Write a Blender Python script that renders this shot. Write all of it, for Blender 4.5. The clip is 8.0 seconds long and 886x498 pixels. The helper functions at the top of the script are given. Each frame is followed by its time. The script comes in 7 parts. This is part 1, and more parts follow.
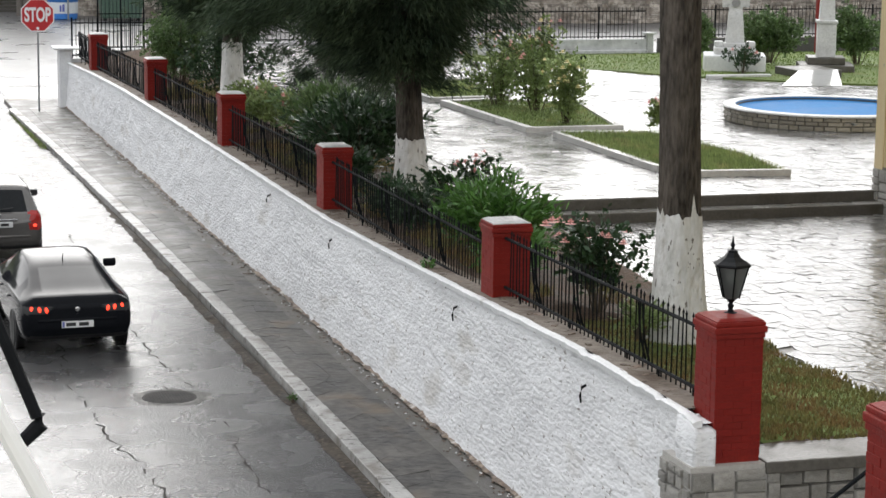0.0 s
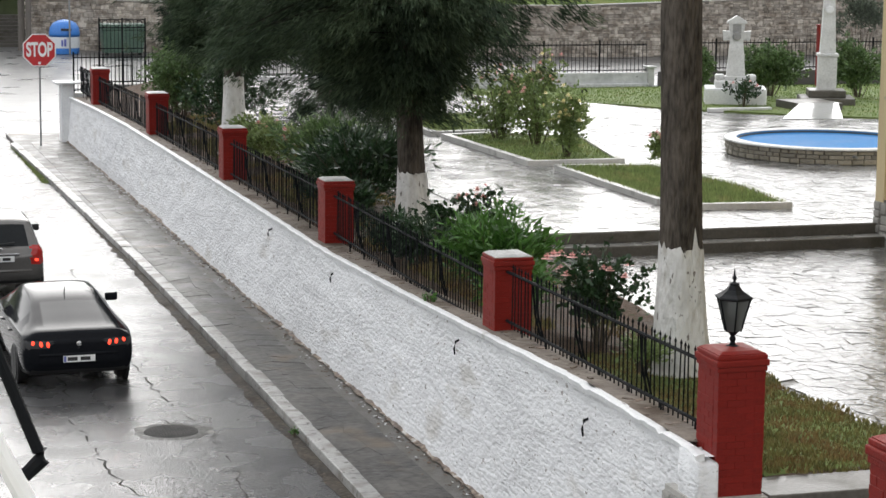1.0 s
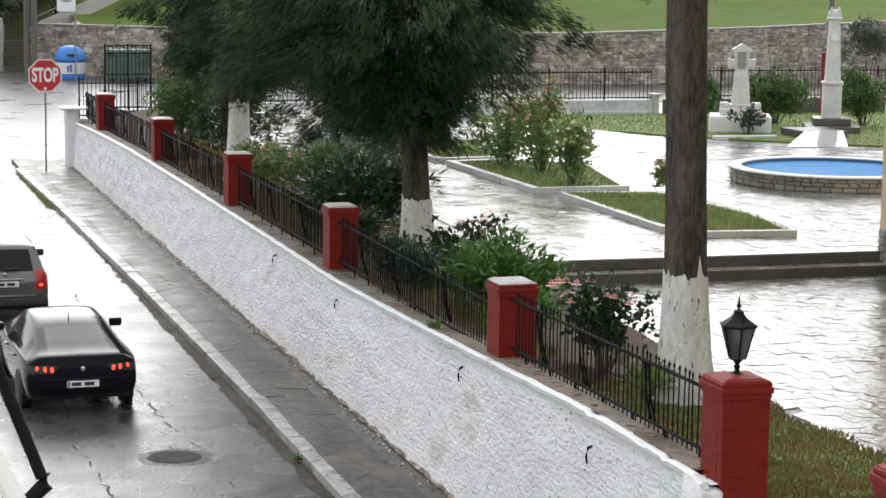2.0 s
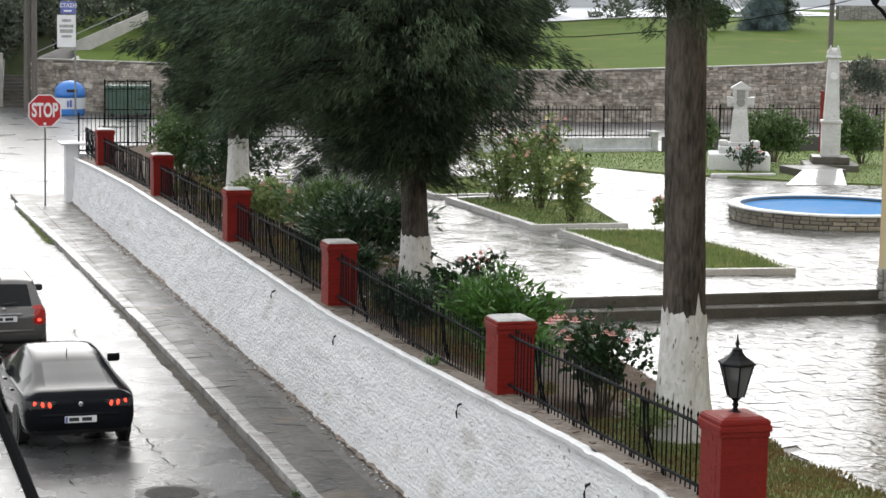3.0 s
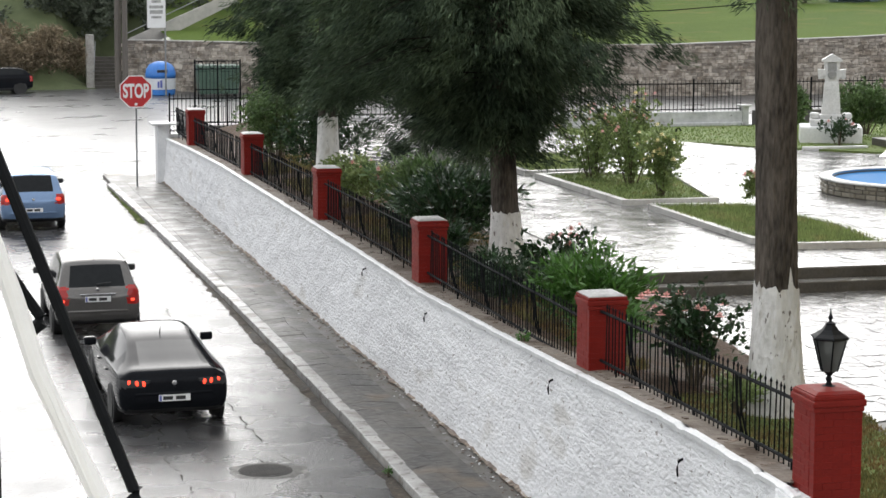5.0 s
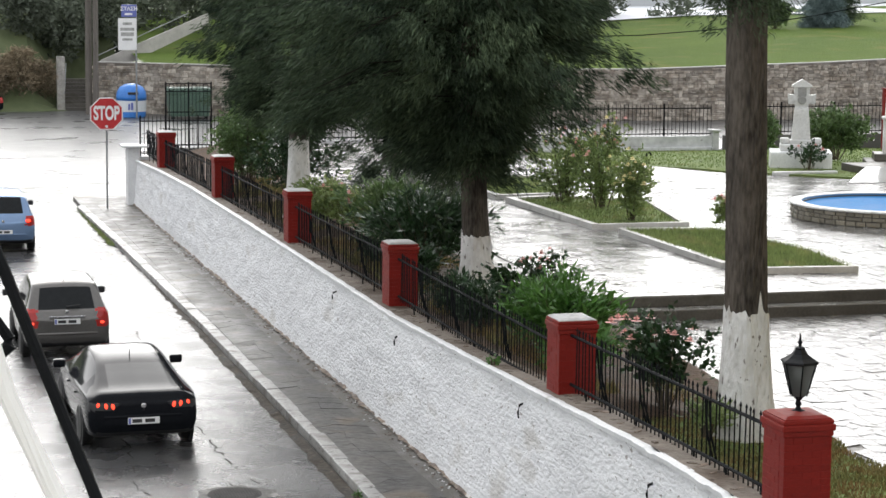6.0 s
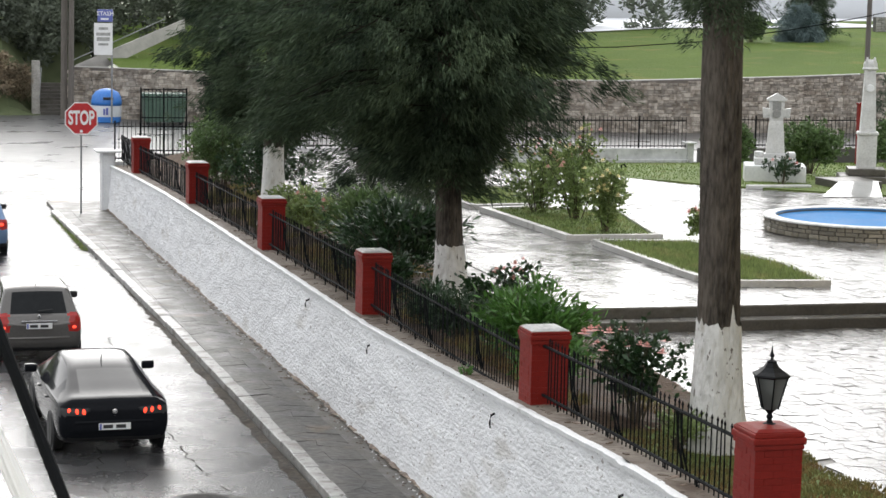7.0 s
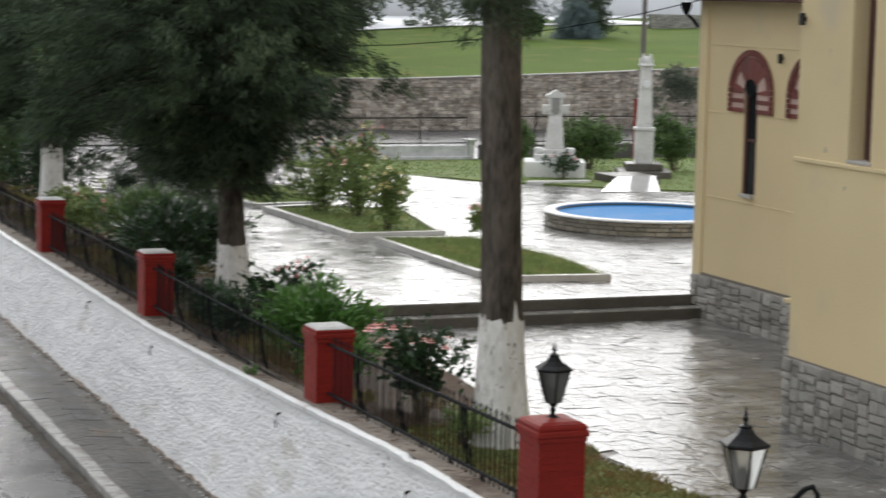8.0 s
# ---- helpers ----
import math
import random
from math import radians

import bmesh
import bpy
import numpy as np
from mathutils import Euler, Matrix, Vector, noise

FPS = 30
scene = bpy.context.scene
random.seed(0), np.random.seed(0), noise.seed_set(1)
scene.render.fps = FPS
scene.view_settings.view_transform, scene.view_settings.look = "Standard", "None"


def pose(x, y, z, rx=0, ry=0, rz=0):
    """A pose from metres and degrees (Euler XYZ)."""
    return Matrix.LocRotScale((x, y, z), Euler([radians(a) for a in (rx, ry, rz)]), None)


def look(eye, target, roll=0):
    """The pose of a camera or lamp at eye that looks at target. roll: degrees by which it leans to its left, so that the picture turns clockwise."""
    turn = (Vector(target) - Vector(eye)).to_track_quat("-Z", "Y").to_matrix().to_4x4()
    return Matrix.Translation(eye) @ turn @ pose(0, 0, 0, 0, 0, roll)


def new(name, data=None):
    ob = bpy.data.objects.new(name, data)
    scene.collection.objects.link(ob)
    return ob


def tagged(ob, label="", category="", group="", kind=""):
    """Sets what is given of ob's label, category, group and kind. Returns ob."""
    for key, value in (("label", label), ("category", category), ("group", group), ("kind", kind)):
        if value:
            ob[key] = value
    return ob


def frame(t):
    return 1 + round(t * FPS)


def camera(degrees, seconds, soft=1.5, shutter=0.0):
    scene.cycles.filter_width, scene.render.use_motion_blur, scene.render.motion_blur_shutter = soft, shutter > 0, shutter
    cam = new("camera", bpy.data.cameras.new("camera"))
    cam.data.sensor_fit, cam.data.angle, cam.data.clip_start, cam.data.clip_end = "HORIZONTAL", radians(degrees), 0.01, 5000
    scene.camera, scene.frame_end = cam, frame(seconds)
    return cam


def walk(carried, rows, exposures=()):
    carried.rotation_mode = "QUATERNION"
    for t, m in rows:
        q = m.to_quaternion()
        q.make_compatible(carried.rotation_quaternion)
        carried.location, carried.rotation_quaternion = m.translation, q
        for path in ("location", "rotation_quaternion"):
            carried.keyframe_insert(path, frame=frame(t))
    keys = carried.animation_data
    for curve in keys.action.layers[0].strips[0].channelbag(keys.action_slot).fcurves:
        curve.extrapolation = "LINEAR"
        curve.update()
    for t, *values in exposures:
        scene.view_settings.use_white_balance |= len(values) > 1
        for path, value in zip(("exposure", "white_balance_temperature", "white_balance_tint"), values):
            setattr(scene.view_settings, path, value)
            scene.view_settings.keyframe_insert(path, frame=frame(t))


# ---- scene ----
cam = camera(23.31, 8.0, soft=1.5, shutter=0.3)
# The eye stays at one window, 7.8 m over the street, and only turns: seconds, then the turn in degrees.
EYE = 7.8
ROWS = [
    (0.0, 80.22, -0.715, -16.614), (0.5, 80.767, -0.312, -16.63), (1.0, 81.116, -0.593, -16.592),
    (1.2, 81.2, -0.66, -16.605), (2.3, 82.119, -0.86, -16.31), (2.5, 82.304, -0.879, -16.229),
    (3.0, 82.803, -1.024, -16.445), (3.5, 83.159, -0.884, -16.894), (4.0, 83.276, -1.152, -16.968),
    (4.2, 81.951, -0.72, -15.958), (4.5, 81.72, -0.362, -14.168), (5.0, 82.154, -0.18, -14.13),
    (5.2, 82.34, -0.15, -14.25), (6.3, 82.936, -0.65, -15.063), (6.5, 83.029, -0.801, -15.12),
    (7.0, 83.041, -1.271, -15.49), (7.5, 82.91, -1.11, -16.777), (7.7, 82.976, -1.2, -18.319),
    (7.8, 83.0, -1.2, -19.329), (8.0, 83.115, -1.17, -21.325),
]
walk(cam, [(t, pose(0, 0, EYE, rx, ry, rz)) for t, rx, ry, rz in ROWS], exposures=[(0.0, 0.57), (1.2, 0.58), (2.3, 0.65), (7.4, 0.66), (8.0, 0.46)])

# ---- world and light: a bright overcast sky after rain ----
world = bpy.data.worlds.new("overcast")
scene.world = world
world.use_nodes = True
wn, wl = world.node_tree.nodes, world.node_tree.links
wn.clear()
sky = wn.new("ShaderNodeTexSky")
sky.sky_type, sky.sun_disc = "NISHITA", False
sky.sun_elevation, sky.sun_rotation = radians(27), radians(7)
sky.air_density, sky.dust_density, sky.ozone_density = 1.0, 5.0, 1.0
grey = wn.new("ShaderNodeHueSaturation")
grey.inputs["Saturation"].default_value = 0.10
back = wn.new("ShaderNodeBackground")
back.inputs["Strength"].default_value = 0.15
wout = wn.new("ShaderNodeOutputWorld")
wl.new(sky.outputs[0], grey.inputs["Color"])
cloud = wn.new("ShaderNodeMix")
cloud.data_type = "RGBA"
cloud.inputs["Factor"].default_value = 0.62
cloud.inputs["B"].default_value = (7.0, 7.15, 7.4, 1)
wl.new(grey.outputs[0], cloud.inputs["A"])
wl.new(cloud.outputs["Result"], back.inputs["Color"])
wl.new(back.outputs[0], wout.inputs["Surface"])
sun = new("sun", bpy.data.lights.new("sun", "SUN"))
sun.data.energy, sun.data.angle, sun.data.color = 0.7, radians(50), (1.0, 0.98, 0.95)
sun.matrix_world = look((8, 70, 42), (0, 0, 0))


# ---- helpers for building ----
def mk(name, verts, faces, mat, parent=None, smooth=False, label="", loc=None):
    """One mesh object from vertices and faces."""
    me = bpy.data.meshes.new(name)
    me.from_pydata([tuple(v) for v in verts], [], [tuple(q) for q in faces])
    me.materials.append(mat)
    if smooth:
        me.polygons.foreach_set("use_smooth", [True] * len(me.polygons))
    me.update()
    ob = new(name, me)
    if parent:
        ob.parent = parent
    if loc:
        ob.location = loc
    if label:
        ob["label"] = label
    return ob


def part(name, bm, mat, parent=None, label="", smooth=False):
    """Links a bmesh as one mesh object."""
    me = bpy.data.meshes.new(name)
    bm.to_mesh(me)
    bm.free()
    me.materials.append(mat)
    if smooth:
        me.polygons.foreach_set("use_smooth", [True] * len(me.polygons))
    ob = new(name, me)
    if parent:
        ob.parent = parent
    if label:
        ob["label"] = label
    return ob


def thing(name, x, y, z, label, category, group="", kind="", rz=0.0):
    ob = new(name)
    ob.empty_display_size = 0.2
    ob.matrix_basis = pose(x, y, z, 0, 0, rz)
    return tagged(ob, label, category, group, kind)


def box(bm, x0, x1, y0, y1, z0, z1, bevel=0.0):
    """Adds a box, with chamfered edges if asked."""
    got = bmesh.ops.create_cube(bm, size=1.0)
    for v in got["verts"]:
        v.co = Vector((x0 + (v.co.x + 0.5) * (x1 - x0), y0 + (v.co.y + 0.5) * (y1 - y0), z0 + (v.co.z + 0.5) * (z1 - z0)))
    if bevel:
        edges = {e for v in got["verts"] for e in v.link_edges}
        bmesh.ops.bevel(bm, geom=list(edges), offset=bevel, segments=2, affect="EDGES", profile=0.6)
    return bm


def boxed(x0, x1, y0, y1, z0, z1, bevel=0.0):
    return box(bmesh.new(), x0, x1, y0, y1, z0, z1, bevel)


def tube(bm, points, radii, sides=8, cap=True):
    """A tapered tube along points."""
    pts = [Vector(p) for p in points]
    rings = []
    for i, p in enumerate(pts):
        d = (pts[min(i + 1, len(pts) - 1)] - pts[max(i - 1, 0)]).normalized()
        a = d.cross(Vector((0, 0, 1)) if abs(d.z) < 0.9 else Vector((1, 0, 0))).normalized()
        b = d.cross(a)
        r = radii[i] if hasattr(radii, "__len__") else radii
        rings.append([bm.verts.new(p + r * (math.cos(k * math.tau / sides) * a + math.sin(k * math.tau / sides) * b)) for k in range(sides)])
    for r0, r1 in zip(rings, rings[1:]):
        for k in range(sides):
            bm.faces.new((r0[k], r0[(k + 1) % sides], r1[(k + 1) % sides], r1[k]))
    if cap:
        bm.faces.new(rings[0][::-1])
        bm.faces.new(rings[-1])
    return bm


def tubed(points, radii, sides=8):
    return tube(bmesh.new(), points, radii, sides)


def lathe(bm, profile, sides=24, cx=0.0, cy=0.0, squash=1.0, turn=0.0):
    """Turns a profile of (radius, height) about the upright axis."""
    rings = []
    for r, z in profile:
        rings.append([bm.verts.new((cx + r * math.cos(turn + k * math.tau / sides), cy + squash * r * math.sin(turn + k * math.tau / sides), z)) for k in range(sides)])
    for r0, r1 in zip(rings, rings[1:]):
        for k in range(sides):
            bm.faces.new((r0[k], r0[(k + 1) % sides], r1[(k + 1) % sides], r1[k]))
    bm.faces.new(rings[0][::-1])
    bm.faces.new(rings[-1])
    return bm


def prism(bm, outline, depth, at):
    """Extrudes a flat outline; at(u, v, w) gives the place of a point."""
    n = len(outline)
    a = [bm.verts.new(at(u, v, 0.0)) for u, v in outline]
    b = [bm.verts.new(at(u, v, depth)) for u, v in outline]
    bm.faces.new(a[::-1])
    bm.faces.new(b)
    for i in range(n):
        bm.faces.new((a[i], a[(i + 1) % n], b[(i + 1) % n], b[i]))
    return bm


def loft(bm, sections):
    rings = [[bm.verts.new(p) for p in s] for s in sections]
    n = len(rings[0])
    for r0, r1 in zip(rings, rings[1:]):
        for k in range(n):
            bm.faces.new((r0[k], r0[(k + 1) % n], r1[(k + 1) % n], r1[k]))
    bm.faces.new(rings[0][::-1])
    bm.faces.new(rings[-1])
    bmesh.ops.recalc_face_normals(bm, faces=bm.faces)
    return bm


# ---- materials ----
def surface(name, dark, light, rough=(0.5, 0.7), fine=30.0, coarse=1.5, bump=0.3, bump_scale=None, metal=0.0, contrast=(0.3, 0.7), island=0.0, per_object=0.0,
            stain=None, stain_scale=0.7, stain_from=0.55, spec=0.5, stretch=(1, 1, 1), bump_dist=0.02, translucent=0.0, cells=0.0, chips=None, chip_scale=14.0, chip_from=0.68, joints=0.0):
    """A procedural surface: two colours by coarse and fine noise, roughness by coarse noise, relief by fine noise, and stains with a shape of their own."""
    m = bpy.data.materials.new(name)
    m.use_nodes = True
    n, l = m.node_tree.nodes, m.node_tree.links
    bsdf = n["Principled BSDF"]
    co = n.new("ShaderNodeTexCoord")
    mp = n.new("ShaderNodeMapping")
    mp.inputs["Scale"].default_value = stretch
    l.new(co.outputs["Object"], mp.inputs["Vector"])

    def noisy(scale, detail=4.0):
        t = n.new("ShaderNodeTexNoise")
        t.inputs["Scale"].default_value, t.inputs["Detail"].default_value = scale, detail
        l.new(mp.outputs[0], t.inputs["Vector"])
        return t.outputs["Fac"]

    def ranged(src, a, b, lo, hi):
        r = n.new("ShaderNodeMapRange")
        r.inputs["From Min"].default_value, r.inputs["From Max"].default_value = a, b
        r.inputs["To Min"].default_value, r.inputs["To Max"].default_value = lo, hi
        l.new(src, r.inputs["Value"])
        return r.outputs[0]

    def mixed(fac, a, b, kind="MIX"):
        x = n.new("ShaderNodeMix")
        x.data_type, x.blend_type = "RGBA", kind
        for src, sock in ((fac, x.inputs["Factor"]), (a, x.inputs["A"]), (b, x.inputs["B"])):
            if hasattr(src, "node"):
                l.new(src, sock)
            elif isinstance(src, float):
                sock.default_value = src
            else:
                sock.default_value = (*src, 1)
        return x.outputs["Result"]

    big, small = noisy(coarse), noisy(fine, 6.0)
    both = n.new("ShaderNodeMath")
    both.operation = "ADD"
    l.new(ranged(big, 0.0, 1.0, 0.0, 0.55), both.inputs[0])
    l.new(ranged(small, 0.0, 1.0, 0.0, 0.45), both.inputs[1])
    col = mixed(ranged(both.outputs[0], *contrast, 0.0, 1.0), dark, light)
    if stain:
        col = mixed(ranged(noisy(stain_scale, 8.0), stain_from, stain_from + 0.12, 0.0, 0.85), col, stain)
    if chips:
        col = mixed(ranged(noisy(chip_scale, 3.0), chip_from, chip_from + 0.04, 0.0, 0.9), col, chips)
    if island or per_object:
        src = n.new("ShaderNodeNewGeometry").outputs["Random Per Island"] if island else n.new("ShaderNodeObjectInfo").outputs["Random"]
        k = island or per_object
        hue = n.new("ShaderNodeHueSaturation")
        l.new(ranged(src, 0.0, 1.0, 1.0 - k, 1.0 + k), hue.inputs["Value"])
        l.new(col, hue.inputs["Color"])
        col = hue.outputs[0]
    l.new(col, bsdf.inputs["Base Color"])
    l.new(ranged(big, 0.35, 0.65, rough[0], rough[1]), bsdf.inputs["Roughness"])
    bsdf.inputs["Metallic"].default_value = metal
    bsdf.inputs["Specular IOR Level"].default_value = spec
    if bump:
        b = n.new("ShaderNodeBump")
        b.inputs["Strength"].default_value, b.inputs["Distance"].default_value = bump, bump_dist
        rough_height = noisy(bump_scale or fine, 6.0)
        if cells:
            v = n.new("ShaderNodeTexVoronoi")
            v.inputs["Scale"].default_value, v.inputs["Randomness"].default_value = cells, 1.0
            l.new(mp.outputs[0], v.inputs["Vector"])
            if joints:
                v.feature = "DISTANCE_TO_EDGE"
                warp = n.new("ShaderNodeMixRGB")
                warp.inputs[0].default_value = 0.10
                wob = n.new("ShaderNodeTexNoise")
                wob.inputs["Scale"].default_value = 3.0
                l.new(mp.outputs[0], wob.inputs["Vector"])
                l.new(mp.outputs[0], warp.inputs[1])
                l.new(wob.outputs["Color"], warp.inputs[2])
                l.new(warp.outputs[0], v.inputs["Vector"])
            add = n.new("ShaderNodeMath")
            add.operation = "SUBTRACT"
            l.new(rough_height, add.inputs[0])
            if joints:
                l.new(ranged(v.outputs["Distance"], 0.0, 0.14, joints, 0.0), add.inputs[1])
            else:
                l.new(ranged(v.outputs["Distance"], 0.0, 0.9, 0.0, 0.42), add.inputs[1])
            rough_height = add.outputs[0]
        l.new(rough_height, b.inputs["Height"])
        l.new(b.outputs[0], bsdf.inputs["Normal"])
    if translucent:
        out = n["Material Output"]
        tr = n.new("ShaderNodeBsdfTranslucent")
        l.new(col, tr.inputs["Color"])
        mx = n.new("ShaderNodeMixShader")
        mx.inputs[0].default_value = translucent
        l.new(bsdf.outputs[0], mx.inputs[1])
        l.new(tr.outputs[0], mx.inputs[2])
        l.new(mx.outputs[0], out.inputs["Surface"])
    return m


FARMORTAR = surface("brown_mortar", (0.11, 0.095, 0.08), (0.20, 0.175, 0.15), (0.6, 0.85), 25, 2, 0.5)
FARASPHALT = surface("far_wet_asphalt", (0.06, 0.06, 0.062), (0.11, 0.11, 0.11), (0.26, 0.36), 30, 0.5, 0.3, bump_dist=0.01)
ASPHALT = surface("wet_asphalt", (0.030, 0.030, 0.032), (0.085, 0.085, 0.085), (0.14, 0.38), 46, 0.9, 0.8, 20, stain=(0.12, 0.115, 0.11), stain_scale=0.6, stain_from=0.60, bump_dist=0.016, contrast=(0.38, 0.62), spec=0.22, chips=(0.018, 0.018, 0.018), chip_scale=5.0, chip_from=0.70)
GUTTER = surface("gutter_silt", (0.024, 0.021, 0.018), (0.095, 0.082, 0.068), (0.6, 0.9), 12, 1.2, 0.9, spec=0.10, bump_dist=0.04, contrast=(0.4, 0.6), chips=(0.15, 0.12, 0.09), chip_scale=9.0, chip_from=0.64, stain=(0.03, 0.022, 0.016), stain_scale=1.6, stain_from=0.52)
KERB = surface("kerb_concrete", (0.20, 0.195, 0.185), (0.44, 0.435, 0.42), (0.35, 0.6), 16, 1.6, 0.7, per_object=0.08, stain=(0.14, 0.125, 0.105), stain_scale=2.0, stain_from=0.52, chips=(0.08, 0.07, 0.06), chip_scale=9.0, chip_from=0.62)
SLAB = surface("wet_sidewalk_stone", (0.032, 0.03, 0.028), (0.135, 0.128, 0.118), (0.30, 0.60), 7, 1.6, 0.8, 9, island=0.10, contrast=(0.38, 0.62), stain=(0.15, 0.12, 0.09), stain_scale=1.1, stain_from=0.58, bump_dist=0.016, spec=0.18)
SLABPIECE = surface("wet_paving_slab", (0.032, 0.03, 0.028), (0.135, 0.128, 0.118), (0.30, 0.60), 7, 1.6, 0.8, 9, per_object=0.10, contrast=(0.38, 0.62), stain=(0.15, 0.12, 0.09), stain_scale=1.1, stain_from=0.58, bump_dist=0.016, spec=0.18)
MORTAR = surface("joint_mortar", (0.06, 0.055, 0.05), (0.13, 0.12, 0.10), (0.3, 0.6), 30, 2, 0.4)
WHITEWASH = surface("whitewashed_rubble", (0.68, 0.685, 0.695), (0.87, 0.875, 0.885), (0.6, 0.85), 9, 0.9, 0.9, 10, stain=(0.57, 0.555, 0.53), stain_scale=0.9, stain_from=0.61, bump_dist=0.05, cells=4.2, joints=0.11, stretch=(1, 0.75, 1.9), chips=(0.30, 0.28, 0.26), chip_scale=9, chip_from=0.65)
FLAKING = surface("flaking_whitewash", (0.34, 0.345, 0.35), (0.66, 0.66, 0.66), (0.5, 0.75), 6, 0.8, 0.6, stain=(0.16, 0.15, 0.14), stain_scale=0.8, stain_from=0.62, chips=(0.10, 0.09, 0.08), chip_scale=4.0, chip_from=0.66)
DEBRIS = surface("brown_debris", (0.07, 0.045, 0.03), (0.24, 0.18, 0.14), (0.5, 0.8), 16, 2.5, 0.4, island=0.4)
GRIT = surface("pale_grit", (0.055, 0.036, 0.025), (0.30, 0.235, 0.18), (0.6, 0.85), 11, 4, 0.9, contrast=(0.40, 0.62), stain=(0.60, 0.59, 0.57), stain_scale=4.0, stain_from=0.57)
# Worn white for the rear pier; on pillar caps it paints the wet sheen.
COPING = surface("worn_white_and_wet_sheen", (0.34, 0.34, 0.335), (0.60, 0.60, 0.59), (0.5, 0.75), 18, 2.2, 0.5, stain=(0.16, 0.15, 0.13), stain_scale=3.0, stain_from=0.6)
PLAINWHITE = surface("white_paint", (0.62, 0.63, 0.64), (0.84, 0.84, 0.84), (0.45, 0.7), 18, 1.5, 0.35, stain=(0.42, 0.41, 0.38), stain_scale=1.7, stain_from=0.66)
DIRT = surface("wet_earth", (0.036, 0.024, 0.016), (0.13, 0.088, 0.060), (0.65, 0.9), 14, 1.3, 0.9, stain=(0.20, 0.175, 0.15), stain_scale=1.4, stain_from=0.60, bump_dist=0.04, spec=0.15, chips=(0.045, 0.055, 0.02), chip_scale=5.0, chip_from=0.62)
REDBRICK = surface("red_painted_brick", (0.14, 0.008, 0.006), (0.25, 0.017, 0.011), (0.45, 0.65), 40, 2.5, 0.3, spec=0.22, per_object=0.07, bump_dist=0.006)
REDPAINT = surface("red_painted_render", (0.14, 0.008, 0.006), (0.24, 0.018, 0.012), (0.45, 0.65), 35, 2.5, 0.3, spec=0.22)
IRON = surface("black_iron", (0.005, 0.006, 0.007), (0.012, 0.013, 0.015), (0.6, 0.8), 40, 3, 0.2, spec=0.08)
LAMPIRON = surface("wet_black_iron", (0.005, 0.006, 0.007), (0.012, 0.013, 0.015), (0.35, 0.5), 40, 3, 0.15, spec=0.15)
MANHOLE = surface("manhole_iron", (0.04, 0.04, 0.04), (0.11, 0.105, 0.10), (0.7, 0.85), 40, 3, 0.3, spec=0.06)
# Darker copy of the bark, with the crown's inner shade put into its colour.
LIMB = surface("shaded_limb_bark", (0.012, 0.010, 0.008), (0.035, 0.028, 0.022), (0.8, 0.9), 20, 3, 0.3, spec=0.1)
GREYIRON = surface("galvanised_pole", (0.20, 0.21, 0.21), (0.34, 0.35, 0.36), (0.3, 0.5), 40, 3, 0.1, metal=0.6)
PAVE = surface("wet_plaza_stone", (0.09, 0.088, 0.085), (0.23, 0.225, 0.215), (0.10, 0.30), 11, 1.1, 0.7, 9, island=0.25, bump_dist=0.02)
PAVEPIECE = surface("wet_flagstone", (0.09, 0.088, 0.085), (0.23, 0.225, 0.215), (0.10, 0.30), 11, 1.1, 0.7, 9, per_object=0.25, bump_dist=0.02)
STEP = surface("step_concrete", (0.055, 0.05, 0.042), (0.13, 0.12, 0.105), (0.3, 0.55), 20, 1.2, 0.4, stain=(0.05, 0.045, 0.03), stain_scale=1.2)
# Paler copy of the step concrete: sky light on the treads put into colour.
TOPSTEP = surface("lit_step_tread", (0.16, 0.155, 0.145), (0.3, 0.29, 0.27), (0.15, 0.35), 20, 1.2, 0.3)
LAWN = surface("lawn_earth", (0.075, 0.12, 0.025), (0.16, 0.21, 0.05), (0.85, 0.95), 30, 0.5, 0.3, stain=(0.16, 0.13, 0.06), stain_scale=1.0, stain_from=0.62, bump_dist=0.05)
HILLGRASS = surface("hill_grass", (0.066, 0.112, 0.020), (0.125, 0.175, 0.040), (0.9, 0.98), 9, 0.15, 0.8, spec=0.1, stain=(0.15, 0.16, 0.045), stain_scale=0.4, stain_from=0.56, bump_dist=0.12)
GRASS = surface("grass_blades", (0.12, 0.175, 0.055), (0.29, 0.345, 0.13), (0.6, 0.8), 3, 1.4, 0, island=0.4, stain=(0.30, 0.27, 0.13), stain_scale=1.4, stain_from=0.56, translucent=0.35)
LAWNGRASS = surface("lawn_blades", (0.09, 0.15, 0.03), (0.18, 0.24, 0.06), (0.7, 0.9), 3, 0.4, 0, spec=0.15, island=0.2, stain=(0.24, 0.19, 0.08), stain_scale=0.6, stain_from=0.6, translucent=0.3)
DRYGRASS = surface("dry_grass_blades", (0.10, 0.11, 0.03), (0.25, 0.21, 0.08), (0.6, 0.8), 3, 1.6, 0, island=0.35, stain=(0.20, 0.12, 0.05), stain_scale=1.6, stain_from=0.50, translucent=0.25)
KERBWHITE = surface("white_bed_kerb", (0.40, 0.39, 0.37), (0.66, 0.65, 0.62), (0.4, 0.7), 22, 1.1, 0.4, stain=(0.20, 0.19, 0.17), stain_scale=1.3, stain_from=0.6)
BARK = surface("conifer_bark", (0.026, 0.022, 0.018), (0.135, 0.115, 0.096), (0.7, 0.9), 26, 3.0, 1.0, 20, stretch=(1, 1, 0.22), bump_dist=0.08, spec=0.15, cells=16.0, contrast=(0.36, 0.62))
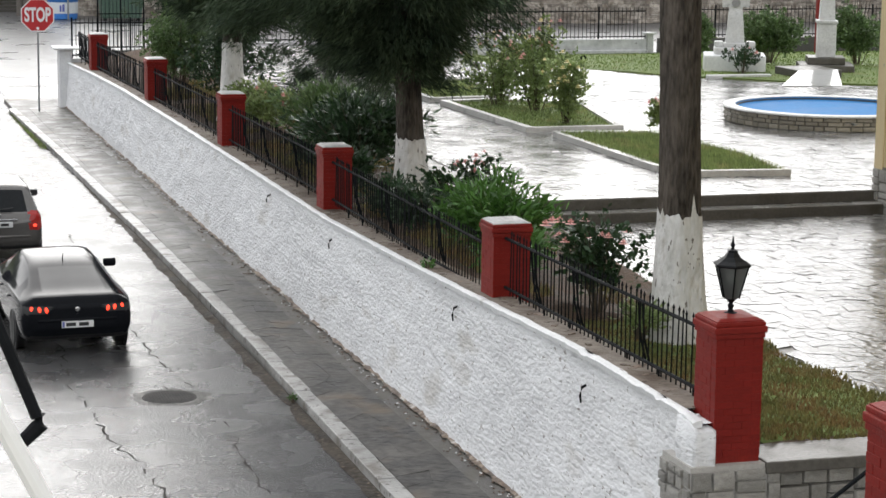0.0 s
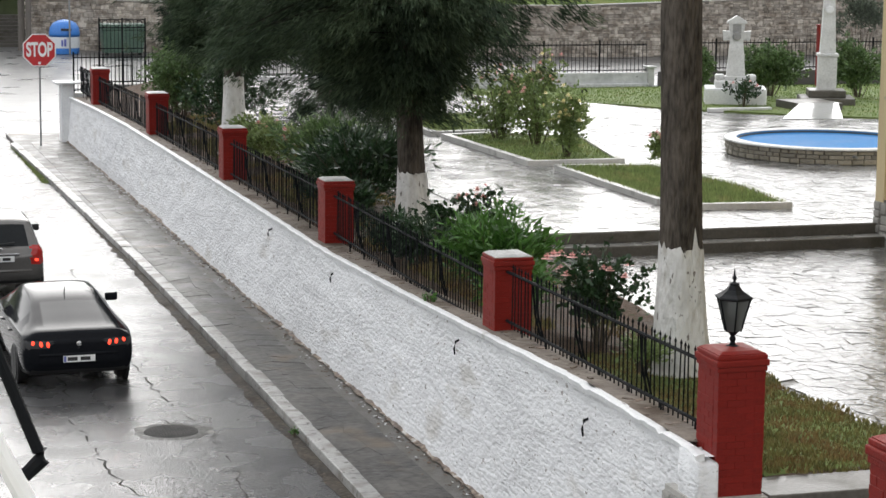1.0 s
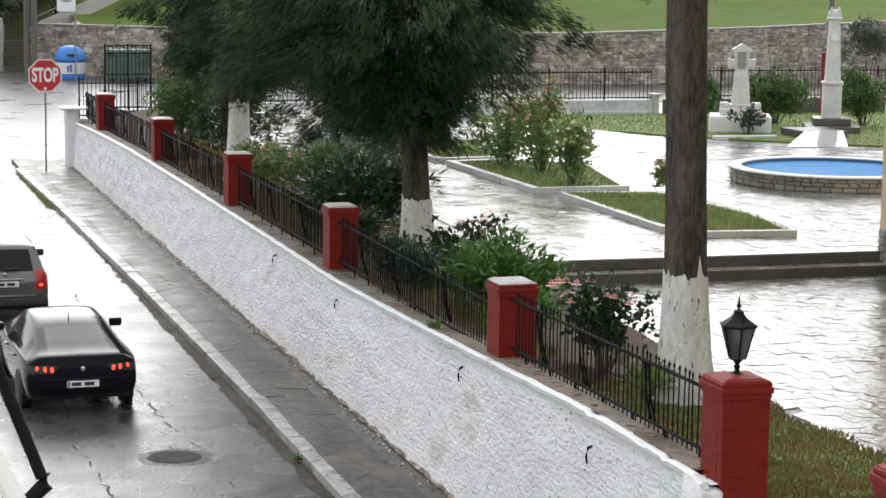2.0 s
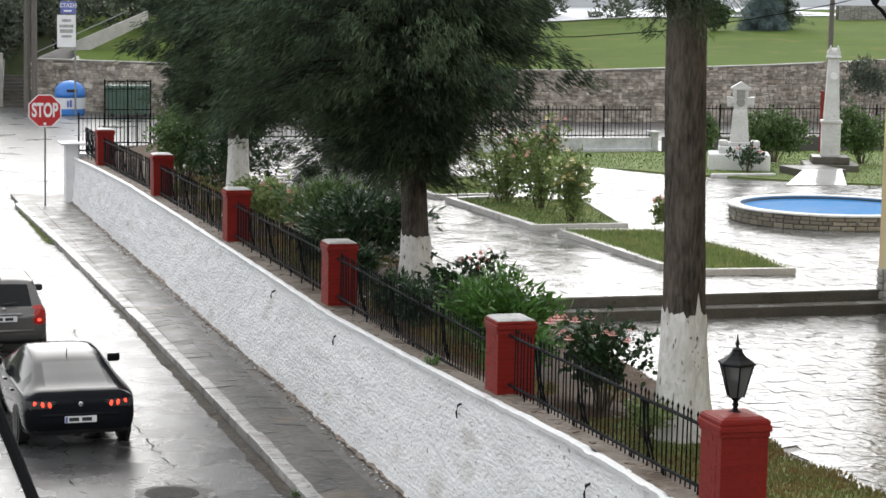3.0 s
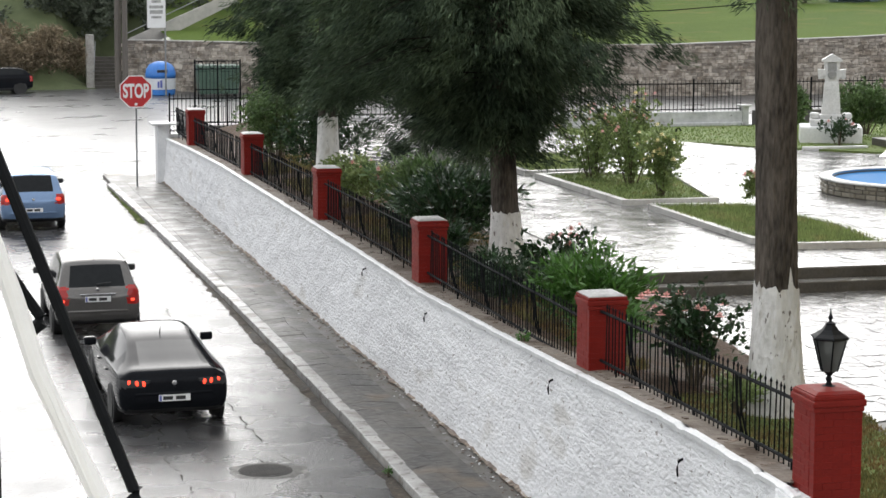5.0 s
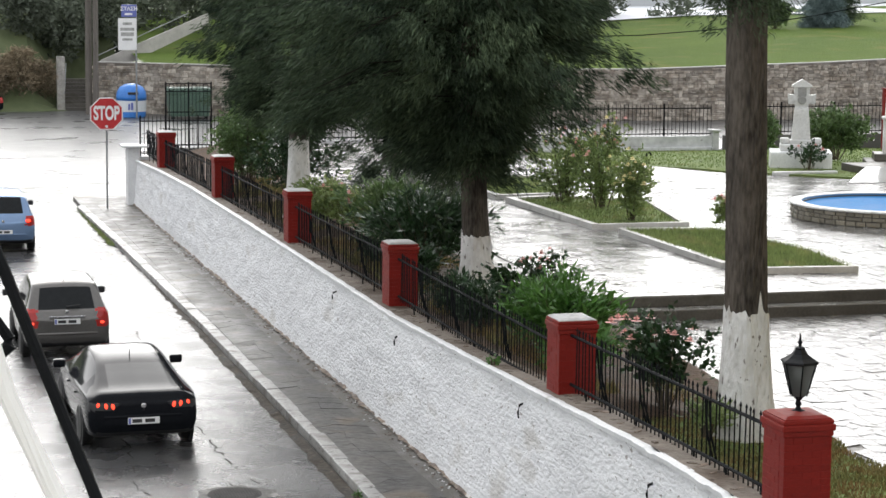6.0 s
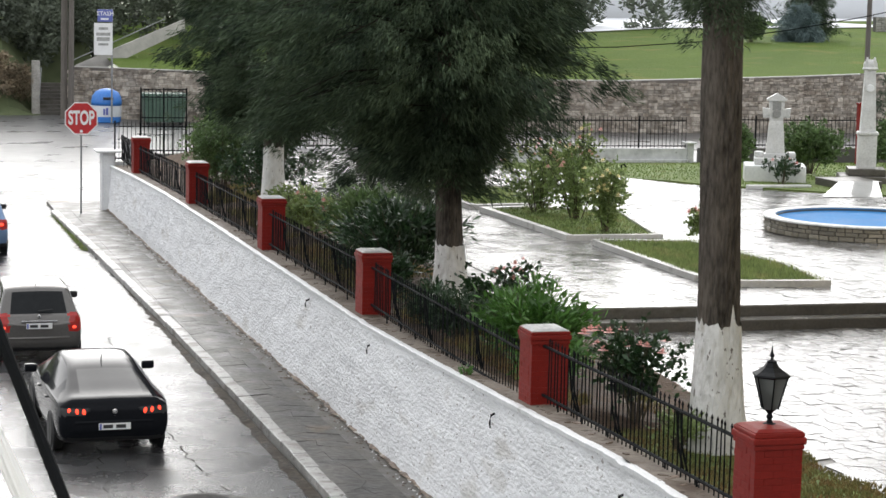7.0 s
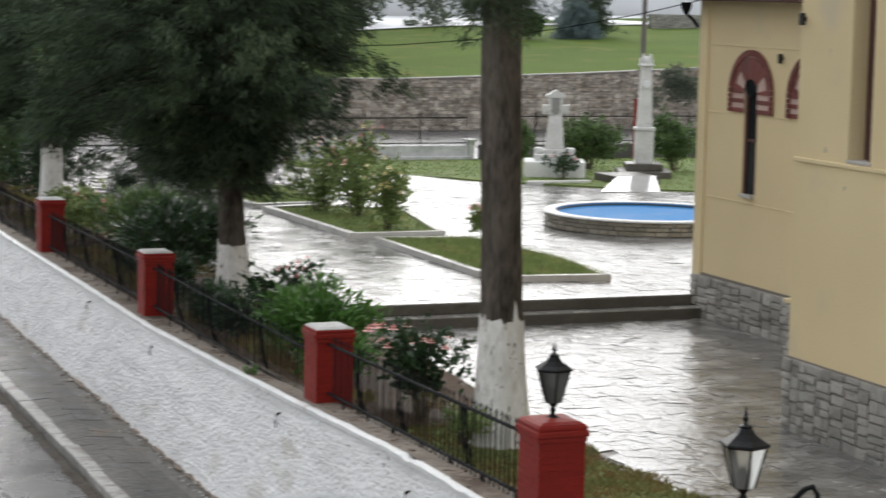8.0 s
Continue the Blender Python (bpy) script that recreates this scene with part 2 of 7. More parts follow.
LIME = surface("lime_wash", (0.50, 0.49, 0.46), (0.80, 0.79, 0.77), (0.6, 0.85), 14, 3.0, 1.0, 12, stretch=(1, 1, 0.4), stain=(0.42, 0.39, 0.34), stain_scale=5.0, stain_from=0.60, bump_dist=0.06, cells=9.0, chips=(0.12, 0.10, 0.08), chip_scale=18, chip_from=0.64)
NEEDLE = surface("conifer_needles", (0.018, 0.032, 0.020), (0.092, 0.128, 0.072), (0.6, 0.8), 2, 0.9, 0, spec=0.15, island=0.4, translucent=0.16, contrast=(0.38, 0.62))
CYPRESS = surface("cypress_needles", (0.008, 0.018, 0.010), (0.022, 0.040, 0.022), (0.6, 0.8), 2, 0.6, 0, spec=0.15, island=0.4, translucent=0.08)
LEAF = surface("oleander_leaf", (0.040, 0.115, 0.020), (0.12, 0.25, 0.055), (0.3, 0.5), 3, 0.8, 0, island=0.35, translucent=0.25)
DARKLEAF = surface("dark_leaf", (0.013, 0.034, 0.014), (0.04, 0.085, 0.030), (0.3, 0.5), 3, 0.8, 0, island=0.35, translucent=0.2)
MIDLEAF = surface("rose_leaf", (0.10, 0.16, 0.045), (0.30, 0.37, 0.14), (0.35, 0.55), 3, 0.8, 0, island=0.35, translucent=0.25)
BOXLEAF = surface("shrub_leaf", (0.055, 0.105, 0.034), (0.155, 0.225, 0.085), (0.35, 0.55), 3, 0.8, 0, island=0.4, translucent=0.25)
BLUELEAF = surface("blue_spruce_needles", (0.07, 0.11, 0.11), (0.16, 0.22, 0.22), (0.5, 0.7), 3, 0.8, 0, island=0.3, translucent=0.1)
# Far foliage lightened and greyed: the rain haze is put into this colour.
HAZYLEAF = surface("hazed_woods_leaf", (0.060, 0.075, 0.055), (0.15, 0.175, 0.125), (0.6, 0.8), 0.8, 0.25, 0, island=0.4, translucent=0.3)
DRYBRUSH = surface("dry_brush", (0.15, 0.12, 0.08), (0.30, 0.24, 0.16), (0.7, 0.9), 2, 0.5, 0, island=0.4, translucent=0.25)
PINK = surface("pink_petal", (0.58, 0.25, 0.23), (0.80, 0.47, 0.42), (0.5, 0.7), 8, 2, 0, island=0.2, translucent=0.3)
YELLOW = surface("yellow_petal", (0.62, 0.52, 0.20), (0.85, 0.76, 0.45), (0.5, 0.7), 8, 2, 0, island=0.2, translucent=0.3)
TWIG = surface("shrub_twig", (0.05, 0.04, 0.025), (0.12, 0.09, 0.06), (0.6, 0.8), 20, 4, 0.3)
FARSTONE = surface("field_stone", (0.20, 0.165, 0.13), (0.46, 0.415, 0.36), (0.6, 0.85), 5, 1.6, 0.5, island=0.38, contrast=(0.4, 0.6), bump_dist=0.03)
STONEPIECE = surface("plinth_stone", (0.17, 0.162, 0.148), (0.42, 0.405, 0.37), (0.4, 0.65), 14, 2.0, 0.7, per_object=0.3, bump_dist=0.03, stain=(0.16, 0.10, 0.06), stain_scale=1.4, stain_from=0.64)
FOUNTSTONE = surface("fountain_cladding", (0.16, 0.145, 0.115), (0.36, 0.33, 0.27), (0.35, 0.6), 14, 2.0, 0.5, per_object=0.3, bump_dist=0.02)
DARKMORTAR = surface("dark_mortar", (0.05, 0.047, 0.042), (0.10, 0.095, 0.085), (0.5, 0.8), 25, 2, 0.5)
PALEMORTAR = surface("pale_mortar", (0.30, 0.29, 0.27), (0.52, 0.5, 0.47), (0.6, 0.85), 25, 2, 0.5)
BLUEPOOL = surface("blue_pool_paint", (0.012, 0.145, 0.37), (0.03, 0.205, 0.48), (0.6, 0.75), 10, 1.0, 0.1, spec=0.12, stain=(0.05, 0.22, 0.43), stain_scale=1.2, stain_from=0.66)
MARBLE = surface("weathered_marble", (0.46, 0.46, 0.45), (0.74, 0.74, 0.73), (0.4, 0.65), 20, 2.0, 0.3, stain=(0.26, 0.26, 0.25), stain_scale=3.0, stain_from=0.63)
OCHRE = surface("ochre_render", (0.58, 0.465, 0.265), (0.69, 0.57, 0.35), (0.6, 0.85), 40, 0.45, 0.3, stain=(0.53, 0.46, 0.33), stain_scale=0.5, stain_from=0.60, bump_dist=0.008, chips=(0.42, 0.37, 0.28), chip_scale=3.0, chip_from=0.72)
ARCHBRICK = surface("arch_brick", (0.10, 0.022, 0.018), (0.19, 0.045, 0.034), (0.5, 0.75), 20, 3, 0.4, per_object=0.2)
FANSTUCCO = surface("arch_stucco", (0.36, 0.24, 0.21), (0.56, 0.42, 0.37), (0.6, 0.8), 20, 3, 0.3)
MAROON = surface("maroon_frame", (0.045, 0.012, 0.010), (0.085, 0.024, 0.018), (0.3, 0.5), 20, 3, 0.1)
ROOFTILE = surface("clay_roof_tile", (0.22, 0.075, 0.045), (0.38, 0.15, 0.09), (0.4, 0.65), 14, 2, 0.4, per_object=0.2)
BLUEPLASTIC = surface("blue_plastic", (0.035, 0.17, 0.55), (0.06, 0.25, 0.68), (0.3, 0.5), 8, 1.0, 0.1)
WHITEPLASTIC = surface("white_plastic", (0.62, 0.66, 0.70), (0.78, 0.80, 0.82), (0.35, 0.5), 8, 1.0, 0.1)
GREENMETAL = surface("green_sheet_metal", (0.045, 0.09, 0.065), (0.085, 0.14, 0.105), (0.35, 0.55), 12, 1.5, 0.2)
SIGNRED = surface("sign_red", (0.42, 0.018, 0.022), (0.54, 0.030, 0.034), (0.3, 0.45), 12, 2, 0.05)
SIGNWHITE = surface("sign_white", (0.72, 0.72, 0.72), (0.84, 0.84, 0.84), (0.35, 0.5), 12, 2, 0.05)
SIGNBLUE = surface("sign_blue", (0.10, 0.12, 0.38), (0.15, 0.18, 0.48), (0.3, 0.5), 12, 2, 0.05)
SIGNGREY = surface("poster_grey", (0.18, 0.19, 0.18), (0.5, 0.5, 0.48), (0.5, 0.6), 6, 4, 0.0)
WOODPOLE = surface("weathered_wood_pole", (0.08, 0.07, 0.06), (0.19, 0.17, 0.15), (0.6, 0.85), 20, 2, 0.6, stretch=(1, 1, 0.1))
CARBLUE = surface("blue_car_paint", (0.17, 0.26, 0.42), (0.21, 0.31, 0.48), (0.12, 0.2), 20, 0.8, 0.0, metal=0.35)
CARGREY = surface("grey_car_paint", (0.12, 0.115, 0.11), (0.16, 0.152, 0.145), (0.14, 0.22), 20, 0.8, 0.0, metal=0.4)
CARBLACK = surface("black_car_paint", (0.007, 0.008, 0.010), (0.012, 0.013, 0.016), (0.08, 0.14), 20, 0.8, 0.0, spec=0.06)
GLASSDARK = surface("tinted_car_glass", (0.010, 0.012, 0.013), (0.018, 0.02, 0.022), (0.06, 0.10), 10, 0.8, 0.0, spec=0.14)
BLACKTRIM = surface("black_plastic_trim", (0.012, 0.012, 0.013), (0.03, 0.03, 0.031), (0.4, 0.6), 25, 2, 0.1)
TYRE = surface("tyre_rubber", (0.012, 0.012, 0.012), (0.028, 0.028, 0.027), (0.5, 0.75), 30, 3, 0.3)
RIM = surface("alloy_rim", (0.35, 0.35, 0.36), (0.5, 0.5, 0.51), (0.25, 0.4), 30, 3, 0.05, metal=0.8)
CHROME = surface("chrome_trim", (0.55, 0.55, 0.56), (0.68, 0.68, 0.69), (0.12, 0.2), 20, 2, 0.0, metal=0.9)
LENSRED = surface("tail_lamp_red", (0.30, 0.012, 0.010), (0.42, 0.02, 0.016), (0.1, 0.2), 30, 2, 0.1)
HOUSE = surface("house_render", (0.55, 0.54, 0.50), (0.70, 0.69, 0.66), (0.6, 0.85), 20, 0.6, 0.3)
# Bluish white that holds the far haze and wet sheen in its colour.
HAZEWHITE = surface("far_haze_white", (0.66, 0.68, 0.71), (0.78, 0.80, 0.83), (0.6, 0.8), 10, 0.2, 0.1)
FIELD = surface("far_field", (0.06, 0.085, 0.035), (0.13, 0.15, 0.07), (0.7, 0.9), 1.5, 0.02, 0.3)


def glowing(name, colour, strength):
    m = bpy.data.materials.new(name)
    m.use_nodes = True
    b = m.node_tree.nodes["Principled BSDF"]
    b.inputs["Base Color"].default_value = (*colour, 1)
    b.inputs["Emission Color"].default_value = (*colour, 1)
    b.inputs["Emission Strength"].default_value = strength
    return m


def glassy(name, tint, rough):
    m = bpy.data.materials.new(name)
    m.use_nodes = True
    b = m.node_tree.nodes["Principled BSDF"]
    b.inputs["Base Color"].default_value = (*tint, 1)
    b.inputs["Transmission Weight"].default_value = 1.0
    b.inputs["Roughness"].default_value = rough
    return m


LIT = glowing("lit_brake_lamp", (1.0, 0.055, 0.025), 1.5)
CLEARGLASS = glassy("clear_lamp_glass", (0.42, 0.43, 0.42), 0.30)
LAMPGLASS = glassy("smoky_lamp_glass", (0.11, 0.115, 0.11), 0.35)
LAMPGLASS.node_tree.nodes["Principled BSDF"].inputs["Transmission Weight"].default_value = 0.55

# ---- large structure ----
rnd = random.Random(7)
WALL_X, KERB_X, END_Y = 8.6, 6.97, 72.6
UP, LOW = 2.15, 1.75
TOPLINE = [(19.0, 2.45), (23.0, 2.44), (27.6, 2.27), (30.5, 2.17), (35.5, 2.03), (41.2, 2.02), (50.4, 1.99), (59.6, 1.93), (66.0, 1.80), (72.6, 1.60)]


def along(table, y):
    for (y0, z0), (y1, z1) in zip(table, table[1:]):
        if y <= y1:
            return z0 + (z1 - z0) * max(0.0, (y - y0) / (y1 - y0))
    return table[-1][1]


def top_z(y):
    return along(TOPLINE, y)


def sheet(name, xs, ys, height, mat, label, category, kind="structure"):
    """A ground sheet over a grid, with the given height at each place."""
    verts = [(x, y, height(x, y)) for y in ys for x in xs]
    w = len(xs)
    faces = [(j * w + i, j * w + i + 1, (j + 1) * w + i + 1, (j + 1) * w + i) for j in range(len(ys) - 1) for i in range(w - 1)]
    return tagged(mk(name, verts, faces, mat, smooth=True), label, category, kind=kind)


def span(a, b, step):
    n = max(1, round((b - a) / step))
    return [a + (b - a) * i / n for i in range(n + 1)]


# the ground: one sheet out to the horizon
far = [-2500, -900, -300, -120, -40, 0, 40, 90, 160, 300, 900, 2500]
sheet("ground", far, [-1200, -300, -60, 0, 60, 130, 200, 300, 700, 3000],
      lambda x, y: -0.08, FIELD, "flat green and brown fields reaching the horizon", "ground")


def road_z(x, y):
    crown = 0.03 * (1 - min(1.0, abs(x - 2.6) / 4.6))
    dips = 0.012 * noise.noise(Vector((x * 0.35, y * 0.22, 3.0))) + 0.004 * noise.noise(Vector((x * 1.7, y * 1.3, 8.0)))
    k = max(0.0, min(1.0, (79.0 - y) / 8.0))
    return (crown + dips - 0.02) * k + 0.008 * (1 - k)


sheet("road", span(-9, KERB_X, 0.3), span(-12, 80, 0.4), road_z, ASPHALT, "wet grey asphalt street with cracks and puddles", "road")
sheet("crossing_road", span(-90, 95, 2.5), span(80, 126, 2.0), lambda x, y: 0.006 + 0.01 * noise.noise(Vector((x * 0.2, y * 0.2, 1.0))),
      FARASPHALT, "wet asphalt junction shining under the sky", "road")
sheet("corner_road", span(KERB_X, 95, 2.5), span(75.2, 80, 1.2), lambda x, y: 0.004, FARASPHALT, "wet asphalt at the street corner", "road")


def crack(name, pts, width, label):
    """A thin wandering crack, lying a little proud of the road as lifted edges."""
    verts, faces = [], []
    fine = []
    for (x0, y0), (x1, y1) in zip(pts, pts[1:]):
        n = max(2, int(math.hypot(x1 - x0, y1 - y0) / 0.18))
        fine += [(x0 + (x1 - x0) * i / n + rnd.gauss(0, 0.035), y0 + (y1 - y0) * i / n + rnd.gauss(0, 0.03)) for i in range(n)]
    for i, (x, y) in enumerate(fine):
        w = width * rnd.uniform(0.25, 1.2)
        verts += [(x - w, y, road_z(x - w, y) + 0.004), (x + w, y, road_z(x + w, y) + 0.004)]
        if i and rnd.random() < 0.72:
            k = 2 * i
            faces.append((k - 2, k - 1, k + 1, k))
    return tagged(mk(name, verts, faces, CRACK), label, "road crack", "cracks in the road", "structure")


CRACK = surface("open_crack", (0.014, 0.014, 0.013), (0.07, 0.066, 0.06), (0.6, 1.0), 9, 2, 0.5, spec=0.12)
crack("road_crack", [(3.3, 55), (3.7, 46), (3.83, 42.7), (4.01, 35.6), (3.85, 32.7), (3.94, 30.2), (4.28, 26.3), (4.4, 20)], 0.020, "long wandering crack in the wet asphalt")
crack("road_crack", [(5.5, 47), (5.49, 44.3), (5.31, 38.8), (5.43, 33.8), (5.75, 31.4), (5.77, 30.1), (5.61, 28.2), (5.53, 25.9), (5.6, 24)], 0.018, "branching crack beside the manhole cover")
crack("road_crack", [(5.05, 53.6), (4.75, 46.7), (4.35, 39.1)], 0.024, "short dark crack in the wet asphalt")
crack("road_crack", [(2.2, 60), (2.7, 52), (2.4, 47)], 0.020, "crack along the middle of the street")
crack("road_crack", [(4.0, 32.6), (4.68, 32.5), (5.2, 32.3), (5.77, 31.0)], 0.016, "crack round the manhole cover")
# the gutter: a strip of silt beside the kerb
gutter_rows = span(14, 72, 0.2)
gv, gf = [], []
for i, y in enumerate(gutter_rows):
    w = 0.19 + 0.06 * noise.noise(Vector((y * 0.5, 0, 0))) + 0.07 * noise.noise(Vector((y * 2.3, 4, 0))) + 0.05 * noise.noise(Vector((y * 6.0, 4, 9))) - 0.10 * max(0.0, (y - 40) / 32)
    gv += [(KERB_X - w, y, road_z(KERB_X - w, y) + 0.005), (KERB_X + 0.01, y, road_z(KERB_X, y) + 0.022)]
    if i:
        gf.append((2 * i - 2, 2 * i - 1, 2 * i + 1, 2 * i))
tagged(mk("gutter", gv, gf, GUTTER), "brown silt and dead leaves along the gutter", "gutter", kind="structure")

# the pavement's bed
bm = boxed(KERB_X + 0.24, WALL_X + 0.1, 12, 72.2, -0.1, 0.115)
tagged(part("pavement", bm, MORTAR), "narrow wet pavement of grey stone slabs along the wall", "pavement", kind="structure")
# pavement corner beyond the wall's end, rounding into the side street
bm = boxed(KERB_X - 0.25, 40, 72.2, 75.2, -0.1, 0.117, 0.02)
tagged(part("pavement_corner", bm, SLAB), "wet pavement turning the street corner", "pavement", kind="structure")

# the white street wall: a rough, bulging, whitewashed rubble wall
ys, zs = span(19.5, END_Y, 0.11), 26
wv, wf = [], []
for y in ys:
    t = top_z(y) - 0.06
    for k in range(zs + 1):
        z = 0.05 + (t - 0.05) * k / zs
        batter = 0.14 * (1 - k / zs)
        p = Vector((y * 1.9, z * 3.4, 0.0))
        bulge = 0.030 * noise.noise(p) + 0.018 * noise.noise(p * 2.7) + 0.05 * noise.noise(Vector((y * 0.25, z * 0.4, 5.0)))
        wv.append((WALL_X - batter + bulge, y, z))
w = zs + 1
for j in range(len(ys) - 1):
    for k in range(zs):
        wf.append((j * w + k, j * w + k + 1, (j + 1) * w + k + 1, (j + 1) * w + k))
n0 = len(wv)
for y in ys:
    wv += [(WALL_X + 0.36, y, 0.05), (WALL_X + 0.36, y, top_z(y) - 0.06)]
for j in range(len(ys) - 1):
    a = n0 + 2 * j
    wf += [(a, a + 2, a + 3, a + 1), (j * w + zs, a + 1, a + 3, (j + 1) * w + zs)]
wall = tagged(mk("wall_street", wv, wf, WHITEWASH, smooth=True), "long whitewashed rubble retaining wall along the street", "wall", kind="structure")
# its coping: a thin uneven white edge
cv, cf = [], []
for i, y in enumerate(ys):
    e = 0.022 * noise.noise(Vector((y * 2.1, 2.0, 0))) + 0.012 * noise.noise(Vector((y * 7.0, 4.0, 0)))
    d = 0.012 * noise.noise(Vector((y * 5.0, 9.0, 0)))
    if y < 23.4:
        e, d = 1.1 * e, 1.5 * d - 0.02 * max(0.0, noise.noise(Vector((y * 4.0, 1.0, 3.0))))
    t = top_z(y) - (0.03 if y < 23.2 and noise.noise(Vector((y * 3.1, 7.0, 2.0))) > 0.22 else 0.0)
    cv += [(WALL_X - 0.055 + e, y, t - 0.07 + d), (WALL_X - 0.065 + e, y, t - 0.012 + d), (WALL_X - 0.03 + e, y, t + 0.006 + d), (WALL_X + 0.035 + e, y, t + 0.004), (WALL_X + 0.035 + e, y, t - 0.07)]
    if i:
        a = 5 * i
        cf += [(a - 5 + k, a - 5 + (k + 1) % 5, a + (k + 1) % 5, a + k) for k in range(5)]
cf += [(0, 1, 2, 3, 4)]
mk("coping", cv, cf, PLAINWHITE, wall, label="thin chipped white coping")
# dirt line along the foot of the wall
dv, df = [], []
for i, y in enumerate(span(19.4, 72, 0.08)):
    w0 = 0.05 + 0.07 * noise.noise(Vector((y * 0.9, 1, 0))) + 0.07 * noise.noise(Vector((y * 3.0, 1, 4))) + 0.05 * noise.noise(Vector((y * 8.0, 1, 7)))
    dv += [(WALL_X - 0.13 - max(0.012, w0), y, 0.137), (WALL_X - 0.10, y, 0.17 + 0.06 * noise.noise(Vector((y * 4.0, 6, 7))))]
    if i:
        df.append((2 * i - 2, 2 * i - 1, 2 * i + 1, 2 * i))
mk("dirt_line", dv, df, GRIT, wall, label="brown grit and weeds along the foot")
# crumbs of whitewash, grit and dead leaves fallen along the foot
for mat_, n_, tone in ((PLAINWHITE, 150, "white flakes of whitewash along the foot of the wall"), (DEBRIS, 520, "brown crumbs and dead leaves along the foot of the wall")):
    ev, ef = [], []
    for i in range(n_):
        x, y = WALL_X - 0.15 - abs(rnd.gauss(0, 0.12)), rnd.uniform(19.6, 66)
        a, w0, d0 = rnd.uniform(0, math.pi), rnd.uniform(0.008, 0.03), rnd.uniform(0.006, 0.018)
        k = len(ev)
        for up, sc in ((0.124, 1.0), (0.130 + 0.008 * rnd.random(), 0.8)):
            for u, v in ((-1, -1), (1, -1), (1, 1), (-1, 1)):
                ev.append((x + sc * (u * w0 * math.cos(a) - v * d0 * math.sin(a)), y + sc * (u * w0 * math.sin(a) + v * d0 * math.cos(a)), up))
        ef += [(k + 4, k + 5, k + 6, k + 7)] + [(k + q, k + (q + 1) % 4, k + 4 + (q + 1) % 4, k + 4 + q) for q in range(4)]
    tagged(mk("foot_debris", ev, ef, mat_), tone, "debris", kind="stuff")
# end post at the corner, with a flat top slab
bm = boxed(WALL_X - 0.32, WALL_X + 0.1, 72.1, 72.8, 0.05, 2.05, 0.03)
post = part("end_post", bm, PLAINWHITE, wall, "square white end post")
part("slab", boxed(WALL_X - 0.52, WALL_X + 0.55, 71.9, 72.95, 2.05, 2.12, 0.02), PLAINWHITE, post)
bm = boxed(WALL_X - 0.12, WALL_X + 0.125, 19.39, 19.80, 0.05, 2.42)
bmesh.ops.subdivide_edges(bm, edges=bm.edges[:], cuts=6, use_grid_fill=True)
for v in bm.verts:
    low = max(0.0, (19.62 - v.co.y) / 0.23) * max(0.0, (v.co.z - 1.2) / 1.2)
    v.co += Vector((noise.noise(v.co * 5) * 0.05 + 0.02 * low, 0.04 * noise.noise(v.co * 6), (noise.noise(v.co * 4) * 0.07 if v.co.z > 1.5 else 0) - 0.10 * low))
part("wall_end", bm, WHITEWASH, wall, "rough plastered end of the wall", smooth=True)
# drain pipes that stick out of the wall
for y, z, k in ((22.78, 2.03, 1.0), (27.87, 1.97, 1.0), (35.08, 1.73, 0.8), (40.17, 1.76, 0.7)):
    x = WALL_X - 0.14 * (1 - z / 2.3)
    bm = tubed([(x + 0.06, y + 0.02, z + 0.01), (x - 0.03, y, z - 0.02), (x - 0.055, y - 0.015, z - 0.11 * k), (x - 0.05, y - 0.03, z - 0.20 * k)], [0.016, 0.018, 0.016, 0.010], 8)
    part("drain_pipe", bm, IRON, wall, "short dark drain pipe")
# the wall along the side street, at the corner
bm = boxed(WALL_X + 0.1, 34, 72.35, 72.7, 0.05, 1.72)
tagged(part("wall_side_street", bm, PLAINWHITE), "low whitewashed wall along the side street", "wall", kind="structure")
# flat stones and debris along the top of the wall
ev, ef = [], []
for i in range(150):
    x, y = rnd.uniform(8.70, 9.0), rnd.uniform(19.9, 66)
    a, w0, d0 = rnd.uniform(0, math.pi), rnd.uniform(0.02, 0.07), rnd.uniform(0.015, 0.05)
    z, k = top_z(y) - 0.005, len(ev)
    for up, sc in ((-0.02, 1.0), (0.018 * rnd.random() + 0.006, 0.85)):
        for u, v in ((-1, -1), (1, -1), (1, 1), (-1, 1)):
            ev.append((x + sc * (u * w0 * math.cos(a) - v * d0 * math.sin(a)), y + sc * (u * w0 * math.sin(a) + v * d0 * math.cos(a)), z + up))
    ef += [(k + 4, k + 5, k + 6, k + 7)] + [(k + q, k + (q + 1) % 4, k + 4 + (q + 1) % 4, k + 4 + q) for q in range(4)]
tagged(mk("edge_debris", ev, ef, DEBRIS), "flat brown stones and debris along the wall top", "debris", kind="stuff")
# earth filling behind the street wall
fx = [WALL_X + 0.1, 8.95, 9.4, 10.0, 10.8, 11.6, 12.2]


def bank_z(x, y):
    t = top_z(y) - 0.02
    lo = UP - 0.03 if y > 36 else UP - 0.03 - 0.40 * min(1.0, (36 - y) / 9)
    k = min(1.0, max(0.0, (x - WALL_X - 0.5) / 2.2))
    if y < 27.3:
        k, lo = min(1.0, max(0.0, (x - 9.1) / 0.8)), LOW - 0.12
    return t + (lo - t) * k + 0.03 * noise.noise(Vector((x * 1.5, y * 1.5, 0))) * (1 if x > 8.75 else 0)


sheet("planting_bank", fx, span(20.05, 72.3, 0.35), bank_z, DIRT, "strip of damp brown earth behind the wall", "planting bed")

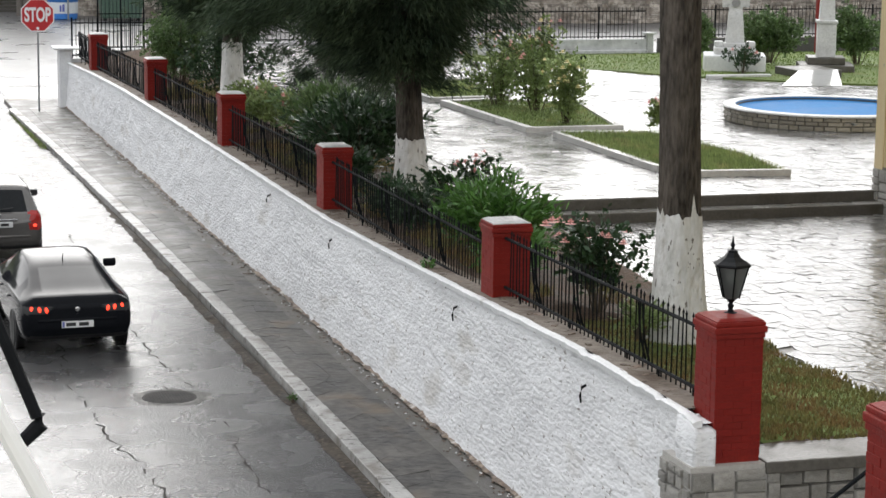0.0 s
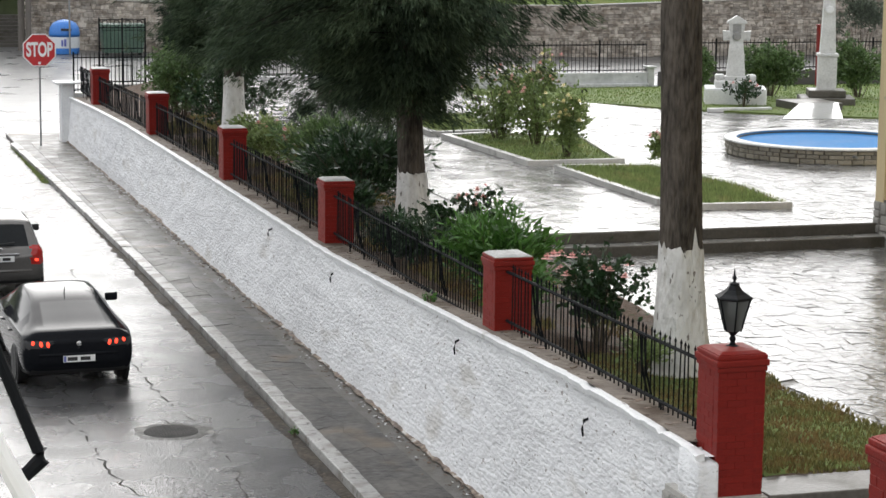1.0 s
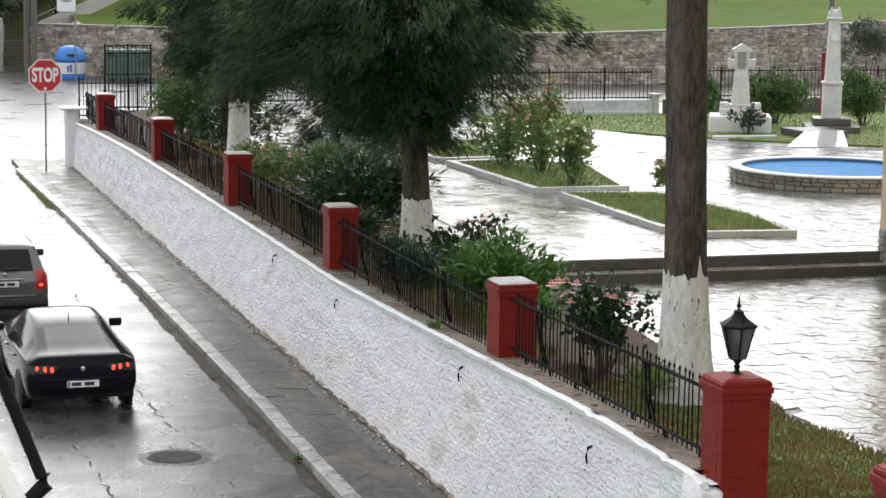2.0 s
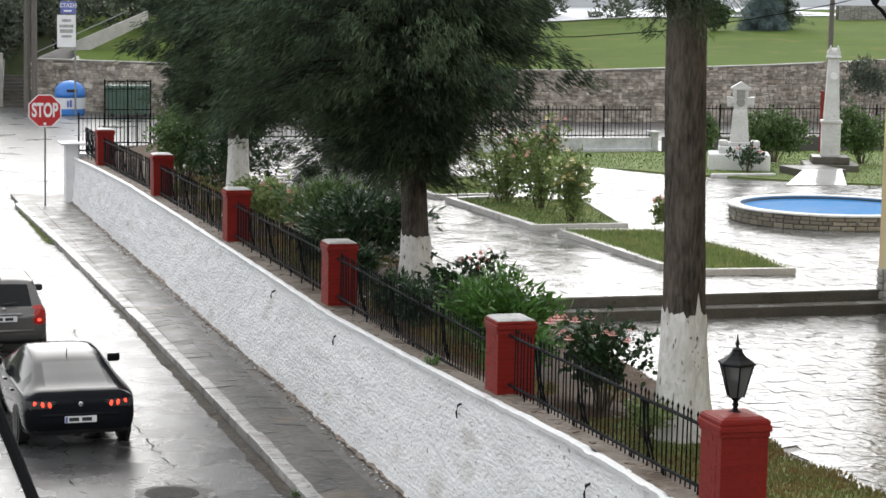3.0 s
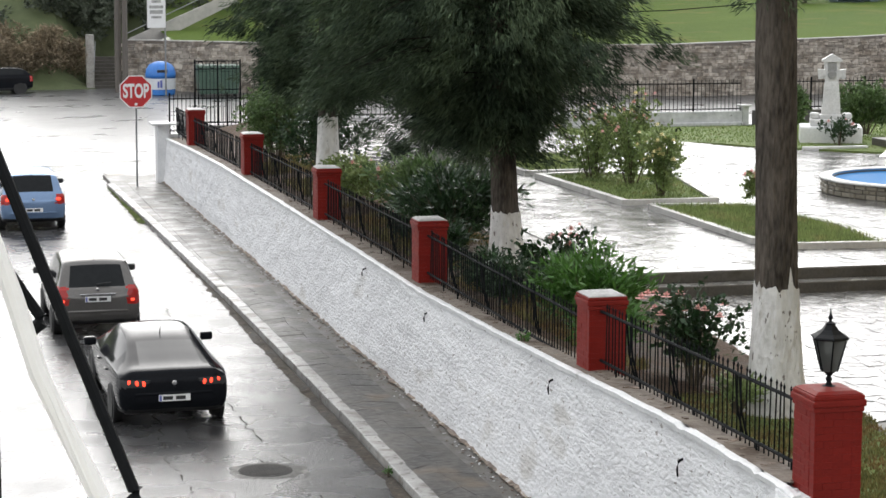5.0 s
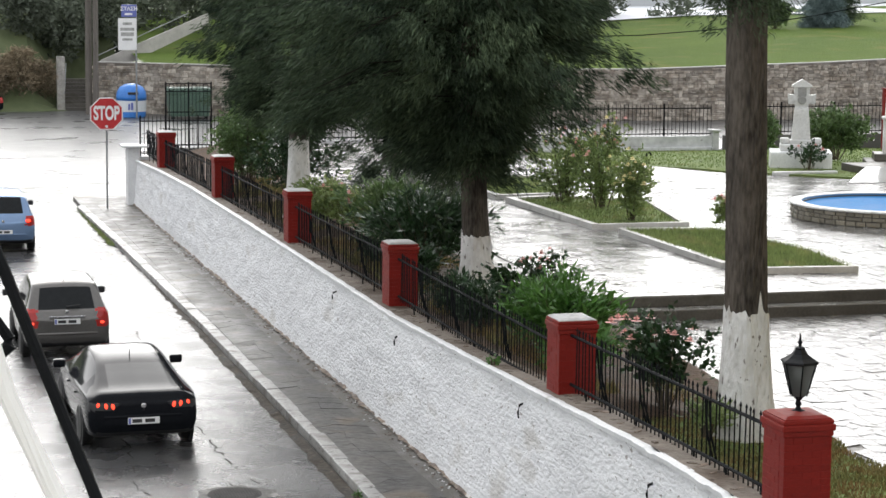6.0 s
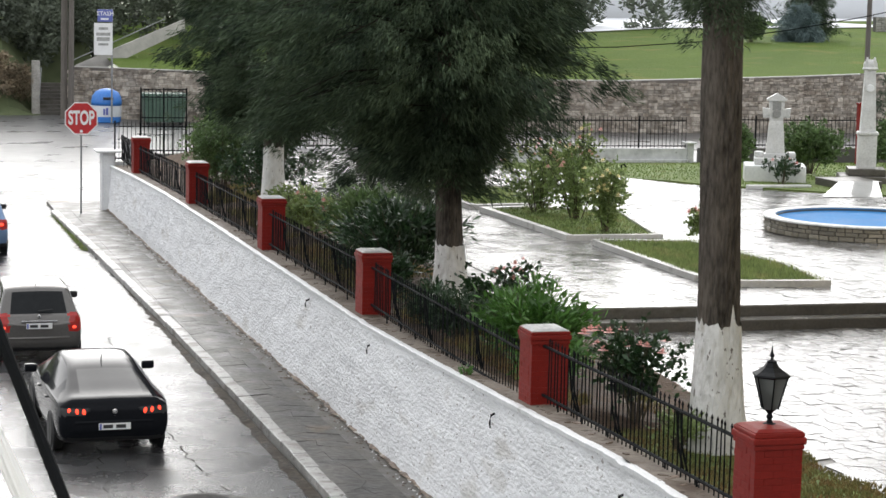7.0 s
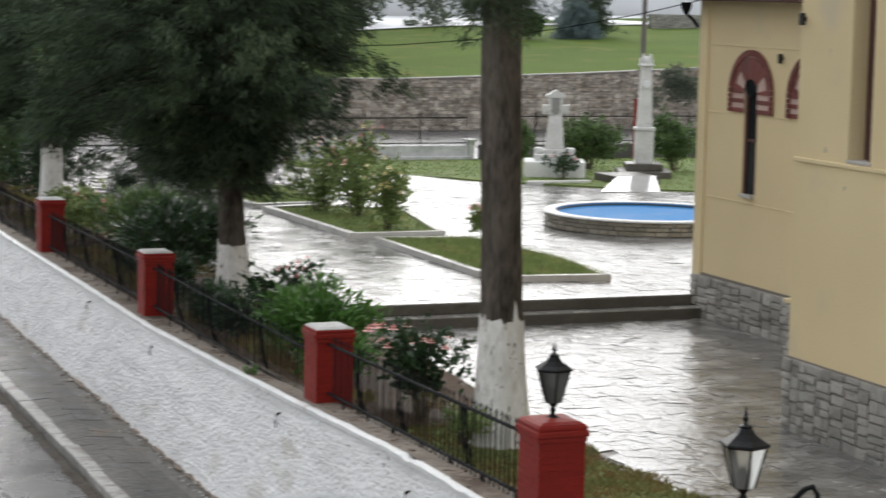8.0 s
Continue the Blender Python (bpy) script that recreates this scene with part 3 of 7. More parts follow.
WALLTOP = surface("worn_wall_top", (0.12, 0.095, 0.075), (0.28, 0.245, 0.21), (0.6, 0.85), 9, 1.1, 0.8, stain=(0.075, 0.05, 0.035), stain_scale=1.3, stain_from=0.53, bump_dist=0.03, spec=0.2, chips=(0.05, 0.036, 0.026), chip_scale=7.0, chip_from=0.62)
sheet("wall_top", [WALL_X + 0.02, 8.75, 8.9, 9.06], span(19.9, 72.2, 0.3), lambda x, y: top_z(y) + 0.004 + 0.012 * noise.noise(Vector((x * 3, y * 2, 1))), WALLTOP, "worn stony top of the wall under the fence", "wall top")

# plazas: bed of mortar below the flagstones
bm = boxed(12.15, 20.5, 14.0, 35.5, LOW - 1.7, LOW - 0.015)
box(bm, 11.6, 12.15, 20.3, 35.5, LOW - 1.7, LOW - 0.017)
tagged(part("plaza_lower", bm, MORTAR), "lower paved yard of wet irregular flagstones", "plaza", kind="structure")
bm = boxed(11.6, 20.4, 36.25, 72.3, LOW - 1.7, UP - 0.015)
box(bm, 20.4, 60, 36.25, 58.5, LOW - 1.7, UP - 0.013)
tagged(part("plaza_upper", bm, MORTAR), "upper church square paved with wet grey stone", "plaza", kind="structure")
# two broad steps between them
steps = thing("plaza_steps", 11.9, 35.5, LOW, "two long dark wet concrete steps", "steps", kind="structure")
# Dark risers and pale treads: light on the tops is in the colours.
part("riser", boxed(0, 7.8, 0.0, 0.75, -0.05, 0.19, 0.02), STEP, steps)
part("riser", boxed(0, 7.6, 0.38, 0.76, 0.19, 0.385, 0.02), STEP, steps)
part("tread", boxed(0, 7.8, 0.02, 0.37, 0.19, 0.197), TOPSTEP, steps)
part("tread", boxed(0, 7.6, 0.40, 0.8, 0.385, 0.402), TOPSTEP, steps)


# ---- flower beds on the square ----
def bed(name, outline, label):
    """A grassed bed with a raised pale kerb round it."""
    root = thing(name, 0, 0, UP, label, "flower bed", "flower beds on the square", "structure")
    n = len(outline)
    pts = [Vector(p) for p in outline]
    ctr = sum(pts, Vector((0, 0))) / n
    bm = bmesh.new()
    bm.faces.new([bm.verts.new((p.x, p.y, 0.07)) for p in pts])
    part("soil", bm, LAWN, root)
    for i in range(n):
        a, b = pts[i], pts[(i + 1) % n]
        d = (b - a).normalized()
        q = Vector((-d.y, d.x)) * 0.09
        bm = bmesh.new()
        prism(bm, [(a.x - q.x - d.x * 0.09, a.y - q.y - d.y * 0.09), (b.x - q.x + d.x * 0.09, b.y - q.y + d.y * 0.09), (b.x + q.x + d.x * 0.09, b.y + q.y + d.y * 0.09), (a.x + q.x - d.x * 0.09, a.y + q.y - d.y * 0.09)], 0.13 + 0.003 * i,
              lambda u, v, w: Vector((u, v, w - 0.01)))
        part("kerb", bm, KERBWHITE, root)
    return root


BED_A = [(16.15, 44.9), (16.2, 39.2), (16.7, 38.25), (18.45, 38.1), (18.75, 40.5), (18.3, 44.6)]
BED_B = [(15.8, 45.9), (18.0, 45.95), (18.9, 50.8), (17.0, 52.2), (15.6, 51.9)]
BED_C = [(15.5, 52.7), (17.6, 53.0), (18.0, 57.5), (15.3, 59.5)]
bed("flower_bed", BED_A, "grassed flower bed with a pale kerb")
bed("flower_bed", BED_B, "flower bed of roses and grass with a pale kerb")
bed("flower_bed", BED_C, "shaded grassy flower bed with a pale kerb")

# lawn with the monuments
LAWN_EDGE = [(19.6, 65.0), (22.3, 62.6), (24.3, 58.9), (27.2, 56.2), (31.0, 53.6), (38.0, 51.5), (46.0, 54.0), (44.0, 71.6), (20.5, 71.6)]
bm = bmesh.new()
bm.faces.new([bm.verts.new((x, y, 0)) for x, y in LAWN_EDGE])
bmesh.ops.triangulate(bm, faces=bm.faces[:])
for cut in (58.0, 60.0, 64.0, 68.0):
    bmesh.ops.bisect_plane(bm, geom=bm.verts[:] + bm.edges[:] + bm.faces[:], plane_co=(0, cut, 0), plane_no=(0, 1, 0))


def lawn_z(x, y):
    return UP + 0.05 - 0.040 * max(0.0, y - 60.0)


for v in bm.verts:
    v.co.z = lawn_z(v.co.x, v.co.y)
rim = [e for e in bm.edges if e.is_boundary]
skirt = bmesh.ops.extrude_edge_only(bm, edges=rim)
for v in skirt["geom"]:
    if isinstance(v, bmesh.types.BMVert):
        v.co.z -= 0.12
tagged(part("monument_lawn", bm, LAWN), "rain-soaked lawn round the monuments", "lawn", kind="structure")
# lawn beside the lamp pillar
sheet("gate_lawn", span(9.0, 12.25, 0.3), span(19.95, 27.5, 0.3),
      lambda x, y: LOW + 0.02 + 0.20 * max(0, min(1, (24 - y) / 3.5)) + 0.10 * max(0, (10.6 - x) / 1.6) + 0.03 * noise.noise(Vector((x, y, 3))) - 0.14 * max(0.0, 1 - (y - 19.95) / 0.3) if x < 12.2 else LOW - 0.1, LAWN, "patchy yellowing grass beside the gate pillar", "lawn")


# ---- far side: stone wall, grassed hill ----
FARLINE = [(12.3, 122.7), (13.2, 122.3), (20, 118.3), (30, 114.6), (41, 112.0), (52, 111.6), (64, 112.5), (95, 116.0)]


def far_top(x):
    return along([(-6, 2.6), (12, 2.85), (30, 2.75), (45, 2.85), (60, 3.6), (95, 4.3)], x)


fw = thing("wall_far", 0, 0, 0, "long field-stone retaining wall below the hill lawn", "wall", kind="structure")
bm = bmesh.new()
line = [Vector(p) for p in FARLINE]
for a, b in zip(line, line[1:]):
    d = (b - a).normalized()
    q = Vector((-d.y, d.x)) * 0.5
    vs = [bm.verts.new(p) for p in ((a.x, a.y, -0.1), (b.x, b.y, -0.1), (b.x, b.y, far_top(b.x)), (a.x, a.y, far_top(a.x)), (a.x + q.x, a.y + q.y, far_top(a.x)), (b.x + q.x, b.y + q.y, far_top(b.x)))]
    bm.faces.new(vs[:4])
    bm.faces.new((vs[3], vs[2], vs[5], vs[4]))
part("backing", bm, FARMORTAR, fw)
sv, sf = [], []
for a, b in zip(line, line[1:]):
    L = (b - a).length
    d = (b - a) / L
    q = Vector((d.y, -d.x))
    z = 0.0
    while z < 4.2:
        h = rnd.uniform(0.13, 0.24)
        s = rnd.uniform(-0.4, 0.0)
        while s < L:
            w0 = rnd.uniform(0.16, 0.62)
            cuts = [(s, z, w0, h)]
            if rnd.random() < 0.4:
                k = rnd.uniform(0.35, 0.65)
                cuts = [(s, z, w0, h * k), (s, z + h * k, w0, h * (1 - k))]
            elif rnd.random() < 0.2:
                cuts = [(s, z, w0, h * 1.35)]
            for s0, z0, w1, h1 in cuts:
                px = a.x + d.x * (s0 + w1 / 2)
                if 12 < px < 92 and z0 + h1 < far_top(px) + 0.05 and not 22 < px < 28:
                    o, g, r1 = rnd.uniform(0.01, 0.06), 0.007, lambda: rnd.uniform(0.0, 0.03)
                    k = len(sv)
                    for (u, v, n) in ((s0 + g, z0 + g, 0), (s0 + w1 - g, z0 + g, 0), (s0 + w1 - g, z0 + h1 - g, 0), (s0 + g, z0 + h1 - g, 0),
                                      (s0 + g + r1(), z0 + g + r1(), o), (s0 + w1 - g - r1(), z0 + g + r1(), o), (s0 + w1 - g - r1(), z0 + h1 - g - r1(), o), (s0 + g + r1(), z0 + h1 - g - r1(), o)):
                        sv.append((a.x + d.x * u + q.x * n, a.y + d.y * u + q.y * n, v))
                    sf += [(k + 4, k + 5, k + 6, k + 7), (k, k + 1, k + 5, k + 4), (k + 1, k + 2, k + 6, k + 5), (k + 2, k + 3, k + 7, k + 6), (k + 3, k, k + 4, k + 7)]
            s += w0
        z += h
tagged(mk("stones", sv, sf, FARSTONE, fw), kind="stuff")
bm = bmesh.new()
for a, b in zip(line, line[1:]):
    if b.x > 9:
        d = (b - a).normalized()
        q = Vector((-d.y, d.x))
        vs = []
        for p in (a, b):
            for off, up in ((-0.03, 0.0), (0.45, 0.0), (0.45, 0.05), (-0.03, 0.05)):
                vs.append(bm.verts.new((p.x + q.x * off, p.y + q.y * off, far_top(p.x) + up)))
        for k in range(4):
            bm.faces.new((vs[k], vs[(k + 1) % 4], vs[4 + (k + 1) % 4], vs[4 + k]))
part("coping", bm, PALEMORTAR, fw, "thin pale mortar coping")
far_y = lambda x: along([(p[0], p[1]) for p in FARLINE], x)


def hill_z(x, y):
    s = y - far_y(min(95, max(-6, x)))
    base = far_top(min(95, max(-6, x))) - 0.05
    rise = along([(-10, 0.02), (20, 0.06), (40, 0.028), (60, 0.036), (95, 0.036)], x)
    return base + rise * min(s, 42) + 0.10 * noise.noise(Vector((x * 0.12, y * 0.12, 0))) * min(1, s / 6)


hx = span(15.0, 140, 3.0)
hv, hf = [], []
rows = [0.45, 1.5, 4, 7, 11, 15, 20, 26, 32, 38, 42, 60]
for s in rows:
    for x in hx:
        y = far_y(min(95, x)) + s
        hv.append((x, y, hill_z(x, y)))
w = len(hx)
hf = [(j * w + i, j * w + i + 1, (j + 1) * w + i + 1, (j + 1) * w + i) for j in range(len(rows) - 1) for i in range(w - 1)]
tagged(mk("hill_lawn", hv, hf, HILLGRASS, smooth=True), "smooth bright green hillside lawn above the stone wall", "lawn", kind="structure")


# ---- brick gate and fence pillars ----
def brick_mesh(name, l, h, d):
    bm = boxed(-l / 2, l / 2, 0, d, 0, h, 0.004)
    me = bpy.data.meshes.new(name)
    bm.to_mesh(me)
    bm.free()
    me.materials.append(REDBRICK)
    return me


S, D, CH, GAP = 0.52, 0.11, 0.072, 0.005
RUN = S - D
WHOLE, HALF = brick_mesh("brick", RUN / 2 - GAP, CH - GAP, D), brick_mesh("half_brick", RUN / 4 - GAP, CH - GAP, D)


def pillar(x, y, z, height, label, cap=None):
    """A square red-painted brick pillar with corbelled courses and a weathered cap, pale for wet sheen."""
    root = thing("brick_pillar", x, y, z, label, "pillar", "red brick fence pillars")
    n = int((height - 0.2) / CH)
    body = n * CH
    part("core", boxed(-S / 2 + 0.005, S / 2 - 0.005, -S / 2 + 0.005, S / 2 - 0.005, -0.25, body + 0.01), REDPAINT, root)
    for c in range(n):
        pieces = ((WHOLE, -RUN / 4), (WHOLE, RUN / 4)) if c % 2 else ((HALF, -RUN * 3 / 8), (WHOLE, 0), (HALF, RUN * 3 / 8))
        for side in range(4):
            for me, off in pieces:
                ob = new("brick", me)
                ob.parent = root
                ob.matrix_basis = pose(0, 0, 0, 0, 0, 90 * side) @ pose(off - D / 2 + rnd.gauss(0, 0.0015), -S / 2 + rnd.gauss(0, 0.0018), c * CH + GAP / 2)
    b = S / 2
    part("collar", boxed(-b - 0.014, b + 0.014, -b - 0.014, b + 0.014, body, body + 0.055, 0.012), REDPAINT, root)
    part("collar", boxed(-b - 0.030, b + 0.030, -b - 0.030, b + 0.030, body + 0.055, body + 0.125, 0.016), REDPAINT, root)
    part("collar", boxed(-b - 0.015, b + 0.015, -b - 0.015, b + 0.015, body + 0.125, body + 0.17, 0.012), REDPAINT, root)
    bm = bmesh.new()
    lathe(bm, [(b * 1.40, body + 0.165), (b * 1.40, body + 0.18), (b * 1.1, body + 0.205), (b * 0.25, body + 0.222)], 4, turn=math.pi / 4)
    part("cap", bm, cap or COPING, root, "worn red cap" if cap else "worn cap with wet sheen put into its pale colour")
    return root, body + 0.22


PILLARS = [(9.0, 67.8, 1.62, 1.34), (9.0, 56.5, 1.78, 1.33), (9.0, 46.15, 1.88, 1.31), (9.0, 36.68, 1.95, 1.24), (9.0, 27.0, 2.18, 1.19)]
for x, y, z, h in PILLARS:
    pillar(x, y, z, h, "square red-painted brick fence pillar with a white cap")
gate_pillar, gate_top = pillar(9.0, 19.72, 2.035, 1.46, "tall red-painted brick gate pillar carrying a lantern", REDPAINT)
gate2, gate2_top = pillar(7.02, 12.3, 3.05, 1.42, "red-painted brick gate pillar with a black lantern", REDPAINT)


# ---- lanterns ----
def lantern(x, y, z, k, pane=LAMPGLASS):
    root = thing("lantern", x, y, z, "black cast-iron lantern with smoky glass on a brick pillar", "lantern", "lanterns on the gate pillars")
    part("foot", lathe(bmesh.new(), [(0.085 * k, 0), (0.085 * k, 0.015 * k), (0.035 * k, 0.03 * k), (0.022 * k, 0.06 * k), (0.035 * k, 0.09 * k), (0.02 * k, 0.12 * k), (0.05 * k, 0.155 * k), (0.075 * k, 0.17 * k)], 12), IRON, root)
    z0, z1, r0, r1 = 0.17 * k, 0.50 * k, 0.085 * k, 0.175 * k
    glass = part("glass", lathe(bmesh.new(), [(r0 - 0.006, z0), (r1 - 0.008, z1)], 6, turn=0.3), pane, root, "hazy glass panes")
    glass.visible_shadow = False
    for i in range(6):
        a = 0.3 + i * math.tau / 6
        part("bar", tubed([(r0 * math.cos(a), r0 * math.sin(a), z0), (r1 * math.cos(a), r1 * math.sin(a), z1)], 0.008 * k, 5), IRON, root)
    part("hood", lathe(bmesh.new(), [(r1 * 1.03, z1 - 0.01), (r1 * 1.14, z1 + 0.005), (r1 * 1.12, z1 + 0.02 * k), (r1 * 0.80, z1 + 0.05 * k), (r1 * 0.48, z1 + 0.09 * k), (r1 * 0.30, z1 + 0.135 * k), (r1 * 0.33, z1 + 0.15 * k), (0.02 * k, z1 + 0.165 * k)], 6, turn=0.3), LAMPIRON, root)
    part("finial", lathe(bmesh.new(), [(0.018 * k, z1 + 0.16 * k), (0.012 * k, z1 + 0.18 * k), (0.026 * k, z1 + 0.205 * k), (0.012 * k, z1 + 0.23 * k), (0.004 * k, z1 + 0.30 * k)], 10), IRON, root)
    part("candle", lathe(bmesh.new(), [(0.03 * k, z0), (0.03 * k, z0 + 0.16 * k), (0.015 * k, z0 + 0.19 * k)], 10), SIGNGREY, root, "pale bulb holder")


lantern(9.0, 19.72, 2.035 + gate_top - 0.02, 1.02)
lantern(7.02, 12.3, 3.05 + gate2_top - 0.02, 0.87, CLEARGLASS)


# ---- iron fences ----
BAR = bpy.data.meshes.new("bar")
_b = bmesh.new()
tube(_b, [(0, 0, 0.13), (0, 0, 0.94)], 0.0095, 5)
tube(_b, [(0, 0, 0.94), (0, 0, 0.955), (0, 0, 1.0)], [0.010, 0.017, 0.001], 5)
_b.to_mesh(BAR)
_b.free()
BAR.materials.append(IRON)


def fence(y0, y1, z0, z1, x, label, step=0.135):
    """A panel of pointed bars between two pillars, with two rails and slanting stays."""
    root = thing("iron_fence", x, y0, z0, label, "fence", "iron fence panels")
    L, dz = y1 - y0, z1 - z0
    for h in (0.24, 0.90):
        part("rail", tubed([(0, 0, h), (0, L, h + dz)], 0.021, 6), IRON, root)
    for i in range(int((L - 0.04) / step)):
        ob = new("bar", BAR)
        ob.parent = root
        s = 0.06 + i * step
        ob.matrix_basis = pose(rnd.gauss(0, 0.004), s, dz * s / L + 0.03, rnd.gauss(0, 0.5), rnd.gauss(0, 0.5), 0)
    for i in range(int(L / 0.95)):
        s = 0.4 + i * 0.95
        part("leg", tubed([(0, s, 0.26 + dz * s / L), (0, s, -0.05 + dz * s / L)], 0.013, 6), IRON, root)
    for s in (L * 0.3, L * 0.62, L * 0.85):
        k = dz * s / L
        part("stay", tubed([(0.02, s - 0.10, 0.87 + k), (0.10, s + 0.03, 0.45 + k), (0.24, s + 0.12, 0.02 + k)], 0.014, 6), IRON, root)
        part("stay", tubed([(0.02, s + 0.02, 0.87 + k), (0.10, s + 0.15, 0.45 + k), (0.24, s + 0.24, 0.02 + k)], 0.014, 6), IRON, root)


ends = [(19.72, 2.30)] + [(p[1], p[2]) for p in PILLARS[::-1]] + [(72.4, 1.62)]
for (y0, z0), (y1, z1) in zip(ends, ends[1:]):
    fence(y0 + 0.27, y1 - 0.27, max(z0, top_z(y0) - 0.25) + (-0.20 if y0 == 27.0 else 0.02), z1 + 0.02, 8.91, "black iron fence panel with pointed bars between brick pillars")


def long_fence(name, a, b, z, height, step, label):
    """A long straight fence of thin bars seen from afar."""
    root = thing(name, a[0], a[1], z, label, "fence")
    L = math.hypot(b[0] - a[0], b[1] - a[1])
    root.matrix_basis = pose(a[0], a[1], z, 0, 0, math.degrees(math.atan2(b[1] - a[1], b[0] - a[0])))
    for h in (0.08, height * 0.86):
        part("rail", tubed([(0, 0, h), (L, 0, h)], 0.02, 5), IRON, root)
    me = bpy.data.meshes.new("bar")
    bm = tubed([(0, 0, 0), (0, 0, height * 0.94), (0, 0, height)], [0.011, 0.011, 0.002], 4)
    bm.to_mesh(me)
    bm.free()
    me.materials.append(IRON)
    me2 = bpy.data.meshes.new("post")
    bm = boxed(-0.025, 0.025, -0.025, 0.025, -0.15, height)
    bm.to_mesh(me2)
    bm.free()
    me2.materials.append(IRON)
    n = int(L / step)
    for i in range(n + 1):
        ob = new("post" if i % 14 == 0 else "bar", me2 if i % 14 == 0 else me)
        ob.parent = root
        ob.location = (i * step, 0, 0)
    return root


# rear wall of the square, low and white, with its fence
bm = boxed(12.5, 29.1, 71.75, 72.05, 1.0, 2.24, 0.02)
rear = tagged(part("wall_rear", bm, FLAKING), "low whitewashed wall behind the square, paint flaking", "wall", kind="structure")
part("ledge", boxed(12.5, 29.1, 71.62, 71.75, 1.0, 1.86, 0.03), FLAKING, rear)
part("pier", boxed(29.1, 29.35, 71.7, 72.1, 1.0, 2.40, 0.03), COPING, rear)
part("pier_cap", boxed(29.03, 29.42, 71.6, 72.2, 2.40, 2.47, 0.02), COPING, rear)
rear2 = tagged(part("wall_rear_low", boxed(29.6, 60, 71.75, 72.05, 1.0, 2.25, 0.02), DARKMORTAR), "low grey wall behind the monuments", "wall", kind="structure")
long_fence("iron_fence", (12.6, 71.9), (29.1, 71.9), 2.24, 1.15, 0.15, "long black iron fence on the low rear wall")
long_fence("iron_fence", (29.7, 71.9), (46.0, 71.9), 2.28, 1.15, 0.15, "black iron fence behind the stone monuments")
long_fence("iron_fence", (8.75, 72.5), (12.6, 72.5), 1.74, 1.35, 0.14, "black iron fence at the street corner")


# ---- foliage ----
def sprays(points, seed, leaves=10, length=0.16, width=0.02, spread=0.9, droop=0.3, out=1.0, puff=0.0):
    """Leaf diamonds fanned about each (place, direction, size); gives vertices and faces."""
    g = np.random.RandomState(seed)
    P = np.array([p for p, d, s in points], float)
    Dn = np.array([d for p, d, s in points], float)
    S_ = np.array([s for p, d, s in points], float)
    Dn /= np.linalg.norm(Dn, axis=1, keepdims=True) + 1e-9
    n = len(P) * leaves
    P, Dn, S_ = np.repeat(P, leaves, 0), np.repeat(Dn, leaves, 0), np.repeat(S_, leaves)
    d = Dn * out + g.normal(0, spread, (n, 3))
    d[:, 2] -= droop
    d /= np.linalg.norm(d, axis=1, keepdims=True)
    side = np.cross(d, g.normal(0, 1, (n, 3)))
    side /= np.linalg.norm(side, axis=1, keepdims=True) + 1e-9
    ln = (length * S_ * g.uniform(0.6, 1.3, n))[:, None]
    wd = (width * S_ * g.uniform(0.7, 1.3, n))[:, None]
    base = P + g.normal(0, 1.0, (n, 3)) * (puff or 0.35 * length) * S_[:, None]
    a, b = base, base + d * ln
    m = base + d * ln * 0.5
    V = np.stack([a, m + side * wd, b, m - side * wd], 1).reshape(-1, 3)
    F = np.arange(n * 4).reshape(-1, 4)
    return V, F


def quads(name, V, F, mat):
    """A mesh of loose four-cornered leaves."""
    me = bpy.data.meshes.new(name)
    n = len(F)
    me.vertices.add(4 * n)
    me.vertices.foreach_set("co", V.astype(np.float32).ravel())
    me.loops.add(4 * n)
    me.loops.foreach_set("vertex_index", np.arange(4 * n, dtype=np.int32))
    me.polygons.add(n)
    me.polygons.foreach_set("loop_start", np.arange(0, 4 * n, 4, dtype=np.int32))
    me.materials.append(mat)
    me.update(calc_edges=True)
    return me


def leaf_mesh(name, V, F, mat, parent, label=""):
    ob = new(name, quads(name, V, F, mat))
    ob.parent = parent
    if label:
        ob["label"] = label
    return ob


def trunk_profile(bm, h, r0, r1, seed, lean=(0, 0), sides=18, flare=1.55):
    g = random.Random(seed)
    rings = []
    n = int(h / 0.35) + 2
    for i in range(n):
        k = i / (n - 1)
        z = h * k
        r = r0 + (r1 - r0) * k
        r *= 1 + (flare - 1) * math.exp(-z / 0.55)
        ring = []
        for j in range(sides):
            a = j * math.tau / sides
            rr = r * (1 + 0.06 * noise.noise(Vector((math.cos(a) * 2, math.sin(a) * 2, z * 0.6 + seed))) + 0.03 * math.sin(5 * a + seed))
            ring.append(bm.verts.new((lean[0] * k + rr * math.cos(a), lean[1] * k + rr * math.sin(a), z - 0.15)))
        rings.append(ring)
    for a, b in zip(rings, rings[1:]):
        for j in range(sides):
            bm.faces.new((a[j], a[(j + 1) % sides], b[(j + 1) % sides], b[j]))
    bm.faces.new(rings[-1])
    return bm


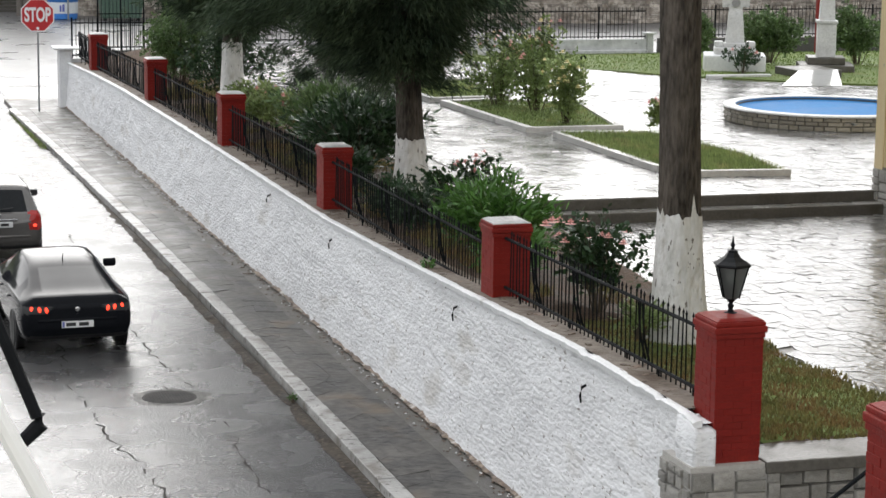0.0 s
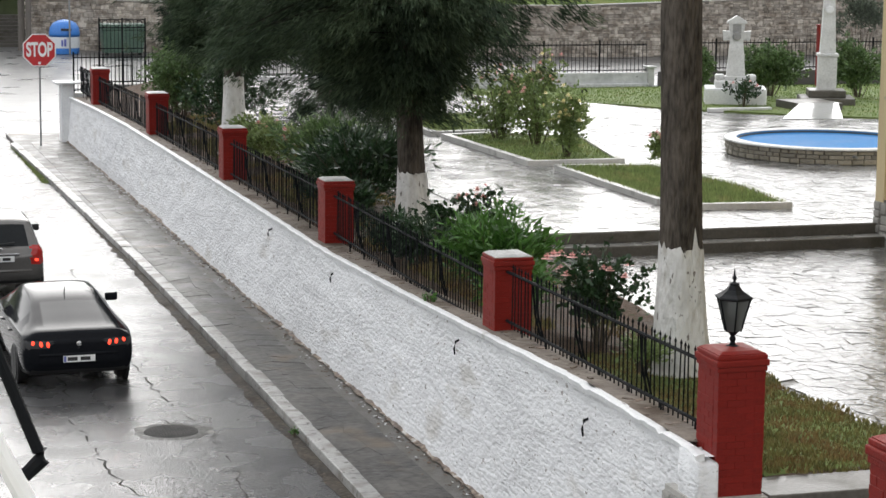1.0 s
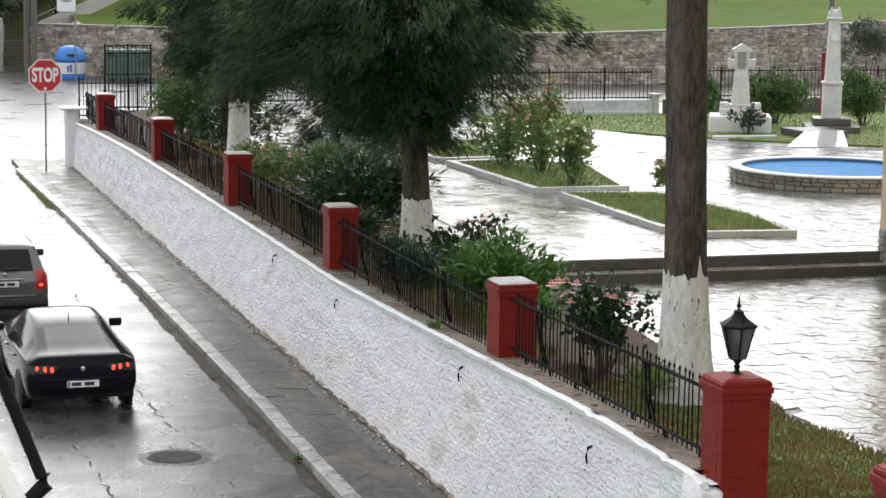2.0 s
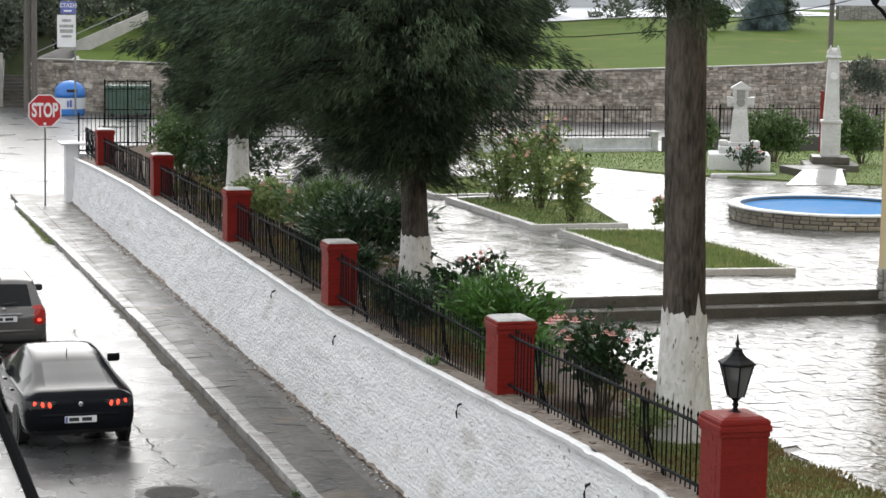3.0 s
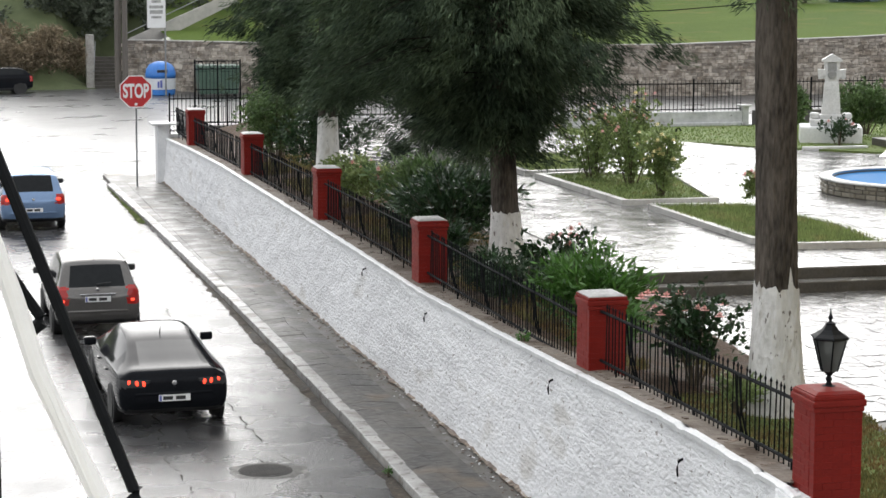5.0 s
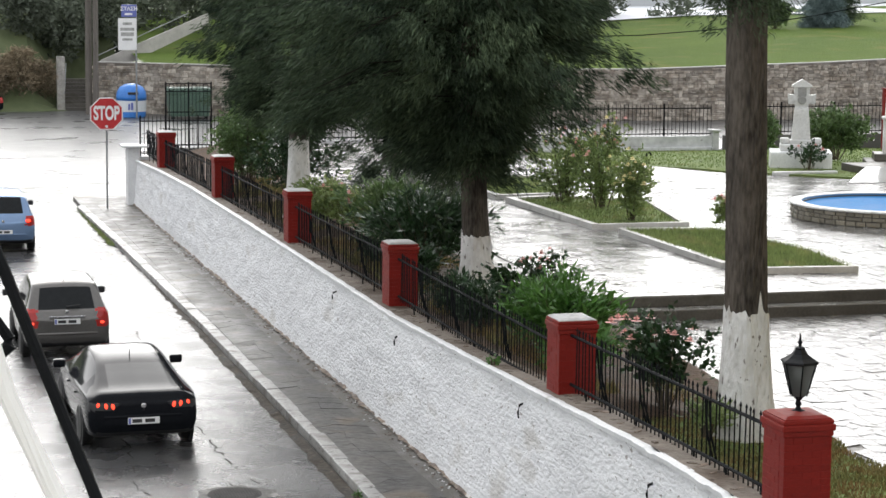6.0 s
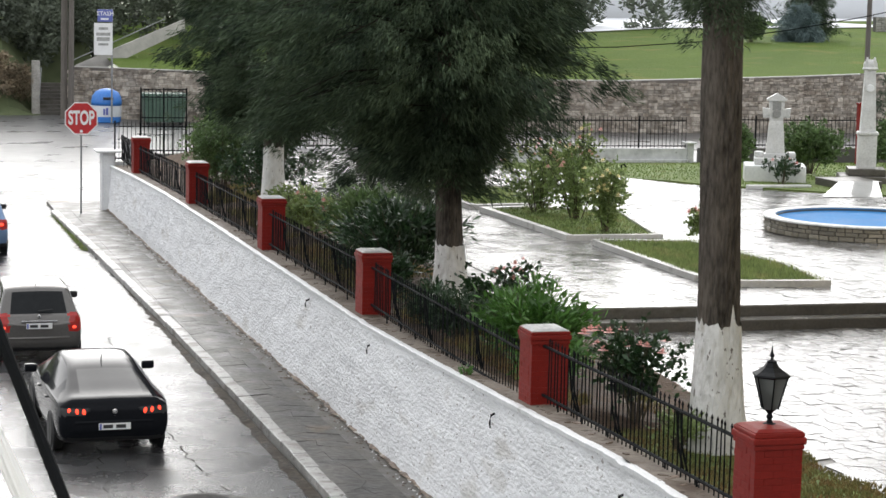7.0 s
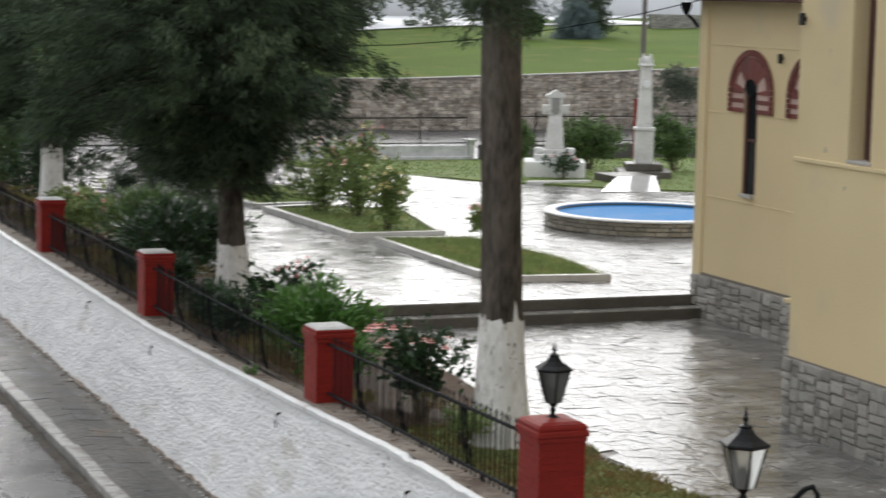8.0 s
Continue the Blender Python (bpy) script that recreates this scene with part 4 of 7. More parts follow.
def conifer(x, y, z, height, r0, crown_from, reach, seed, label, name="conifer_tree", branches=110, per=34, lime=(0.0, 1.35), mat=None, droop=0.55, size=1.0, taper=0.75, lean=(0, 0), squash=None, low=True, thin=0.5, ragged=0.45, profile=None, whorl=0.0, needle=1.0):
    """A dark drooping conifer with a limewashed foot."""
    g = random.Random(seed)
    root = thing(name, x, y, z, label, "tree", "conifers in the churchyard")
    part("trunk", trunk_profile(bmesh.new(), height * 0.9, r0, r0 * thin, seed, lean), BARK, root, smooth=True)
    if lime:
        bm = bmesh.new()
        sides, rings = 44, []
        hs = [lime[0] - 0.15, lime[0] + 0.2, lime[0] + 0.5, lime[1] * 0.75, lime[1]]
        for i, h in enumerate(hs):
            ring = []
            for j in range(sides):
                a = j * math.tau / sides
                hz = h + (ragged * g.choice([0.0, 0.05, 0.10, 0.03, -0.06, 0.0, 0.30, 0.06, -0.04, 0.02, 0.0, 0.08]) if i == len(hs) - 1 else 0)
                k = max(0.0, hz) / (height * 0.9)
                r = (r0 + (r0 * thin - r0) * k) * (1 + 0.55 * math.exp(-max(0, hz) / 0.55)) * 1.0
                rr = r * (1 + 0.06 * noise.noise(Vector((math.cos(a) * 2, math.sin(a) * 2, hz * 0.6 + seed))) + 0.03 * math.sin(5 * a + seed)) + 0.010
                ring.append(bm.verts.new((lean[0] * k + rr * math.cos(a), lean[1] * k + rr * math.sin(a), hz)))
            rings.append(ring)
        for a, b in zip(rings, rings[1:]):
            for j in range(sides):
                bm.faces.new((a[j], a[(j + 1) % sides], b[(j + 1) % sides], b[j]))
        part("limewash", bm, LIME, root, "worn white limewash", smooth=True)
    pts = []
    for i in range(branches):
        k = (i + g.random()) / branches
        h = crown_from + (height - crown_from) * k ** 1.15
        a = i * 2.39996 + g.uniform(-0.3, 0.3)
        if whorl:
            h = crown_from + whorl * round((h - crown_from) / whorl) + g.gauss(0, 0.05)
        rad = reach * (1 - taper * k) * g.uniform(0.6, 1.1) * (1.0 if not low else 0.26 + 0.74 * min(1.0, k / 0.26))
        if profile:
            rad = along(profile, h) * g.uniform(0.60, 1.10)
        if squash:
            rad *= squash(a)
        rise = g.uniform(-0.05, 0.22) * (1 if k > 0.1 else 0.4)
        kk = h / (height * 0.9)
        p0 = Vector((lean[0] * kk, lean[1] * kk, h))
        way = Vector((math.cos(a), math.sin(a), rise))
        tip = p0 + way * rad - Vector((0, 0, droop * rad * 0.22))
        mid = p0 + way * rad * 0.55
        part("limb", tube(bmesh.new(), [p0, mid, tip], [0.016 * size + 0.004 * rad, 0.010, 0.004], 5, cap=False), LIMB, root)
        for j in range(max(3, per // 8)):
            s = g.random() ** 0.55
            c = (p0.lerp(mid, s / 0.55) if s < 0.55 else mid.lerp(tip, (s - 0.55) / 0.45))
            wide = (0.24 if whorl else 0.34) * rad * (1.1 - 0.8 * s) * size
            c = c + Vector((g.gauss(0, wide * 0.65), g.gauss(0, wide * 0.65), g.gauss(0, 0.11 if whorl else 0.19) - abs(g.gauss(0, (0.30 if whorl else 0.26) * droop))))
            big = g.uniform(0.7, 1.35) * size
            out_ = Vector((c.x - p0.x, c.y - p0.y, 0))
            out_ = out_.normalized() if out_.length > 0.05 else way
            for q in range(13):
                u, v = g.gauss(0, 0.20 * big), g.gauss(0, 0.15 * big)
                t = c + out_ * u + Vector((-out_.y, out_.x, 0)) * v + Vector((0, 0, g.gauss(0, 0.07 * big) - 0.45 * max(0.0, u) - 0.9 * v * v))
                if math.hypot(t.x - p0.x, t.y - p0.y) > 0.28:
                    pts.append((t, out_ * 1.2 + Vector((0, 0, -0.45)), size * g.uniform(0.8, 1.2)))
    V, F = sprays(pts, seed, 12, 0.19 * needle, 0.0105 * needle, 0.30, 0.28, puff=0.06)
    leaf_mesh("crown", V, F, mat or NEEDLE, root)
    return root


conifer(10.67, 37.5, 2.12, 12.0, 0.255, 2.8, 4.0, 11, "broad dark conifer with drooping boughs and a limewashed trunk", branches=270, per=72, lime=(0.0, 1.0), lean=(-0.45, 0.0), profile=[(2.8, 0.7), (3.3, 1.4), (3.9, 2.45), (4.6, 2.9), (5.4, 3.0), (8.0, 2.5), (12.0, 0.6)], whorl=0.36, needle=0.9, droop=0.7, squash=lambda a: 1.0 + 0.32 * max(0.0, -math.cos(a)))
conifer(11.12, 26.0, 1.85, 13.0, 0.285, 5.95, 1.25, 12, "tall conifer with a thick furrowed trunk whitewashed at the foot", branches=110, per=66, lime=(0.0, 1.62), thin=0.85, ragged=1.0, needle=0.6, droop=0.7, lean=(-0.28, 0.0), squash=lambda a: 1.0 if math.cos(a) < -0.1 else 0.35)
conifer(9.9, 50.6, 2.1, 12.0, 0.25, 2.55, 3.6, 13, "dark conifer with a whitewashed trunk behind the fence", branches=130, per=56, lime=(0.0, 1.8))
conifer(14.1, 56.1, 2.12, 9.0, 0.2, 0.75, 1.7, 14, "conifer with low hanging boughs on the square", branches=90, per=44, lime=(0.0, 0.5), low=False, droop=1.2)
# Kept within the front tree's outline; added so the paving reflects a dark crown.
conifer(15.4, 64.0, 2.1, 13.0, 0.24, 1.9, 3.5, 15, "dense conifer hidden at the back of the square, added to darken reflections", branches=120, per=40, lime=None)
cyp = conifer(13.6, 78.6, 0.0, 13.0, 0.22, 1.3, 1.05, 16, "slim dark columnar cypress at the street corner", name="cypress_tree", branches=150, per=40, lime=None, low=False, mat=CYPRESS, droop=-0.8, size=0.85, taper=0.45)


def shrub(x, y, z, w, h, seed, mat, label, name="shrub", leaf=(0.12, 0.022), count=260, leaves=9, flowers=None, flower_n=0, upright=0.6, category="shrub", group="", stems=9, hollow=0.5):
    """A leafy shrub: stems, leaves in clumps, and flowers."""
    g = random.Random(seed)
    root = thing(name, x, y, z, label, category, group)
    tips = []
    for i in range(stems):
        a, r = g.uniform(0, math.tau), g.random() ** 0.5 * w / 2
        tip = Vector((r * math.cos(a), r * math.sin(a), h * g.uniform(0.72, 1.0) * (1 - 0.3 * (2 * r / w) ** 2)))
        part("stem", tube(bmesh.new(), [(tip.x * 0.15, tip.y * 0.15, -0.05), tip * 0.55 + Vector((0, 0, 0.05)), tip], [0.016, 0.011, 0.004], 5, cap=False), TWIG, root)
        tips.append(tip)
    pts = []
    for i in range(count):
        t = g.choice(tips)
        k = g.uniform(hollow * 0.5, 1.0) ** 0.8
        c = Vector((t.x * k ** 0.7, t.y * k ** 0.7, t.z * k)) + Vector((g.gauss(0, w * 0.09), g.gauss(0, w * 0.09), g.gauss(0, h * 0.05)))
        c.z = max(0.04, c.z)
        pts.append((c, Vector((c.x, c.y, upright * h * 0.6)), g.uniform(0.75, 1.25)))
    V, F = sprays(pts, seed, leaves, leaf[0], leaf[1], 0.6, 0.05)
    leaf_mesh("leaves", V, F, mat, root)
    if flowers:
        for i in range(flower_n):
            t = g.choice(tips)
            c = t * g.uniform(0.85, 1.08) + Vector((g.gauss(0, w * 0.12), g.gauss(0, w * 0.12), g.gauss(0, 0.05)))
            bm = bmesh.new()
            s = g.uniform(0.055, 0.10)
            for ring, (nn, rr, up) in enumerate(((6, 1.0, 0.1), (5, 0.65, 0.5), (3, 0.3, 0.8))):
                for q in range(nn):
                    a = q * math.tau / nn + ring * 0.5
                    u, v = Vector((math.cos(a), math.sin(a), 0)), Vector((-math.sin(a), math.cos(a), 0))
                    o = c + Vector((0, 0, 0.1 * s * ring))
                    bm.faces.new([bm.verts.new(o), bm.verts.new(o + (u * rr * 0.7 - v * 0.5 * rr + Vector((0, 0, up * 0.7))) * s), bm.verts.new(o + (u * rr + Vector((0, 0, up))) * s), bm.verts.new(o + (u * rr * 0.7 + v * 0.5 * rr + Vector((0, 0, up * 0.7))) * s)])
            part("flower", bm, flowers if not isinstance(flowers, tuple) else g.choice(flowers), root)
    return root


G1, G2, G3 = "shrubs behind the fence", "rose bushes in the beds", "clipped shrubs by the monuments"
shrub(10.3, 31.4, 2.0, 1.7, 1.3, 31, LEAF, "bright green oleander bush behind the fence", "oleander_bush", (0.19, 0.020), 420, 10, group=G1, stems=18)
shrub(10.0, 29.6, 2.0, 1.3, 0.75, 32, LEAF, "low leafy green shoots by the fence", "shrub", (0.14, 0.018), 150, 8, group=G1)
shrub(10.5, 27.4, 1.95, 1.5, 1.35, 33, DARKLEAF, "dark-leaved rose bush with faded pink blooms", "rose_bush", (0.085, 0.03), 300, 7, (PINK,), 13, group=G1, stems=12)
shrub(10.4, 25.6, 1.95, 0.7, 0.45, 34, MIDLEAF, "small weedy plant behind the fence", "weed", (0.10, 0.02), 70, 7, group=G1)
shrub(10.95, 35.0, 1.98, 1.5, 1.3, 35, DARKLEAF, "rose bush with pale pink blooms beside the tree", "rose_bush", (0.10, 0.03), 230, 7, (PINK,), 9, group=G1)
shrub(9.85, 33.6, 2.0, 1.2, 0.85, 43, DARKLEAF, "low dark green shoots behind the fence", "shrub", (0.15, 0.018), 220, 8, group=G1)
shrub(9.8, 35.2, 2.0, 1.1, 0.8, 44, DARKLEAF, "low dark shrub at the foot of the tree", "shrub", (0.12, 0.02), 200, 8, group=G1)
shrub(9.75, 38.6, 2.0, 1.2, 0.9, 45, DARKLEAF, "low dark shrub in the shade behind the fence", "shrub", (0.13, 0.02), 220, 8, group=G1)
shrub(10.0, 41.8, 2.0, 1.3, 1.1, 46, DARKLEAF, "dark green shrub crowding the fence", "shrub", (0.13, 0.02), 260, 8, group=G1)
shrub(8.66, 29.55, 2.17, 0.2, 0.14, 47, LEAF, "small green weed on the wall top", "weed", (0.07, 0.018), 12, 6, stems=4)
shrub(6.93, 30.8, 0.0, 0.13, 0.12, 48, LEAF, "small green weed in the gutter", "weed", (0.05, 0.013), 10, 6, stems=4)
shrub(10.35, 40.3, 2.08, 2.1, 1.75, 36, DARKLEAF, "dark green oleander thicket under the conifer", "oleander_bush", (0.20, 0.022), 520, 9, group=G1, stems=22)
shrub(10.6, 43.6, 2.08, 1.9, 1.6, 37, BOXLEAF, "green oleander bush behind the fence", "oleander_bush", (0.20, 0.022), 420, 9, group=G1, stems=20)
shrub(10.2, 46.8, 2.08, 1.6, 1.35, 38, MIDLEAF, "rose bush with small pink flowers", "rose_bush", (0.10, 0.03), 280, 8, (PINK,), 14, group=G1)
shrub(10.2, 48.9, 2.08, 1.3, 1.2, 39, MIDLEAF, "yellowing green shrub behind the fence", "shrub", (0.10, 0.03), 200, 8, group=G1)
shrub(10.5, 54.0, 2.05, 2.2, 2.5, 40, DARKLEAF, "tall leafy shrub against the fence", "shrub", (0.085, 0.026), 900, 9, group=G1, stems=20)
shrub(10.0, 58.5, 2.0, 2.0, 2.4, 41, BOXLEAF, "broad green shrub behind the corner fence", "shrub", (0.085, 0.026), 900, 9, group=G1, stems=18)
shrub(10.4, 62.5, 1.95, 2.0, 2.2, 42, BOXLEAF, "green bush by the corner fence", "shrub", (0.085, 0.026), 900, 9, group=G1, stems=18)
shrub(16.8, 51.2, UP + 0.06, 1.75, 2.0, 51, MIDLEAF, "leggy rose bush with yellow and pink blooms", "rose_bush", (0.085, 0.028), 560, 8, (YELLOW, PINK), 30, group=G2, stems=16, hollow=0.2)
shrub(17.3, 49.7, UP + 0.06, 1.6, 2.3, 52, MIDLEAF, "rose bush with pink blooms in a grassy bed", "rose_bush", (0.085, 0.028), 600, 8, (PINK, YELLOW), 26, group=G2, stems=16, hollow=0.2)
shrub(17.05, 46.9, UP + 0.06, 1.35, 1.65, 53, MIDLEAF, "rose bush with pale yellow blooms", "rose_bush", (0.085, 0.028), 480, 8, (YELLOW,), 30, group=G2, stems=14, hollow=0.2)
shrub(17.95, 42.9, UP + 0.06, 0.75, 1.3, 54, MIDLEAF, "thin rose bush with pink blooms in the bed", "rose_bush", (0.08, 0.028), 170, 7, (PINK,), 12, group=G2, stems=7, hollow=0.9)
shrub(16.3, 56.0, UP + 0.06, 1.1, 1.1, 55, MIDLEAF, "rose bush in the shaded bed", "rose_bush", (0.09, 0.028), 180, 7, (PINK,), 6, group=G2)
shrub(26.9, 62.9, UP + 0.05, 1.5, 1.7, 61, BOXLEAF, "rounded green shrub beside the stone cross", "shrub", (0.10, 0.035), 800, 9, group=G3, stems=16)
shrub(29.6, 62.6, UP + 0.05, 1.75, 1.75, 62, BOXLEAF, "rounded green shrub between the monuments", "shrub", (0.10, 0.035), 800, 9, group=G3, stems=16)
shrub(32.3, 61.8, UP + 0.05, 1.9, 1.8, 63, BOXLEAF, "green shrub beside the obelisk", "shrub", (0.10, 0.035), 800, 9, group=G3, stems=16)
shrub(26.85, 58.6, UP + 0.05, 1.2, 0.9, 64, DARKLEAF, "straggly rose bush before the stone cross", "rose_bush", (0.08, 0.03), 120, 7, (PINK,), 3, group=G3)


def grass(name, outline_test, x0, x1, y0, y1, z_at, n, height, seed, mat, label):
    """Grass blades scattered over a patch of lawn."""
    g = np.random.RandomState(seed)
    X, Y = g.uniform(x0, x1, n), g.uniform(y0, y1, n)
    keep = np.array([outline_test(x, y) for x, y in zip(X, Y)])
    X, Y = X[keep], Y[keep]
    m = len(X)
    Z = np.array([z_at(x, y) for x, y in zip(X, Y)])
    h = height * g.uniform(0.5, 1.3, m)
    a = g.uniform(0, math.tau, m)
    wd = 0.012 + 0.006 * g.rand(m)
    lx, ly = g.normal(0, 0.35, m) * h, g.normal(0, 0.35, m) * h
    V = np.stack([np.stack([X - wd * np.cos(a), Y - wd * np.sin(a), Z - 0.01], 1), np.stack([X + wd * np.cos(a), Y + wd * np.sin(a), Z - 0.01], 1), np.stack([X + lx, Y + ly, Z + h], 1)], 1).reshape(-1, 3)
    me = bpy.data.meshes.new(name)
    me.from_pydata(V.tolist(), [], np.arange(3 * m).reshape(-1, 3).tolist())
    me.materials.append(mat)
    return tagged(new(name, me), label, "grass", kind="stuff")


def inside(poly):
    def test(x, y):
        r = False
        for (x0, y0), (x1, y1) in zip(poly, poly[1:] + poly[:1]):
            if (y0 > y) != (y1 > y) and x < (x1 - x0) * (y - y0) / (y1 - y0) + x0:
                r = not r
        return r
    return test


grass("bed_grass", inside(BED_A), 16, 19, 38, 45.2, lambda x, y: UP + 0.07, 15000, 0.11, 71, GRASS, "lush green grass in the flower bed")
grass("bed_grass", inside(BED_B), 15.5, 19, 45.8, 52.4, lambda x, y: UP + 0.07, 6000, 0.07, 72, GRASS, "short grass between the roses")
grass("bed_grass", inside(BED_C), 15.2, 18.2, 52.6, 59.6, lambda x, y: UP + 0.07, 6000, 0.07, 73, GRASS, "short grass in the shaded bed")
grass("lawn_grass", inside(LAWN_EDGE), 19.5, 46, 51, 71.6, lawn_z, 40000, 0.05, 74, LAWNGRASS, "short rain-soaked lawn grass")
grass("gate_grass", lambda x, y: x < 12.15 + 0.1 * math.sin(y * 3), 9.3, 12.3, 20.0, 27.5, lambda x, y: LOW + 0.02 + 0.20 * max(0, min(1, (24 - y) / 3.5)) + 0.10 * max(0, (10.6 - x) / 1.6), 20000, 0.055, 75, DRYGRASS, "patchy yellowing grass beside the gate pillar")
grass("kerb_moss", lambda x, y: True, 6.55, 6.8, 62, 72, lambda x, y: 0.02, 1500, 0.05, 77, GRASS, "green moss and grass along the kerb end")
grass("bank_grass", lambda x, y: noise.noise(Vector((x * 0.8, y * 0.5, 2))) > -0.05, 9.35, 11.4, 20.3, 60, bank_z, 24000, 0.12, 76, DRYGRASS, "tufts of dry and green grass behind the fence")


# ---- stone pieces ----
def stone_mesh(mat):
    bm = bmesh.new()
    vs = [bm.verts.new(p) for p in ((0, 0, 0), (1, 0, 0), (1, 0, 1), (0, 0, 1), (0.05, -1, 0.07), (0.96, -1, 0.05), (0.94, -1, 0.93), (0.06, -1, 0.95), (0.5, -1.3, 0.5))]
    for q in ((0, 1, 5, 4), (1, 2, 6, 5), (2, 3, 7, 6), (3, 0, 4, 7), (4, 5, 8), (5, 6, 8), (6, 7, 8), (7, 4, 8)):
        bm.faces.new([vs[i] for i in q])
    me = bpy.data.meshes.new("stone")
    bm.to_mesh(me)
    bm.free()
    me.materials.append(mat)
    return me


STONE = stone_mesh(STONEPIECE)


def masonry(parent, origin, turn, length, heights, widths, depth=0.035, seed=1, mesh=None, gap=0.014):
    """Random rubble on a face: strips of uneven width, each stacked with stones of uneven height. Origin is its lower start, turn its heading in degrees."""
    g = random.Random(seed)
    total = sum(heights)
    base = pose(*origin, 0, 0, turn)

    def lay(s, z, w, h):
        ob = new("stone", mesh or STONE)
        ob.parent = parent
        ob.matrix_basis = base @ pose(s + gap / 2, 0, z + gap / 2, 0, g.gauss(0, 1.1), 0) @ Matrix.Diagonal((w - gap, depth * g.uniform(0.45, 1.35), h - gap, 1))

    s = 0.0
    while s < length - 0.02:
        w = min(g.uniform(widths[0], widths[1]) * 1.1, length - s)
        if length - s - w < widths[0] * 0.6:
            w = length - s
        z = 0.0
        while z < total - 0.01:
            h = min(g.uniform(0.08, 0.19), total - z)
            if total - z - h < 0.08:
                h = total - z
            if w > 0.36 and g.random() < 0.6:
                k = g.uniform(0.35, 0.65)
                lay(s, z, w * k, h)
                lay(s + w * k, z, w * (1 - k), h)
            else:
                lay(s, z, w, h)
            z += h
        s += w


# ---- the church ----
church = thing("church", 0, 0, 0, "ochre-rendered church with grey stone plinth and arched slit windows", "church")
AX, AY0, AY1, TOPZ = 19.3, 26.0, 36.0, 7.7
WY0, WY1, WZ0, WZ1 = 33.81, 34.29, 4.23, 6.22
bm = boxed(AX, AX + 0.5, AY0, WY0, LOW - 0.1, TOPZ)
box(bm, AX, AX + 0.5, WY1, AY1, LOW - 0.1, TOPZ)
box(bm, AX, AX + 0.5, WY0, WY1, LOW - 0.1, WZ0)
box(bm, AX, AX + 0.5, WY0, WY1, WZ1, TOPZ)
box(bm, AX + 0.5, 33, AY1 - 0.5, AY1, LOW - 0.1, TOPZ)
part("wall", bm, OCHRE, church)
# Raised to 14 m, above the view, to keep sky light off the yard.
bm = boxed(15.45, 15.95, 8.0, 24.08, LOW - 0.1, 14.0)
box(bm, 15.45, 15.95, 24.62, 25.95, LOW - 0.1, 14.0)
box(bm, 15.45, 15.95, 24.08, 24.62, LOW - 0.1, 5.64)
box(bm, 15.95, 33, 25.45, 25.95, LOW - 0.1, 14.0)
part("wall", bm, OCHRE, church)
part("corner_strip", boxed(AX - 0.035, AX + 0.1, AY1 - 0.30, AY1 + 0.02, 2.55, TOPZ, 0.008), OCHRE, church)
for y0, y1, z in ((26.1, 33.1, 5.66), (26.1, 35.7, 6.88)):
    part("moulding", boxed(AX - 0.012, AX + 0.02, y0, y1, z, z + 0.03, 0.006), OCHRE, church)
part("moulding", boxed(AX - 0.012, AX + 0.02, 35.05, 35.7, 5.63, 5.66, 0.006), OCHRE, church)
part("moulding", boxed(AX - 0.010, AX + 0.02, 26.1, 35.7, 4.05, 4.075, 0.006), OCHRE, church)
part("ledge", boxed(15.42, 15.47, 8.0, 25.97, 5.54, 5.60, 0.012), OCHRE, church)
# plinths of single stones on dark backing
part("plinth", boxed(AX - 0.03, AX + 0.02, 32.1, AY1 + 0.03, LOW - 0.1, 2.60), FARMORTAR, church)
masonry(church, (AX - 0.03, AY1 + 0.03, LOW - 0.02), -90, 3.9, (0.22, 0.19, 0.22, 0.20), (0.16, 0.45), 0.035, 3)
part("plinth", boxed(15.41, 15.47, 8.0, 25.98, LOW - 0.1, 2.80), FARMORTAR, church)
masonry(church, (15.41, 25.98, LOW - 0.02), -90, 7.5, (0.26, 0.21, 0.24, 0.16, 0.19), (0.16, 0.38), 0.035, 4)
part("plinth", boxed(15.47, 19.2, 25.9, 25.99, LOW - 0.1, 2.80), DARKMORTAR, church)
buttress = part("buttress", boxed(18.55, 19.3, 28.5, 31.25, LOW - 0.1, 2.68, 0.03), DARKMORTAR, church, "low stone buttress")
masonry(buttress, (18.55, 31.25, LOW - 0.02), -90, 2.7, (0.26, 0.22, 0.24, 0.22), (0.2, 0.4), 0.05, 5)
masonry(buttress, (19.3, 31.25, LOW - 0.02), 180, 0.75, (0.26, 0.22, 0.24, 0.22), (0.2, 0.4), 0.05, 6)
part("weathering", boxed(18.5, 19.3, 28.4, 31.3, 2.68, 2.76, 0.02), OCHRE, buttress)


